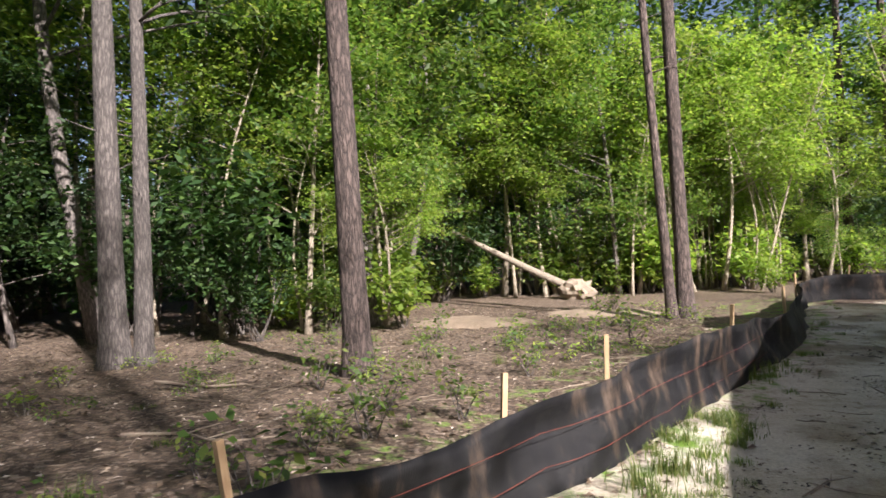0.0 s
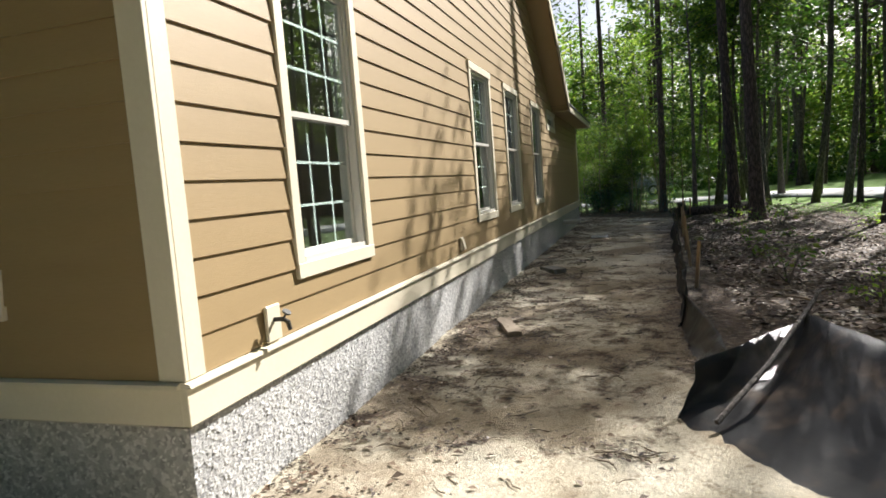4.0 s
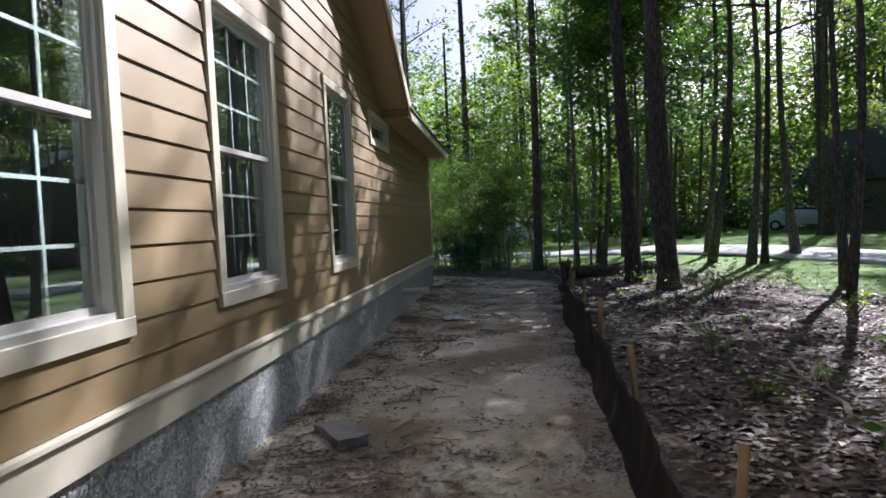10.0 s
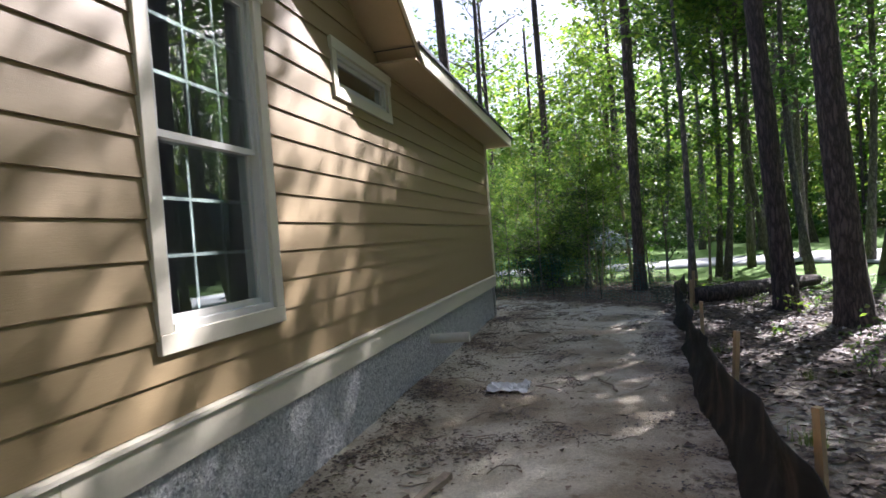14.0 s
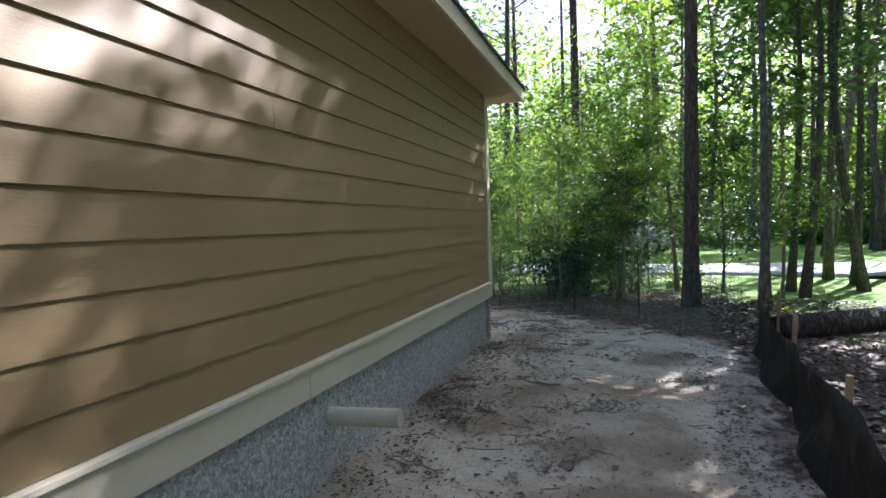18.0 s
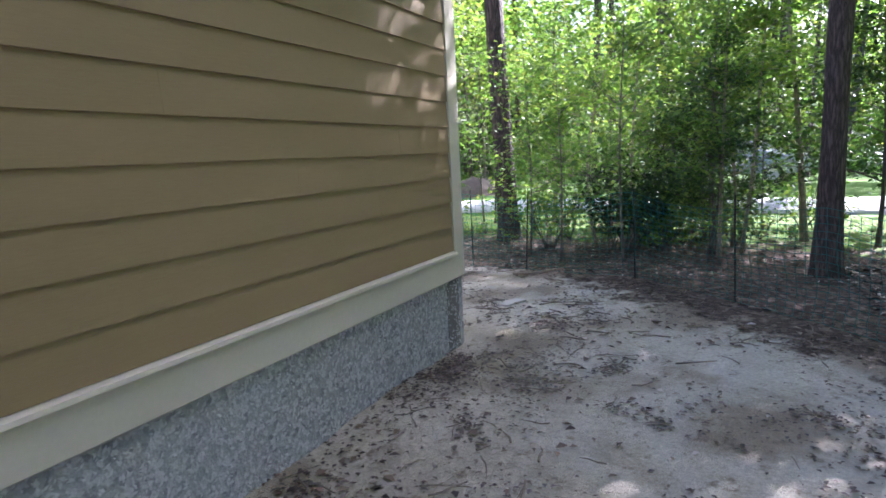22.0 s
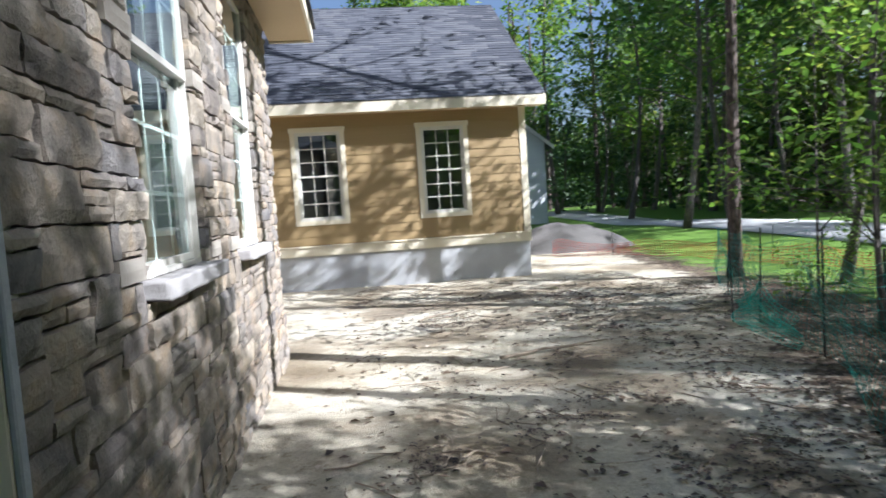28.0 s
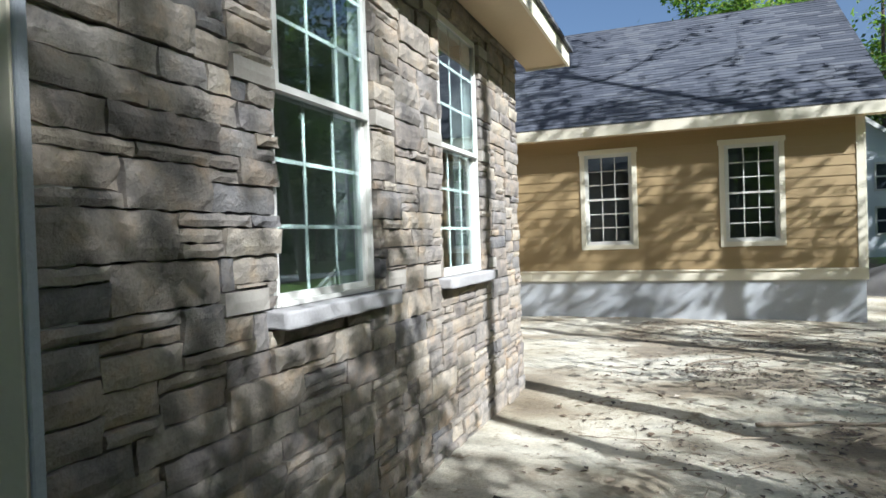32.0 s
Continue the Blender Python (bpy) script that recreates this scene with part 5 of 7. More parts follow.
def forest():
    # first of each kind stands at its own place; the rest are copies
    protos = [make_pine(s, h, r, c) for s, h, r, c in PINES]
    thin = [make_pine(31, 19, 0.11, 0.45, 700), make_pine(32, 16, 0.09, 0.4, 600)]
    grey = make_pine(41, 17, 0.27, 0.3, 1800, BARK_SHADED, "grey-barked twin-trunk tree at the wood's edge", 0.3)
    protos[0].matrix_basis = Matrix.Translation((-9.0, 5.35, -0.05)) @ Matrix.Rotation(radians(40), 4, "Z") @ Matrix.Diagonal((0.78, 0.78, 1, 1))
    protos[1].matrix_basis = Matrix.Translation((25.5, 1.75, -0.1)) @ Matrix.Rotation(radians(-4), 4, "Y") @ Matrix.Diagonal((0.62, 0.62, 1, 1))
    protos[2].matrix_basis = Matrix.Translation((-19.0, 13.0, -0.1))
    protos[3].matrix_basis = Matrix.Translation((-5.2, 12.6, -0.05)) @ Matrix.Diagonal((0.8, 0.8, 1, 1))
    thin[0].matrix_basis = Matrix.Translation((-5.45, 12.3, -0.05)) @ Matrix.Rotation(radians(-0.6), 4, "Y")
    thin[1].matrix_basis = Matrix.Translation((22.7, -9.1, -0.05))
    grey.matrix_basis = Matrix.Translation((-13.95, 5.35, -0.1)) @ Matrix.Rotation(radians(2), 4, "Y") @ Matrix.Diagonal((0.8, 0.8, 1, 1))
    place_tree(grey, -13.66, 5.70, 0.72, 140, (0, 1.2), 0.9)
    for x, y, k, s in ((23.1, -2.78, 0, 0.66), (18.7, -4.7, 3, 0.95), (17.0, -5.05, 0, 1.0), (27.2, -0.58, 1, 0.68), (27.8, 4.55, 1, 0.95), (-0.1, 27.0, 0, 1.0), (1.2, 26.0, 2, 1.0)):
        place_tree(protos[k], x, y, s * VR.uniform(0.95, 1.05), VR.uniform(0, 360), (VR.uniform(-1.2, 1.2), VR.uniform(-1.2, 1.2)), VR.uniform(0.94, 1.06))
    # pines added for the shade they cast, several of them out of view
    for x, y, k in ((0.0, -7.5, 0), (-2.6, -6.0, 3), (-5.5, -8.5, 1), (-1.0, -11, 2), (10.0, -8.8, 0), (12.8, -10.6, 1), (8.6, -11.2, 3), (25, -16.4, 2), (36, -17, 0)):
        place_tree(protos[k], x, y, VR.uniform(0.92, 1.08), VR.uniform(0, 360))
    place_tree(thin[0], 26.9, 9.2, 1.0, 30)
    place_tree(thin[0], 27.4, 5.7, 0.9, 200, (0, 1))
    # scattered pines: woods to the west and north, grove to the south and east
    def clear(x, y):
        if inside(x, y, PAD) or near_line(x, y, ROAD)[0] < 3.2:
            return False
        if -6 < x < 26 and -4.2 < y < 28:
            return False
        return True
    for _ in range(118):
        zone = VR.random()
        if zone < 0.45:
            x, y = VR.uniform(-45, 0), VR.uniform(-12, 50)
            if near_line(x, y, WEST_FENCE)[0] < 6:
                continue
        elif zone < 0.9:
            x, y = VR.uniform(8, 62), VR.uniform(-42, -7)
            if x < 24 and y > -15:
                continue
        else:
            x, y = VR.uniform(27, 60), VR.uniform(-5, 60)
        if not clear(x, y):
            continue
        proto = VR.choice(protos + thin + thin)
        how = (VR.uniform(0.8, 1.15), VR.uniform(0, 360), (VR.uniform(-2, 2), VR.uniform(-2, 2)))
        if not (33 < x < 36.5 and -15.5 < y < -8 or 26 < x < 30 and -17 < y < -14 or -2 < x < 1 and -7 < y < -4):
            place_tree(proto, x, y, *how)


forest()


def canopy(tall):
    """Hardwoods that roof the woods over, and lower ones added to dapple the side yard."""
    CR = random.Random(21)
    # shade casters added along the sun's path to the side yard
    shade = make_broadleaf(58, 11.0, 0.085, 0.66, 2500, 0.17, LEAF, BARK_SHADED, "slender flat-topped hardwood added to shade the side yard", "hardwood_tree", 18, 0.5, group="hardwoods")
    shade.matrix_basis = Matrix.Translation((14.9, -7.4, gz(14.9, -7.4) - 0.05))
    for x, y, s in ((16.6, -8.2, 1.06),):
        place_tree(shade, x, y, s, CR.uniform(0, 360), (CR.uniform(-3, 3), CR.uniform(-3, 3)))
    sparse = make_broadleaf(59, 15, 0.12, 0.52, 2600, 0.21, LEAF, BARK_SHADED, "tall thin hardwood with an open, light crown, added for dappled shade", "hardwood_tree", 18, 0.75, group="hardwoods")
    sparse.matrix_basis = Matrix.Translation((2.6, -6.9, gz(2.6, -6.9) - 0.05))
    # open crowns added, some out of view, to dapple ground and walls
    for x, y, s in ((6.6, -8.4, 1.15), (-1.6, -8.8, 1.2), (23.8, -8.0, 0.95), (26.8, -8.8, 1.0), (35.8, -8.2, 1.15), (38.6, -11.0, 1.2), (42.5, -7.0, 1.25), (27.4, 7.2, 0.62), (30.4, 6.3, 0.85), (28.0, -6.2, 0.85), (22.6, -8.7, 0.98)):
        place_tree(sparse, x, y, s, CR.uniform(0, 360), (CR.uniform(-3, 3), CR.uniform(-3, 3)))
    # added to keep direct sun off the side wall
    for x, y, s in ((25.6, -6.2, 0.78), (23.3, -6.4, 0.73), (25.7, -4.9, 0.62)):
        place_tree(tall, x, y, s, CR.uniform(0, 360))
    big = make_broadleaf(57, 20, 0.17, 0.3, 5200, 0.36, LEAF_MID, BARK_SHADED, "tall full-crowned hardwood added to thicken the woods and block light", "hardwood_tree", 26, 0.9, group="hardwoods")
    big.matrix_basis = Matrix.Translation((-17.5, 12.0, -0.1))
    # those to the south stand out of view, added to block sky and sun
    for x, y, s in ((-14.0, 15.5, 1.0), (-10.5, 20.5, 0.9), (-17.2, 7.5, 1.05), (-17.0, 1.5, 1.0), (-17.5, -4.5, 1.05), (-8.0, 23.0, 0.9), (-3.0, 27.5, 0.95), (-24, 14, 1.1), (-17, 22, 1.05), (4, 30, 1.0), (-10, 30, 1.1), (-22, -12, 1.0), (-14, -15, 1.0), (-5, -20, 1.0), (3, -22, 1.0), (-4.6, -7.8, 0.95), (1.2, -9.8, 1.0)):
        place_tree(big, x, y, s, CR.uniform(0, 360))
    # more crowns added to shade the east end of the side wall
    for x, y, s in ((26.8, -6.4, 0.56), (24.6, -4.9, 0.52), (29.0, -7.9, 0.70)):
        place_tree(big, x, y, s, CR.uniform(0, 360))
    for x, y, s in ((33, 22, 0.8), (38, 27, 0.95), (38.5, 20, 0.9), (40, 14, 0.85), (44, 19, 1.0), (43, 32, 1.0), (37, 36, 0.9)):
        settle(big, x, y, s, CR.uniform(0, 360))


def undergrowth():
    kinds = [make_broadleaf(51, 6.5, 0.06, 0.25, 4200, 0.125, LEAF, BARK_PALE, "slender young hardwood with thin pale trunk"),
             make_broadleaf(52, 8.5, 0.075, 0.35, 4600, 0.135, LEAF_SUNLIT, BARK_PALE, "tall pale-trunked hardwood sapling with sun put into its leaf colour"),
             make_broadleaf(53, 5.0, 0.05, 0.15, 3800, 0.12, LEAF_SHADED, BARK_GREY, "leafy understory tree, coloured dark for shade"),
             make_broadleaf(54, 11.0, 0.10, 0.3, 5600, 0.16, LEAF, BARK_GREY, "leafy hardwood at the edge of the woods"),
             make_broadleaf(55, 7.0, 0.05, 0.55, 1500, 0.15, LEAF_SUNLIT, BARK_PALE, "leaning bare-stemmed sapling with sparse leaves", lean=0.15)]
    starts = [(-11.5, 10.5), (-4.6, 20.6), (-16.0, 9.0), (-13.5, 13.0), (-7.2, 18.6)]
    for k, (x, y) in zip(kinds, starts):
        k.matrix_basis = Matrix.Translation((x, y, gz(x, y) - 0.05))
    thinpale = kinds[1]
    bushes = [make_bush(61, 0.9, 1.3, 1400, 0.12, LEAF, "leafy green shrub among the trees"), make_bush(62, 0.7, 0.9, 1000, 0.12, LEAF_SUNLIT, "woodland shrub, its green brightened to look sunlit"), make_bush(63, 1.1, 1.7, 1800, 0.13, LEAF_SHADED, "dark green shrub with shade put into its leaf colour")]
    for b, (x, y) in zip(bushes, ((-12.6, 10.0), (-3.2, 19.6), (-13.5, 8.5))):
        b.matrix_basis = Matrix.Translation((x, y, gz(x, y)))
    # woods behind the back yard
    edge = [(-24, -14), (-24, -4), (-20, 2), (-16.5, 7.5), (-12, 9.5), (-9.5, 12.5), (-8.2, 16), (-6, 19.5), (-3, 22), (4, 25), (12, 28), (20, 31)]
    for _ in range(300):
        i = VR.randrange(len(edge) - 1)
        t = VR.random()
        x = edge[i][0] + (edge[i + 1][0] - edge[i][0]) * t
        y = edge[i][1] + (edge[i + 1][1] - edge[i][1]) * t
        dx, dy = edge[i + 1][1] - edge[i][1], -(edge[i + 1][0] - edge[i][0])
        L = math.hypot(dx, dy)
        d = VR.random() ** 1.3 * 18
        x, y = x - dx / L * d, y - dy / L * d
        if VR.random() < 0.62:
            k = VR.choice(kinds + [kinds[3], kinds[1]])
            settle(k, x, y, VR.uniform(0.8, 1.3) * (1.25 if d > 5 else 1), VR.uniform(0, 360), (VR.uniform(-6, 6), VR.uniform(-6, 6)))
        else:
            settle(VR.choice(bushes), x, y, VR.uniform(0.8, 1.7), VR.uniform(0, 360))
    far = []
    for _ in range(75):
        a, q = VR.uniform(1.7, 3.7), VR.uniform(30, 48)
        far.append((4 + q * math.cos(a), 4 + q * math.sin(a), VR.uniform(2.2, 3.6)))
    for x, y, s in ((29.8, 5.0, 0.85), (29.9, 7.8, 0.9)):
        settle(VR.choice((kinds[1], kinds[3], kinds[4])), x, y, s, VR.uniform(0, 360), (VR.uniform(-4, 4), VR.uniform(-4, 4)))
    tall = make_broadleaf(56, 15, 0.13, 0.55, 6500, 0.2, LEAF, BARK_SHADED, "tall hardwood with a bare lower trunk and high crown", "hardwood_tree", 20, 0.6, group="hardwoods")
    tall.matrix_basis = Matrix.Translation((24.6, -10.8, -0.1))
    for x, y, s in ((17.9, -11.2, 0.9), (16, -19, 1.2), (20, -21, 1.25), (25, -19.5, 1.2), (13, -21.5, 1.2), (29, -22, 1.3), (9.5, -22.5, 1.2), (52, -6, 1.3), (55, -10, 1.35), (58, -14, 1.3), (53, -13, 1.3), (57, -3, 1.3), (33.5, -20.5, 1.1)):
        settle(tall, x, y, s, VR.uniform(0, 360))
    # next three saplings are added for shade on the stone front and yard
    settle(kinds[4], 25.8, -2.75, 1.0, 70)
    settle(kinds[0], 24.5, -4.5, 0.6, 20)
    settle(kinds[2], 25.4, -3.6, 0.7, 110)
    settle(thinpale, -3.9, 18.0, 1.4, 20)
    for _ in range(26):
        x, y = VR.uniform(23.9, 28.8), VR.uniform(-2.6, 2.2)
        if near_line(x, y, GREEN_FENCE)[0] < 0.9 or near_line(x, y, ROAD)[0] < 2.6:
            continue
        if VR.random() < 0.55:
            how = (kinds[VR.choice((0, 2, 0, 4))], x, y, VR.uniform(0.35, 0.62), VR.uniform(0, 360), (VR.uniform(-5, 5), VR.uniform(-5, 5)))
            if not (x < 28 and 1.0 < y < 4.8):
                settle(*how)
        else:
            settle(bushes[VR.choice((0, 2, 0))], x, y, VR.uniform(0.5, 0.9), VR.uniform(0, 360))
    # woods beyond the drive, to the north-east
    for _ in range(95):
        x, y = VR.uniform(30, 66), VR.uniform(14, 62)
        if near_line(x, y, ROAD)[0] < 4.5 or (x < 33.5 and y > 36) or near_line(x, y, ROAD)[1] < 0 and x < 36:
            continue
        if VR.random() < 0.6:
            settle(kinds[VR.choice((0, 2, 3, 3))], x, y, VR.uniform(1.0, 1.8), VR.uniform(0, 360))
        else:
            far.append((x, y, VR.uniform(1.6, 3.0)))
    for _ in range(30):
        x, y = VR.uniform(37, 64), VR.uniform(16, 60)
        if near_line(x, y, ROAD)[0] > 5:
            settle(tall, x, y, VR.uniform(1.0, 1.3), VR.uniform(0, 360))
    # young growth along the wood's edge, mostly in leaf colour brightened to look sunlit
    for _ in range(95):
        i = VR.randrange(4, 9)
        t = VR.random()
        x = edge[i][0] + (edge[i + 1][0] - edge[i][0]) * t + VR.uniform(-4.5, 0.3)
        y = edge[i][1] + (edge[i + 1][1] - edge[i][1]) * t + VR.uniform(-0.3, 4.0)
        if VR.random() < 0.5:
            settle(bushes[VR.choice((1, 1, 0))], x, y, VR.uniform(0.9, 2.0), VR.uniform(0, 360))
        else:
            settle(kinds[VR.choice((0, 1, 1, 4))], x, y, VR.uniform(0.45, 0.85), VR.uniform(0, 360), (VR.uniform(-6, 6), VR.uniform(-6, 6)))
    for _ in range(80):
        a, q = VR.uniform(-1.35, 0.75), VR.uniform(40, 54)
        far.append((10 + q * math.cos(a), q * math.sin(a), VR.uniform(2.4, 4.2)))
    # high canopy beyond the drive to the south, and behind the white house
    for _ in range(46):
        x, y = VR.uniform(6, 60), VR.uniform(-44, -18)
        if near_line(x, y, ROAD)[0] > 3.5 and not (36 < x < 54 and -38 < y < -18):
            settle(VR.choice((tall, tall, kinds[3])), x, y, VR.uniform(1.0, 1.45), VR.uniform(0, 360))
    for _ in range(16):
        settle(VR.choice((tall, kinds[3])), VR.uniform(20, 42), VR.uniform(50, 64), VR.uniform(1.2, 1.6), VR.uniform(0, 360))
    # western woods: their shade comes from darkened leaf colour on these trees and shrubs
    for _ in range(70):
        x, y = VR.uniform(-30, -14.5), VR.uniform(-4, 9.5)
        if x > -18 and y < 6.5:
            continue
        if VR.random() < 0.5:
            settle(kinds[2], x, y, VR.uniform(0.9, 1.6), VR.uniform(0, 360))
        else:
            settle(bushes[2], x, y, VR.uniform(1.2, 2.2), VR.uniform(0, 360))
    # east thicket beyond the netting, and the grove
    spray = make_broadleaf(64, 4.4, 0.024, 0.22, 900, 0.12, LEAF, BARK_GREY, "thin-stemmed young hardwood with open sprays of leaves", arms=14, spread=0.5)
    spray.matrix_basis = Matrix.Translation((24.3, -1.6, gz(24.3, -1.6) - 0.03))
    GR = random.Random(12)
    for x, y, k in ((24.9, 3.75, 0.95), (25.7, 4.6, 0.8)):
        place_tree(spray, x, y, k, 70 * k)
    for _ in range(42):
        x, y = GR.uniform(23.4, 29), GR.uniform(-3.2, 6.5)
        if near_line(x, y, ROAD)[0] < 2.4 or inside(x, y, PAD) or near_line(x, y, GREEN_FENCE)[0] < 0.8:
            continue
        if GR.random() < 0.62:
            how = (spray, x, y, GR.uniform(0.6, 0.95) * (1.2 if x > 26.5 else 1), GR.uniform(0, 360))
            if not (x < 28 and 1.4 < y < 4.8):
                settle(*how)
        else:
            how = (spray, x, y, GR.uniform(0.28, 0.48), GR.uniform(0, 360))
            if not (x < 25.8 and y > 0.3):
                settle(*how)
    lichened = make_broadleaf(65, 9.5, 0.13, 0.16, 5200, 0.17, LEAF_GREY, BARK_GREY, "broad grey-green cedar in the sun across the road", "cedar_tree", 24, 0.45, group="")
    lichened.matrix_basis = Matrix.Translation((43.6, 11.4, gz(43.6, 11.4) - 0.05))
    for _ in range(170):
        x, y = VR.uniform(2, 66), VR.uniform(-40, 60)
        if inside(x, y, PAD) or near_line(x, y, ROAD)[0] < 5.5 or (x < 30 and y > -9) or (x < 46 and -16 < y < 14):
            continue
        if VR.random() < 0.6:
            settle(VR.choice(kinds), x, y, VR.uniform(0.8, 1.4), VR.uniform(0, 360))
        else:
            far.append((x, y, VR.uniform(0.8, 1.6)))
    # bare pale stems along the sunlit edge of the woods
    for _ in range(46):
        t = VR.random()
        x, y = -13.2 + 11.5 * t + VR.uniform(-1.0, 1.0), 16.6 + 5.5 * t + VR.uniform(-0.4, 3.6)
        place_tree(kinds[4], x, y, VR.uniform(0.8, 1.35), VR.uniform(0, 360), (VR.uniform(-9, 9), VR.uniform(-9, 9)))
    canopy(tall)
    nr = np.random.default_rng(66)
    c = []
    for x, y, s in far:
        g = gz(x, y)
        for _ in range(16):
            a, q = nr.uniform(0, 6.28), s * 0.75 * nr.random() ** 0.5
            c.append((x + q * math.cos(a), y + q * math.sin(a), g + s * 1.25 * nr.random() * (1.1 - q / s)))
    V, F = leaf_quads(nr, c, 0.55, 46, 0.24, 0.6, 0.55)
    V[:, 2] = np.maximum(V[:, 2], -0.3)
    tagged(mesh_np("far_thickets", V, F, LEAF_MID), "leafy shrubs under the farther trees", "shrub", kind="stuff")


undergrowth()
join_far()


def far_woods():
    nr = np.random.default_rng(9)
    # sun and shade by bearing are in the leaf colour: brighter south-east, darker elsewhere
    for a0, a1, r0, r1, top, n, size, material, label in ((-1.45, 0.75, 50, 84, 21, 4300, 0.42, LEAF, "distant woods beyond the drive, in the brighter leaf colour for sun"), (0.75, 4.83, 50, 95, 17, 2600, 0.45, LEAF_SHADED, "distant woods closing the view, in leaf colour darkened for shade")):
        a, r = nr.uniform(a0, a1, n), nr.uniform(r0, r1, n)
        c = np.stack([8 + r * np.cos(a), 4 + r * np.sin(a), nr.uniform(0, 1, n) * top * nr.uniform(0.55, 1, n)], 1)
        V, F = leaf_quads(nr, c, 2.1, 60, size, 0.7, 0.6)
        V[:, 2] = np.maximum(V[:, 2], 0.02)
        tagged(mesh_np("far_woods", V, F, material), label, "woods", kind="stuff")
    bm = bmesh.new()
    rng = random.Random(10)
    for _ in range(160):
        t, q = rng.uniform(0, 6.28), rng.uniform(50, 85)
        x, y = 8 + q * math.cos(t), 4 + q * math.sin(t)
        tube(bm, [(x, y, -0.5), (x + rng.uniform(-0.4, 0.4), y, 18)], [0.22, 0.1], 6)
    tagged(obj("far_trunks", bm, BARK_PINE), "distant tree trunks", "woods", kind="stuff")


far_woods()


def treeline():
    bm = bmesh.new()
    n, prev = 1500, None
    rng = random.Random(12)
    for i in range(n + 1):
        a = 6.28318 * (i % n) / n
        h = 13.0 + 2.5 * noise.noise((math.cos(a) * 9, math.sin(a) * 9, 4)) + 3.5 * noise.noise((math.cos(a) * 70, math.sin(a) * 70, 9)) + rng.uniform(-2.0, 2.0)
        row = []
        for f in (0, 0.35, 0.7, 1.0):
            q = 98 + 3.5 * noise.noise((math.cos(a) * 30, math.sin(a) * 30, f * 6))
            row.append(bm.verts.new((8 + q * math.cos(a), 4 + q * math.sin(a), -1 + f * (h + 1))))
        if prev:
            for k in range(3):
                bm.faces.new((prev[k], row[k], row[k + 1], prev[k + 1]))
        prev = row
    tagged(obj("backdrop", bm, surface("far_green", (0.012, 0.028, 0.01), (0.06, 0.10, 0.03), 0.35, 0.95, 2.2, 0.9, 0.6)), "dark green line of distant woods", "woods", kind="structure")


treeline()


# ---- litter, sticks and weeds ----
def scatter_leaves(name, label, n, where, seed, size=(0.014, 0.042), material=None):
    nr = np.random.default_rng(seed)
    P = np.array([where(nr) for _ in range(n)])
    z = np.array([gz(x, y) for x, y in P])
    a = nr.uniform(0, 6.28, n)
    s = nr.uniform(size[0], size[1], n)
    tilt = nr.normal(0, 0.35, n)
    V = np.zeros((n, 4, 3))
    for k, (l, w, h) in enumerate(((-1, 0, 0.0), (0, 0.55, 0.28), (1, 0, 0.1), (0, -0.55, 0.28))):
        V[:, k, 0] = P[:, 0] + s * (l * np.cos(a) - w * np.sin(a))
        V[:, k, 1] = P[:, 1] + s * (l * np.sin(a) + w * np.cos(a))
        V[:, k, 2] = z + 0.006 + s * (h + np.maximum(0, tilt * w + 0.25 * tilt * l))
    tagged(mesh_np(name, V.reshape(-1, 3), np.arange(n * 4).reshape(-1, 4), material or LITTERM), label, "leaf litter", kind="stuff")


def litter_col(m, nt, n, l, b):
    g = nt.nodes.new("ShaderNodeNewGeometry")
    r = ramp(nt, g.outputs["Random Per Island"], [(0.0, (0.035, 0.024, 0.016)), (0.4, (0.10, 0.065, 0.038)), (0.75, (0.20, 0.14, 0.09)), (0.9, (0.34, 0.27, 0.19)), (1.0, (0.62, 0.54, 0.44))])
    l.new(r.outputs[0], b.inputs["Base Color"])
    b.inputs["Roughness"].default_value = 0.7


LITTER2 = mat("fallen_leaf", litter_col)
scatter_leaves("leaf_litter", "dry brown leaves on the ground under the pines", 34000, lambda r: (r.uniform(-1, 24), -2.95 - abs(r.normal(0, 2.6))), 1, (0.018, 0.055), LITTER2)
scatter_leaves("leaf_litter", "dry leaves and straw under the back woods", 20000, lambda r: (r.uniform(-18, -4.6), r.uniform(-3, 15)), 2, material=LITTER2)
scatter_leaves("leaf_litter", "dry leaves under the trees by the netting", 10000, lambda r: (r.uniform(22.6, 30), r.uniform(-4, 9)), 3, material=LITTER2)
scatter_leaves("leaf_litter", "scattered leaves and bark bits on the sand", 1500, lambda r: (r.uniform(-3, 22), -0.1 - abs(r.normal(0, 0.9))), 4, (0.012, 0.04), LITTER2)
scatter_leaves("leaf_litter", "bark bits and leaves on the front yard sand", 1800, lambda r: (r.uniform(19.9, 25.5), r.uniform(-2.5, 11)), 5, (0.012, 0.045), LITTER2)
scatter_leaves("leaf_litter", "bark bits on the back yard sand", 700, lambda r: (r.uniform(-5, -0.2), r.uniform(-3, 14)), 6, (0.012, 0.04), LITTER2)


def clumps(seed, n, zone, sd):
    """Picks points in drifts: n centres in a zone, each with a lengthwise spread."""
    r = random.Random(seed)
    cs = [(*zone(r), r.uniform(0, 3.14), r.uniform(0.5, 1.3)) for _ in range(n)]
    def where(nr):
        x, y, a, s = cs[nr.integers(len(cs))]
        u, v = nr.normal(0, sd * s), nr.normal(0, sd * 0.4 * s)
        return x + u * math.cos(a) - v * math.sin(a), y + u * math.sin(a) + v * math.cos(a)
    return where


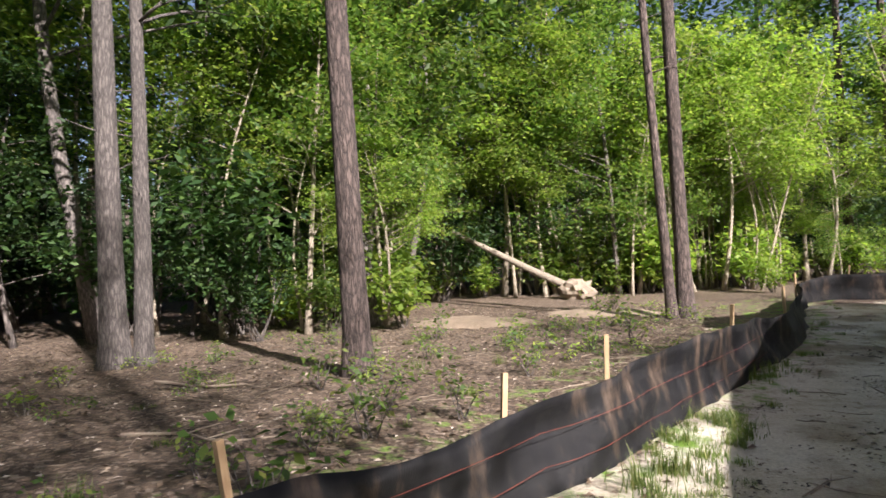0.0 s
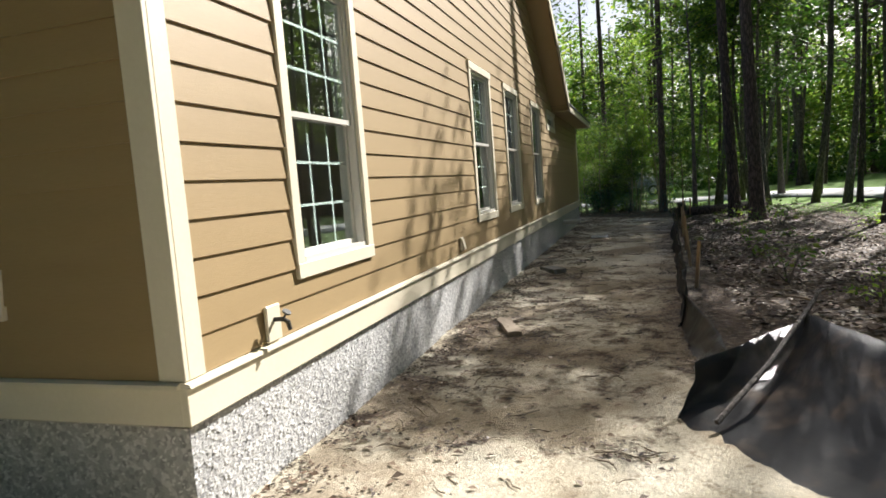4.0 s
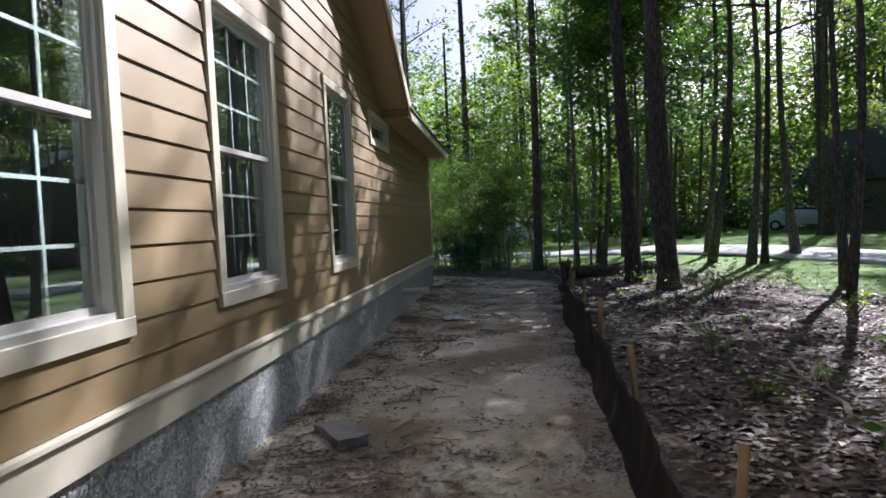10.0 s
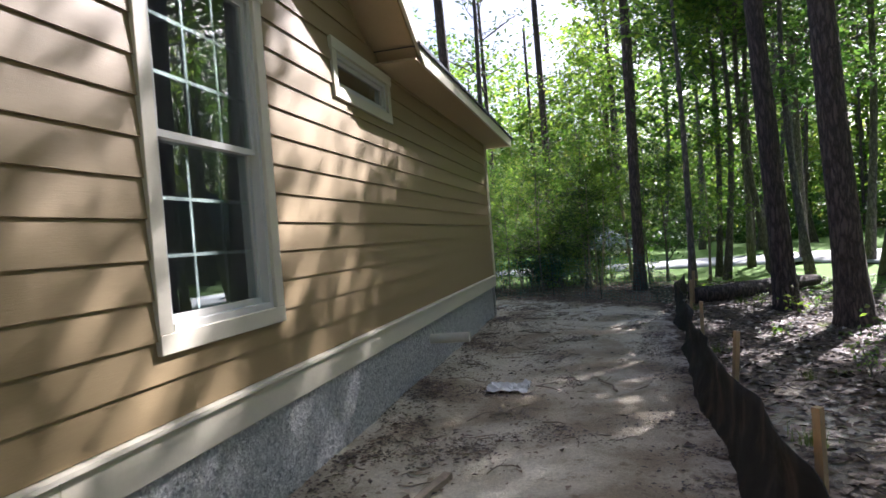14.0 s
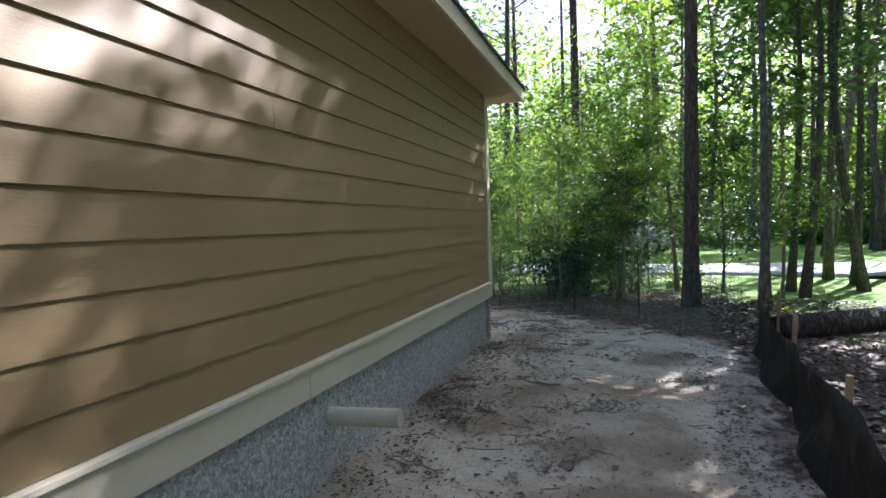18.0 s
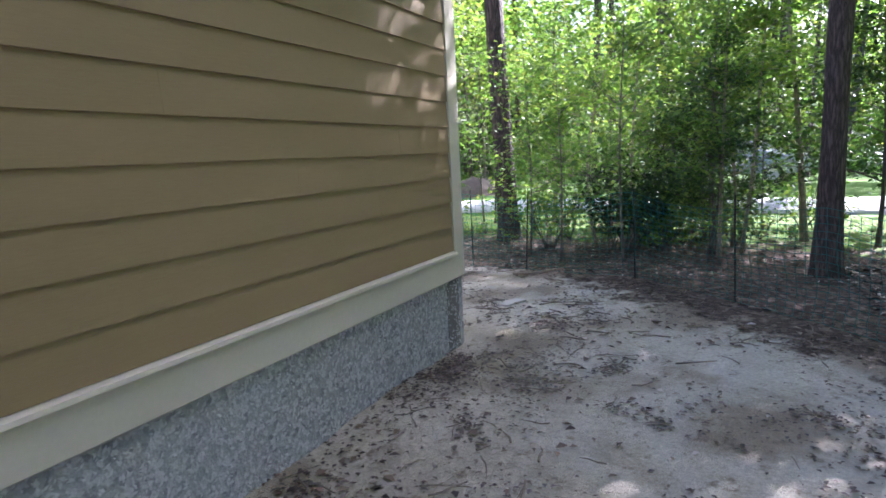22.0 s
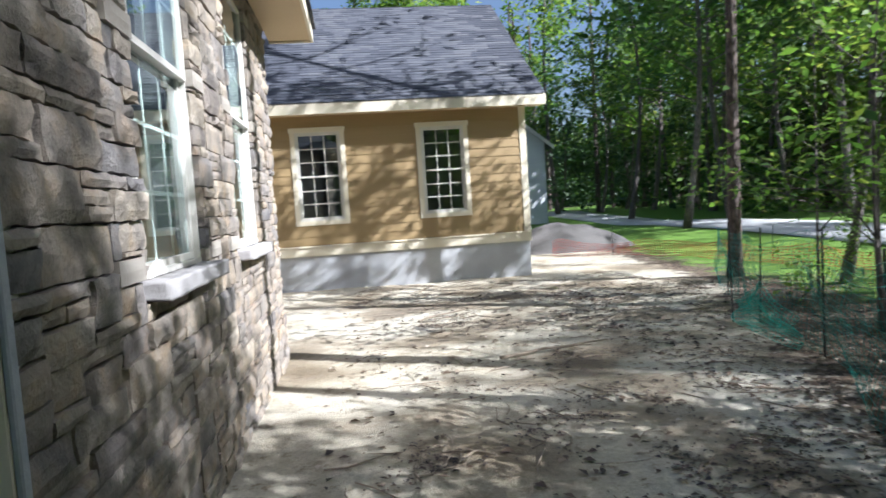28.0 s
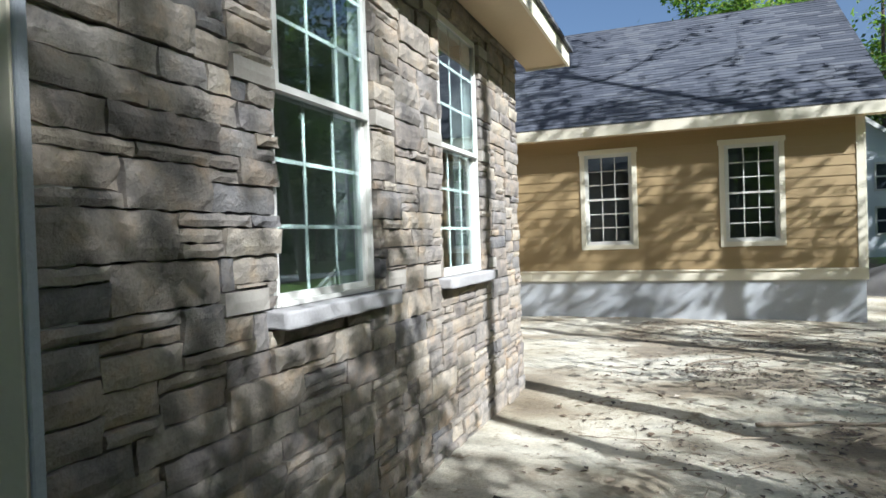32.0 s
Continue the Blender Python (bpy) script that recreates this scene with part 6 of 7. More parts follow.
SIDE_DRIFTS = clumps(31, 95, lambda r: (r.uniform(1, 22), -0.12 - abs(r.gauss(0, 1.0))), 0.24)
WALL_DRIFTS = clumps(32, 90, lambda r: (r.uniform(0, 19.4), -0.05 - abs(r.gauss(0, 0.16))), 0.22)
FRONT_DRIFTS = clumps(33, 120, lambda r: (r.uniform(20, 26), r.uniform(-2.8, 11.4)), 0.30)
BACK_DRIFTS = clumps(34, 40, lambda r: (r.uniform(-4.6, -0.4), r.uniform(-2.5, 15)), 0.3)
FENCE_DRIFTS = clumps(35, 80, lambda r: (r.uniform(3, 19.5), -2.62 + r.uniform(-0.05, 0.35)), 0.25)


def twigs(name, label, n, where, seed, lmax=0.5):
    rng = random.Random(seed)
    nr = np.random.default_rng(seed)
    bm = bmesh.new()
    for _ in range(n):
        x, y = where(nr)
        a, L, r = rng.uniform(0, 6.28), rng.uniform(0.08, lmax), rng.uniform(0.002, 0.007)
        pts = []
        for i in range(4):
            f = i / 3 - 0.5
            px, py = x + math.cos(a) * L * f, y + math.sin(a) * L * f
            pts.append((px, py, gz(px, py) + r + rng.uniform(0, 0.012)))
            a += rng.uniform(-0.35, 0.35)
        tube(bm, pts, [r, r, r * 0.8, r * 0.4], 4)
    tagged(obj(name, bm, DECAY), label, "twigs", kind="stuff")


twigs("twig_scatter", "dry twigs on the side yard sand", 200, lambda r: (r.uniform(-2, 21.5), -0.2 - abs(r.normal(0, 1.0))), 1, 0.32)
twigs("twig_scatter", "dry twigs and roots on the front yard sand", 260, lambda r: (r.uniform(20, 26), r.uniform(-2.5, 11.5)), 2, 0.42)
twigs("twig_scatter", "dead sticks on the woodland floor", 500, lambda r: (r.uniform(-1, 24), -3.0 - abs(r.normal(0, 2.5))), 3, 0.8)
twigs("twig_scatter", "dead sticks along the back woods", 360, lambda r: (r.uniform(-17, -4.6), r.uniform(-3, 16)), 4, 0.9)
twigs("twig_scatter", "twigs on the back yard sand", 120, lambda r: (r.uniform(-4.5, -0.3), r.uniform(-3, 14)), 5, 0.6)

STRAW = mat("pine_straw", lambda m, nt, n, l, b: (l.new(ramp(nt, nt.nodes.new("ShaderNodeNewGeometry").outputs["Random Per Island"], [(0.0, (0.022, 0.014, 0.009)), (0.5, (0.065, 0.038, 0.022)), (0.9, (0.14, 0.085, 0.05)), (1.0, (0.26, 0.20, 0.14))]).outputs[0], b.inputs["Base Color"]), None)[1])
for drift, count, seed, label in ((SIDE_DRIFTS, 11000, 41, "dark drifts of pine straw and bark on the sand"), (WALL_DRIFTS, 8000, 42, "dark debris washed along the foot of the wall"), (FRONT_DRIFTS, 13000, 43, "drifts of pine straw on the front yard sand"), (BACK_DRIFTS, 2500, 44, "dark debris on the back yard sand"), (FENCE_DRIFTS, 6000, 45, "straw and leaves heaped along the fence")):
    scatter_leaves("pine_straw_drift", label, count, drift, seed, (0.006, 0.023), STRAW)
twigs("twig_scatter", "sticks lying in the drifts of the side yard", 420, SIDE_DRIFTS, 6, 0.24)
twigs("twig_scatter", "sticks lying in the drifts of the front yard", 620, FRONT_DRIFTS, 7, 0.3)


def clods():
    nr, rng = np.random.default_rng(8), random.Random(8)
    bm = bmesh.new()
    for _ in range(420):
        if rng.random() < 0.6:
            x, y = rng.uniform(-1, 21), -0.05 - abs(rng.gauss(0, 0.5))
        else:
            x, y = rng.uniform(20, 26), rng.uniform(-2, 11.4)
        r = rng.uniform(0.004, 0.017)
        m = Matrix.Translation((x, y, gz(x, y) + r * 0.3)) @ Matrix.Diagonal((r * rng.uniform(0.8, 1.5), r * rng.uniform(0.8, 1.5), r * rng.uniform(0.5, 0.9), 1))
        bmesh.ops.create_icosphere(bm, subdivisions=1, radius=1, matrix=m)
    for v in bm.verts:
        v.co += Vector((rng.uniform(-1, 1), rng.uniform(-1, 1), rng.uniform(-1, 1))) * 0.004
    tagged(obj("soil_clods", bm, surface("clod", (0.16, 0.12, 0.08), (0.42, 0.36, 0.28), 9, 0.95, 60, 0.6, 0.01)), "small crumbs of soil and pebbles", "soil", kind="stuff")


clods()


def tuft_mesh(seed, n, h, spread):
    nr = np.random.default_rng(seed)
    p = nr.normal(0, spread, (n, 2))
    a = nr.uniform(0, 6.28, n)
    L = nr.uniform(0.5, 1.1, n) * h
    bend = nr.uniform(0.15, 0.6, n) * L
    w = 0.006
    V = np.zeros((n, 6, 3))
    for k, f in enumerate((0, 0.55, 1.0)):
        cx, cy = p[:, 0] + np.cos(a) * bend * f * f, p[:, 1] + np.sin(a) * bend * f * f
        ww = w * (1 - 0.9 * f)
        for s in (0, 1):
            V[:, 2 * k + s, 0] = cx - np.sin(a) * ww * (1 - 2 * s)
            V[:, 2 * k + s, 1] = cy + np.cos(a) * ww * (1 - 2 * s)
            V[:, 2 * k + s, 2] = L * f * (1 - 0.18 * f)
    i = np.arange(n)[:, None] * 6
    F = np.concatenate([i + [0, 1, 3, 2], i + [2, 3, 5, 4]])
    return V.reshape(-1, 3), F


def weeds():
    tufts = []
    for k, (n, h, s) in enumerate(((70, 0.20, 0.08), (45, 0.13, 0.07), (60, 0.28, 0.09))):
        V, F = tuft_mesh(90 + k, n, h, s)
        tufts.append(tagged(mesh_np("grass_tuft", V, F, GRASSM), "tuft of rough green grass", "grass", group="grass tufts"))
    r = random.Random(14)
    for t, (x, y) in zip(tufts, ((-4.55, 2.55), (-4.35, 2.95), (-4.75, 2.1))):
        t.matrix_basis = Matrix.Translation((x, y, gz(x, y) - 0.01))
    def put(n, where):
        for _ in range(n):
            x, y = where()
            copy_thing(r.choice(tufts), Matrix.Translation((x, y, gz(x, y) - 0.01)) @ Matrix.Rotation(r.uniform(0, 6.28), 4, "Z") @ Matrix.Scale(r.uniform(0.4, 0.85), 4))
    put(38, lambda: (-4.85 + r.uniform(0, 0.75), r.uniform(1.2, 4.2)))
    def along():
        i = r.randrange(5, 9)
        t = r.random()
        a, b = WEST_FENCE[i], WEST_FENCE[i + 1]
        return a[0] + (b[0] - a[0]) * t + r.uniform(0.15, 0.7), a[1] + (b[1] - a[1]) * t
    put(26, along)
    put(60, lambda: (r.uniform(-11, -5.6), r.uniform(-2.5, 9)))
    put(26, lambda: (r.uniform(3, 20), r.uniform(-6.5, -3.1)))
    sprigs = [make_bush(71, 0.22, 0.28, 60, 0.07, LEAF_SUNLIT, "small bright green weed sprig", "weed", "weeds"), make_bush(72, 0.3, 0.42, 110, 0.075, LEAF, "leafy green seedling on the ground", "weed", "weeds"), make_bush(73, 0.18, 0.2, 40, 0.06, LEAF, "low green weed in dry litter", "weed", "weeds")]
    for s, (x, y) in zip(sprigs, ((-7.4, 2.4), (-6.6, 3.4), (-8.2, 3.0))):
        s.matrix_basis = Matrix.Translation((x, y, gz(x, y)))
    def sprig(n, where, lo=0.6, hi=1.4):
        for _ in range(n):
            x, y = where()
            place_tree(r.choice(sprigs), x, y, r.uniform(lo, hi), r.uniform(0, 360))
    sprig(75, lambda: (r.uniform(-14, -5.8), r.uniform(-1, 9)))
    sprig(30, lambda: (r.uniform(-9, -4.2), r.uniform(7, 14)))
    sprig(45, lambda: (r.uniform(3, 23), r.uniform(-8.5, -3.2)))
    sprig(45, lambda: (r.uniform(24.6, 28.6), r.uniform(-3.5, 7)), 0.8, 1.6)


weeds()


# ---- small fixtures and scraps ----
def pvc_pipe():
    e = thing("drain_pipe", "white plastic drain pipe sticking out of the foundation", "pipe", m=Matrix.Translation((14.78, 0, 0.385)))
    bm = bmesh.new()
    n, R, r = 20, 0.057, 0.05
    rings = []
    for y, rad in ((0.05, R), (-0.44, R), (-0.44, r), (0.04, r)):
        rings.append([bm.verts.new((rad * math.cos(6.2832 * k / n) + 0.1 * -min(0, y), y, rad * math.sin(6.2832 * k / n))) for k in range(n)])
    for a, b in zip(rings, rings[1:]):
        for k in range(n):
            bm.faces.new((a[k], a[(k + 1) % n], b[(k + 1) % n], b[k]))
    part("pipe", bm, PVC, e, smooth=False)
    bm = bmesh.new()
    bmesh.ops.create_cone(bm, cap_ends=True, segments=20, radius1=0.051, radius2=0.051, depth=0.012, matrix=Matrix.Translation((0.043, -0.43, 0)) @ Matrix.Rotation(radians(90), 4, "X"))
    part("cap", bm, VINYL, e, "white plug in the pipe's end")


pvc_pipe()


def hose_bib():
    e = thing("hose_bib", "brass garden tap on a pale mounting block", "tap", m=Matrix.Translation((0.70, 0, 0.85)))
    bm = bmesh.new()
    box(bm, -0.07, 0.07, -0.045, -0.0225, -0.06, 0.14)
    part("mounting_block", bevel(bm, 0.006), TRIM, e)
    bm = bmesh.new()
    tube(bm, [(0, -0.045, 0.06), (0, -0.10, 0.06), (0, -0.13, 0.045), (0, -0.14, 0.0)], [0.013, 0.013, 0.014, 0.012], 10)
    part("spout", bm, METALD, e)
    bm = bmesh.new()
    tube(bm, [(-0.0, -0.10, 0.06), (0.0, -0.125, 0.095)], [0.006, 0.006], 8)
    bmesh.ops.create_cone(bm, cap_ends=True, segments=12, radius1=0.026, radius2=0.026, depth=0.01, matrix=Matrix.Translation((0, -0.127, 0.1)) @ Matrix.Rotation(radians(35), 4, "X"))
    part("handle", bm, METALD, e)
    o = thing("outlet_cover", "small weatherproof outlet cover on the siding", "outlet", m=Matrix.Translation((4.66, 0, 0.9)))
    bm = bmesh.new()
    box(bm, -0.05, 0.05, -0.04, -0.02, -0.075, 0.075)
    part("plate", bevel(bm, 0.004), TRIM, o)
    bm = bmesh.new()
    hexa(bm, [(-0.04, -0.075, -0.06), (0.04, -0.075, -0.06), (0.04, -0.04, -0.06), (-0.04, -0.04, -0.06), (-0.04, -0.05, 0.06), (0.04, -0.05, 0.06), (0.04, -0.04, 0.06), (-0.04, -0.04, 0.06)])
    part("lid", bm, TRIM, o)


hose_bib()


def scraps():
    def slabthing(name, label, cat, x, y, sx, sy, sz, rz, material, rough=0.01, lift=0.0):
        e = thing(name, label, cat, m=Matrix.Translation((x, y, gz(x, y) + lift)) @ Matrix.Rotation(radians(rz), 4, "Z"))
        bm = bmesh.new()
        box(bm, -sx / 2, sx / 2, -sy / 2, sy / 2, -0.01, sz)
        bmesh.ops.subdivide_edges(bm, edges=bm.edges[:], cuts=3, use_grid_fill=True)
        for v in bm.verts:
            v.co += Vector((noise.noise(v.co * 9 + Vector((x, 0, 0))), noise.noise(v.co * 9 + Vector((0, y, 5))), noise.noise(v.co * 9 + Vector((3, 0, x))))) * rough
        part("slab", bm, material, e)
        return e
    slabthing("flat_stone", "flat dark slab of stone lying on the sand", "stone", 8.35, -0.55, 0.46, 0.24, 0.07, 38, MORTAR, 0.03)
    slabthing("wood_offcut", "dark weathered wooden offcut on the ground", "wood", 4.3, -0.58, 0.75, 0.14, 0.05, 22, DECAY, 0.02)
    slabthing("wood_offcut", "thin grey scrap of wood on the ground", "wood", 11.5, -0.85, 0.42, 0.06, 0.03, -12, DECAY, 0.012)
    slabthing("wood_offcut", "small flat board on the yard's edge", "wood", 20.9, 0.1, 0.3, 0.12, 0.02, -18, surface("board_grey", (0.4, 0.37, 0.32), (0.6, 0.57, 0.5), 5, 0.8, 40), 0.008)
    e = thing("plastic_scrap", "crumpled clear plastic scrap on the sand", "litter", m=Matrix.Translation((13.9, -0.98, gz(13.9, -0.98))))
    bm = bmesh.new()
    bmesh.ops.create_grid(bm, x_segments=12, y_segments=10, size=0.2)
    for v in bm.verts:
        v.co.z = 0.035 + 0.06 * noise.noise(v.co * 9) + 0.03 * noise.noise(v.co * 25)
        v.co.z = max(v.co.z, 0.002)
    f = part("film", bm, surface("clear_film", (0.6, 0.6, 0.6), (0.8, 0.8, 0.8), 8, 0.2, 40, 0.3, 0.01), e)
    f.modifiers.new("thick", "SOLIDIFY").thickness = 0.002
    rng = random.Random(6)
    for x, y, L, rz, r in ((13.9, -1.9, 0.6, 20, 0.012), (17.2, -0.9, 0.5, 70, 0.01), (20.4, 1.2, 0.9, -30, 0.014), (22.0, 4.4, 1.2, 15, 0.018), (21.3, 7.2, 1.0, 40, 0.015), (-2.0, 1.0, 0.9, 55, 0.013), (5.9, -3.6, 1.3, 12, 0.016), (9.5, -4.4, 2.0, -8, 0.03), (-8.8, 2.2, 1.6, 12, 0.02), (-10.8, 4.3, 1.9, 8, 0.025), (22.6, 0.2, 1.0, -40, 0.02)):
        e = thing("fallen_branch", "bare fallen branch lying on the ground", "branch", group="fallen branches", m=Matrix.Translation((x, y, gz(x, y) + r * 0.6)) @ Matrix.Rotation(radians(rz), 4, "Z"))
        bm = bmesh.new()
        pts = [(L * (i / 5 - 0.5), 0.06 * L * rng.uniform(-1, 1), 0.02 * rng.uniform(0, 1)) for i in range(6)]
        tube(bm, pts, [r * (1 - 0.12 * i) for i in range(6)], 6)
        for i in (2, 3):
            p = Vector(pts[i])
            tube(bm, [p, p + Vector((0.12 * L, rng.choice((-1, 1)) * 0.16 * L, 0.03))], [r * 0.5, r * 0.25], 4)
        part("wood", bm, DECAY, e)


scraps()


def root_ball_and_log():
    e = thing("fallen_log", "pale fallen log propped on its torn root ball", "log", m=Matrix.Translation((-8.9, 17.5, gz(-8.9, 17.5))))
    bm = bmesh.new()
    tube(bm, [(0.1, 0, 0.3), (-1.1, -0.5, 0.95), (-2.2, -1.0, 1.6), (-3.3, -1.5, 2.25)], [0.13, 0.11, 0.09, 0.07], 10)
    part("trunk", bm, BARK_PALE, e, smooth=True)
    bm = bmesh.new()
    bmesh.ops.create_icosphere(bm, subdivisions=3, radius=0.55)
    for v in bm.verts:
        v.co *= 1 + 0.35 * noise.noise(v.co * 5) + 0.2 * noise.noise(v.co * 13)
        v.co.z = v.co.z * 0.75 + 0.18
        v.co.x += 0.2
    part("root_ball", bm, DECAY, e)


root_ball_and_log()


def dark_log():
    e = thing("fallen_log", "dark decaying log lying beyond the side fence", "log", m=Matrix.Translation((20.7, -4.75, gz(20.7, -4.75))) @ Matrix.Rotation(radians(-38), 4, "Z"))
    bm = bmesh.new()
    rng = random.Random(3)
    tube(bm, [(-1.4, 0.5, 0.14), (-0.4, 0.1, 0.13), (0.8, -0.2, 0.15), (1.8, -0.3, 0.12)], [0.17, 0.16, 0.15, 0.1], 10, 0.1, rng)
    part("trunk", bm, BARK_PINE, e, smooth=True)


dark_log()


# ---- plastic netting ----
def netting(name, label, line, h, col, posts, seed, mesh_u=0.10, mesh_z=0.075, sag=0.10, post_h=1.02, r=0.0035):
    m = surface(name + "_strand", col, tuple(min(1, c * 1.6) for c in col), 6, 0.45, 30, 0.05, 0.002)
    e = thing(name, label, "fence", m=Matrix.Translation((*line[0], 0)))
    off = Vector((*line[0], 0))
    pts = smooth_line(line, mesh_u)
    rows = int(h / mesh_z)
    V, F = [], []
    def P(i, k):
        p = pts[i]
        t = (pts[min(i + 1, len(pts) - 1)] - pts[max(i - 1, 0)]).normalized()
        n = Vector((-t.y, t.x, 0))
        f = k / rows
        top = h - sag * abs(math.sin(i * mesh_u * 1.4 + seed)) - 0.08 * noise.noise((i * mesh_u * 0.7, 0, seed))
        q = p + n * (0.10 * noise.noise((i * mesh_u * 0.8, f * 2, seed)) + 0.02 * noise.noise((i * mesh_u * 4, f * 6, seed))) - off
        return Vector((q.x, q.y, gz(p.x, p.y) + 0.01 + f * top))
    grid = [[P(i, k) for k in range(rows + 1)] for i in range(len(pts))]
    def strand(a, b):
        d = (b - a).normalized()
        s = d.cross(Vector((0.2, 0.3, 1))).normalized() * r
        u = d.cross(s).normalized() * r
        base = len(V)
        for q in (a, b):
            V.extend([tuple(q + s), tuple(q - s * 0.5 + u * 0.87), tuple(q - s * 0.5 - u * 0.87)])
        for k in range(3):
            F.append((base + k, base + (k + 1) % 3, base + 3 + (k + 1) % 3, base + 3 + k))
    for i in range(len(pts)):
        for k in range(rows + 1):
            if i + 1 < len(pts):
                strand(grid[i][k], grid[i + 1][k])
            if k < rows:
                strand(grid[i][k], grid[i][k + 1])
    net = mesh_np("net", np.array(V), np.array(F), m, e)
    tagged(net, "thin plastic mesh", kind="stuff")
    for x, y in posts:
        bm = bmesh.new()
        z = gz(x, y)
        box(bm, -0.008, 0.008, -0.002, 0.002, -0.2, post_h)
        box(bm, -0.002, 0.002, 0.0025, 0.011, -0.2, post_h)
        bm.transform(Matrix.Translation(Vector((x, y, z)) - off) @ Matrix.Rotation(0.05 * math.sin(x * 7), 4, "X"))
        part("post", bm, METALD, e, "dark steel fence post")
    return e


netting("netting_fence", "sagging green plastic netting on steel posts", GREEN_FENCE, 0.95, (0.01, 0.16, 0.13), GREEN_FENCE[1:-1] + [(22.9, 1.35)], 5, 0.085, 0.06, r=0.0022)
netting("netting_fence", "rolled loose end of teal plastic netting", [(24.15, 4.85), (24.05, 4.5), (23.95, 4.2), (23.85, 3.8), (23.8, 3.4)], 0.5, (0.02, 0.32, 0.25), [(24.15, 4.9)], 2, 0.05, 0.05, 0.3, 1.0, 0.0028)
netting("barrier_fence", "low sagging orange plastic barrier fence", [(25.6, 15.8), (28.2, 13.6), (29.0, 9.5), (29.2, 5.2)], 0.45, (0.35, 0.045, 0.02), [(26.9, 14.7), (28.9, 11.0), (29.2, 7.0)], 9, 0.12, 0.07, 0.15, 0.8, 0.006)


def fence_cords():
    cord = surface("red_cord", (0.13, 0.03, 0.02), (0.2, 0.05, 0.03), 9, 0.6)
    for ob in [o for o in scene.objects if o.name.startswith("silt_fence") and o.type == "EMPTY"][:1]:
        pts = smooth_line(WEST_FENCE)
        for h, s in ((0.2, 1.0), (0.42, 2.0)):
            bm = bmesh.new()
            line = []
            for i, p in enumerate(pts[14:90:3]):
                t = (pts[min(14 + i * 3 + 1, len(pts) - 1)] - p).normalized()
                n = Vector((t.y, -t.x, 0))
                q = p + n * (0.145 - 0.12 * h)
                line.append((q.x - WEST_FENCE[0][0], q.y - WEST_FENCE[0][1], gz(p.x, p.y) + h + 0.03 * noise.noise((i * 0.6, s, 2))))
            tube(bm, line, [0.002] * len(line), 4)
            part("cord", bm, cord, ob, "thin red binding cord")


fence_cords()


# ---- beyond the plot ----
def mound(name, label, x, y, rx, ry, h, material, seed):
    bm = bmesh.new()
    bmesh.ops.create_grid(bm, x_segments=26, y_segments=26, size=1)
    for v in bm.verts:
        u, w = v.co.x, v.co.y
        d = max(0.0, 1 - math.hypot(u, w))
        v.co = Vector((u * rx, w * ry, h * (d * (2 - d)) * (1 + 0.25 * noise.noise((u * 3, w * 3, seed))) - 0.05))
    ob = tagged(obj(name, bm, material, smooth=True), label, "mound")
    ob.location = (x, y, gz(x, y))


mound("soil_mound", "low grey heap of soil and gravel", 26.6, 17.8, 2.3, 1.4, 0.85, surface("grey_soil", (0.075, 0.07, 0.065), (0.15, 0.14, 0.13), 2, 0.95, 30, 0.6, 0.02), 1)
mound("soil_mound", "dark flat heap of mulch by the drive", 39.0, 8.0, 2.4, 1.2, 0.7, surface("mulch", (0.06, 0.045, 0.035), (0.14, 0.11, 0.085), 3, 0.95, 30, 0.6, 0.02), 4)
mound("soil_mound", "low mound of sandy earth at the wood's edge", -9.6, 11.4, 1.9, 1.0, 0.2, surface("earth", (0.12, 0.088, 0.058), (0.34, 0.265, 0.185), 3, 0.95, 30, 0.6, 0.02), 7)
mound("soil_mound", "low bank of sandy earth near the fallen log", -7.2, 13.4, 1.8, 1.1, 0.18, surface("earth_pale", (0.14, 0.104, 0.068), (0.38, 0.30, 0.21), 3, 0.95, 30, 0.6, 0.02), 9)


def simple_window(f, e, u0, u1, z0, z1, dark):
    bm = bmesh.new()
    for b in ((u0, u0 + 0.1, 0.0, 0.06, z0, z1), (u1 - 0.1, u1, 0.0, 0.06, z0, z1), (u0 + 0.1, u1 - 0.1, 0.0, 0.06, z1 - 0.1, z1), (u0 + 0.1, u1 - 0.1, 0.0, 0.06, z0, z0 + 0.1), (u0 + 0.1, u1 - 0.1, 0.0, 0.05, (z0 + z1) / 2 - 0.04, (z0 + z1) / 2 + 0.04)):
        f.box(bm, *b)
    w = part("window", bm, VINYL, e)
    bm = bmesh.new()
    f.box(bm, u0 + 0.1, u1 - 0.1, 0.004, 0.02, z0 + 0.1, z1 - 0.1)
    part("pane", bm, dark, w)


DARKGLASS = surface("dark_pane", (0.02, 0.025, 0.03), (0.05, 0.06, 0.07), 2, 0.08, 20, 0.02, 0.001)


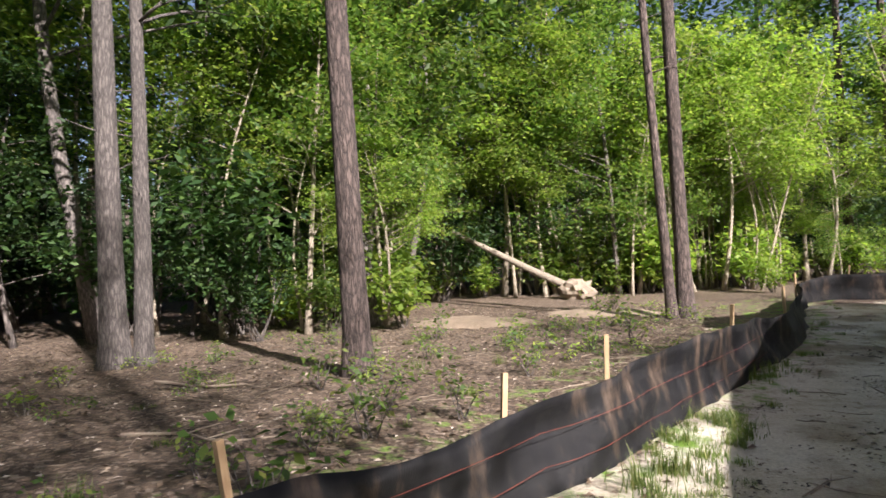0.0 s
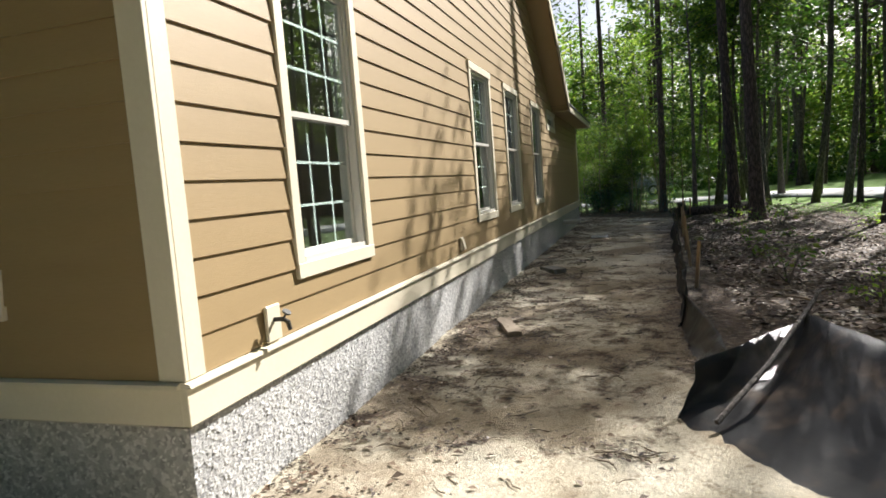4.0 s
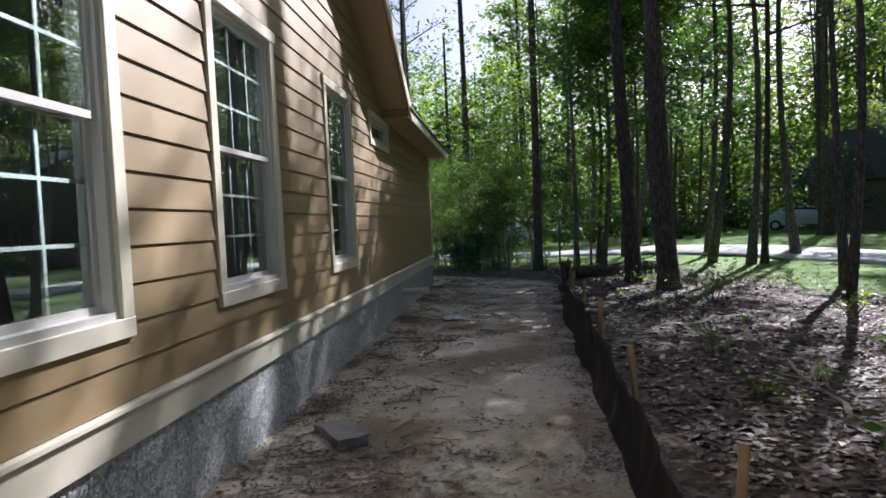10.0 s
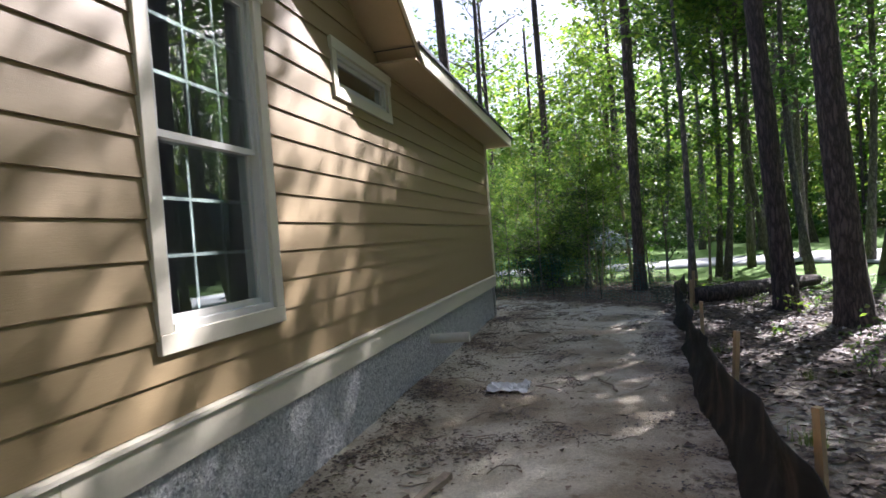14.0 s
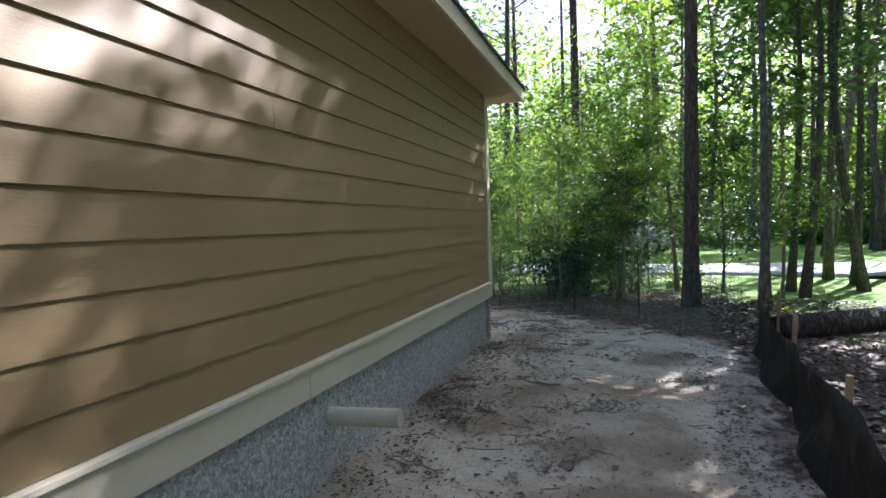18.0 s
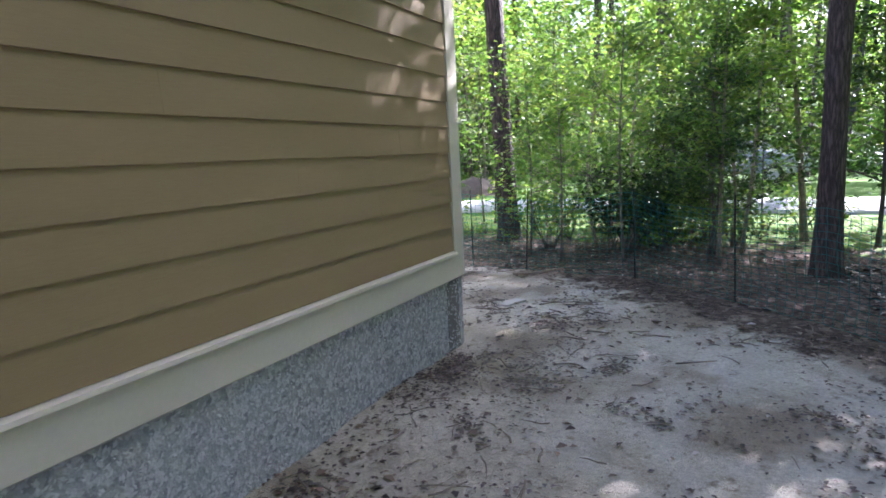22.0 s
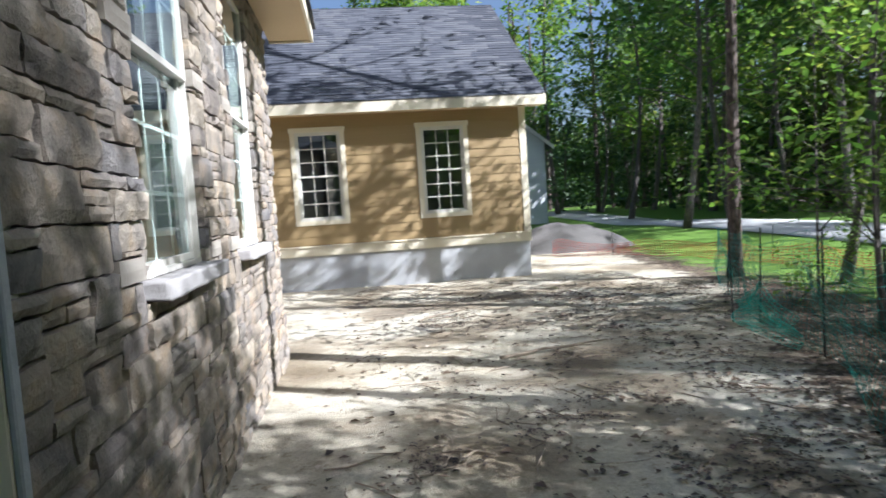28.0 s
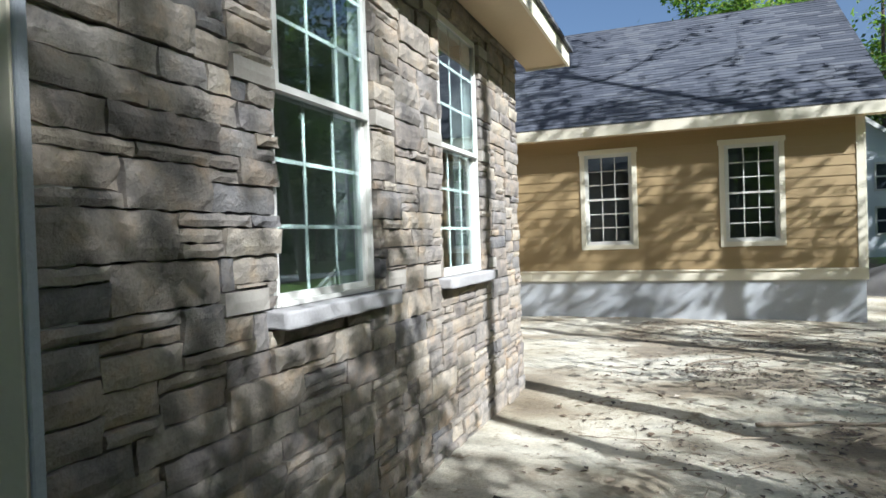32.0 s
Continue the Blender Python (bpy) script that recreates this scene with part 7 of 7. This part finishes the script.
def white_house():
    e = thing("white_house", "white two-storey house behind the wing", "house")
    x0, x1, y0, y1, h = 19.0, 32.4, 38.2, 48.0, 5.0
    bm = bmesh.new()
    box(bm, x0, x1, y0, y1, -0.5, h)
    v = [bm.verts.new(p) for p in ((x1 - 9, y0, h), (x1, y0, h), (x1 - 4.5, y0, h + 3.4), (x1 - 9, y1, h), (x1, y1, h), (x1 - 4.5, y1, h + 3.4))]
    for f in ((0, 1, 2), (5, 4, 3), (1, 4, 5, 2), (2, 5, 3, 0)):
        bm.faces.new([v[i] for i in f])
    part("wall", bm, WHITEWALL, e)
    for s in (-1, 1):
        bm = bmesh.new()
        xa, xb = x1 - 4.5, x1 - 4.5 + s * 5.0
        pts = [(xb, y0 - 0.4, h - 0.35), (xa, y0 - 0.4, h + 3.55), (xa, y1 + 0.4, h + 3.55), (xb, y1 + 0.4, h - 0.35)]
        slab(bm, pts if s < 0 else pts[::-1], 0.15)
        part("roof", bm, DARKROOF, e)
        bm = bmesh.new()
        hexa(bm, [(xb, y0 - 0.45, h - 0.62), (xa, y0 - 0.45, h + 3.28), (xa, y0 - 0.4, h + 3.28), (xb, y0 - 0.4, h - 0.62), (xb, y0 - 0.45, h - 0.36), (xa, y0 - 0.45, h + 3.54), (xa, y0 - 0.4, h + 3.54), (xb, y0 - 0.4, h - 0.36)])
        part("barge_board", bm, VINYL, e)
    f = Face((x0, y0, 0), (1, 0, 0), (0, -1, 0))
    for u0, z0 in ((11.2, 0.9), (11.2, 3.2), (8.2, 0.9), (8.2, 3.2), (4.5, 0.9)):
        simple_window(f, e, u0, u0 + 1.0, z0, z0 + 1.5, DARKGLASS)


white_house()


def dark_house():
    e = thing("neighbour_house", "dark house with a gambrel roof and porch among trees", "house")
    F_ = Face((37.2, -24.4, 0), (0.42, -0.907, 0), (-0.907, -0.42, 0))
    f = lambda u, w, z: F_.p(u, w, z)
    bm = bmesh.new()
    F_.box(bm, 0, 12, -9, 0, -0.5, 3.0)
    part("wall", bm, BRICKDK, e)
    prof = [(0.9, 2.9), (0.25, 5.2), (-3.6, 7.2), (-7.5, 5.2), (-9.9, 2.9)]
    bm = bmesh.new()
    a = [bm.verts.new(f(-0.3, w, z)) for w, z in prof]
    b = [bm.verts.new(f(12.3, w, z)) for w, z in prof]
    for i in range(4):
        bm.faces.new((a[i], b[i], b[i + 1], a[i + 1]))
    bm.faces.new(a)
    bm.faces.new(b[::-1])
    bm.faces.new((a[0], a[4], b[4], b[0]))
    part("roof", bm, DARKROOF, e)
    bm = bmesh.new()
    slab(bm, [f(-0.2, 2.6, 2.75), f(12.2, 2.6, 2.75), f(12.2, 0.0, 3.1), f(-0.2, 0.0, 3.1)], 0.18)
    part("porch_roof", bm, DARKROOF, e)
    bm = bmesh.new()
    F_.box(bm, -0.2, 12.2, 2.5, 2.62, 2.4, 2.58)
    part("porch_beam", bm, VINYL, e)
    for u in (0.1, 3.0, 6.0, 9.0, 11.9):
        bm = bmesh.new()
        F_.box(bm, u - 0.09, u + 0.09, 2.46, 2.62, 0.0, 2.4)
        part("porch_post", bm, VINYL, e)
    bm = bmesh.new()
    F_.box(bm, -0.2, 12.2, 0.0, 2.7, -0.3, 0.3)
    part("porch_floor", bm, CONC, e)
    for u0 in (1.2, 4.2, 8.4):
        simple_window(F_, e, u0, u0 + 1.1, 0.9, 2.4, DARKGLASS)


dark_house()


def car(x, y, rz, col, label):
    e = thing("car", label, "car", group="parked cars", m=Matrix.Translation((x, y, gz(x, y))) @ Matrix.Rotation(radians(rz), 4, "Z"))
    paint = surface("car_paint", col, tuple(min(1, c * 1.15) for c in col), 2, 0.25, 30, 0.02, 0.001)
    prof = [(-2.2, 0.35), (-2.25, 0.75), (-1.9, 0.95), (-1.3, 1.0), (-0.7, 1.45), (0.8, 1.5), (1.6, 1.02), (2.15, 0.9), (2.25, 0.55), (2.2, 0.32)]
    bm = bmesh.new()
    L, R = [], []
    for px, pz in prof:
        w = 0.86 if pz < 1.1 else 0.68
        L.append(bm.verts.new((px, -w, pz)))
        R.append(bm.verts.new((px, w, pz)))
    n = len(prof)
    for i in range(n):
        j = (i + 1) % n
        bm.faces.new((L[i], R[i], R[j], L[j]))
    bm.faces.new(L)
    bm.faces.new(R[::-1])
    bmesh.ops.recalc_face_normals(bm, faces=bm.faces[:])
    part("body", bevel(bm, 0.05, 2), paint, e, smooth=True)
    for s in (-1, 1):
        bm = bmesh.new()
        pts = [(-1.15, s * 0.80, 1.03), (1.4, s * 0.80, 1.05), (0.75, s * 0.70, 1.42), (-0.65, s * 0.70, 1.38)]
        v = [bm.verts.new(p) for p in pts] + [bm.verts.new((p[0], p[1] + s * 0.03, p[2])) for p in pts]
        for q in ((0, 1, 2, 3), (7, 6, 5, 4), (0, 4, 5, 1), (1, 5, 6, 2), (2, 6, 7, 3), (3, 7, 4, 0)):
            bm.faces.new([v[i] for i in q])
        part("side_window", bm, DARKGLASS, e)
        for wx in (-1.4, 1.4):
            bm = bmesh.new()
            bmesh.ops.create_cone(bm, cap_ends=True, segments=20, radius1=0.33, radius2=0.33, depth=0.2, matrix=Matrix.Translation((wx, s * 0.8, 0.33)) @ Matrix.Rotation(radians(90), 4, "X"))
            w = part("wheel", bm, METALD, e)
            bm = bmesh.new()
            bmesh.ops.create_cone(bm, cap_ends=True, segments=16, radius1=0.19, radius2=0.17, depth=0.22, matrix=Matrix.Translation((wx, s * 0.81, 0.33)) @ Matrix.Rotation(radians(90), 4, "X"))
            part("rim", bm, VINYL, w)


car(46.0, -20.5, 60, (0.45, 0.52, 0.58), "pale blue car parked by the neighbour's house")
car(40.5, -1.6, 75, (0.34, 0.37, 0.42), "silver car parked beyond the thicket")


def indoor_lamps():
    e = thing("ceiling_lamp", "lit two-globe lamp hanging inside", "lamp", m=Matrix.Translation((1.6, 4.15, 3.24)))
    bm = bmesh.new()
    tube(bm, [(0, 0, 0.005), (0, 0, -0.5)], [0.01, 0.01], 6)
    tube(bm, [(0, -0.14, -0.5), (0, 0.14, -0.5)], [0.012, 0.012], 6)
    part("stem", bm, METALD, e)
    for y in (-0.13, 0.13):
        bm = bmesh.new()
        bmesh.ops.create_uvsphere(bm, u_segments=14, v_segments=10, radius=0.06, matrix=Matrix.Translation((0, y, -0.57)))
        part("globe", bm, BULB, e, smooth=True)
    for x, y in ((1.5, 1.6), (2.8, 2.2)):
        e = thing("recessed_light", "small lit recessed ceiling light", "lamp", group="recessed lights", m=Matrix.Translation((x, y, 3.246)))
        bm = bmesh.new()
        bmesh.ops.create_cone(bm, cap_ends=True, segments=16, radius1=0.07, radius2=0.08, depth=0.02)
        part("lens", bm, BULB, e)


indoor_lamps()


# thin leaning tree beside the end of the side fence
def leaning_tree():
    t = make_broadleaf(81, 9.0, 0.085, 0.5, 900, 0.16, LEAF_SUNLIT, BARK_GREY, "thin crooked leaning tree by the fence end", "leaning_tree", 8, group="leaning trees")
    t.matrix_basis = Matrix.Translation((22.6, -3.85, -0.05)) @ Matrix.Rotation(radians(2), 4, "Y")


leaning_tree()
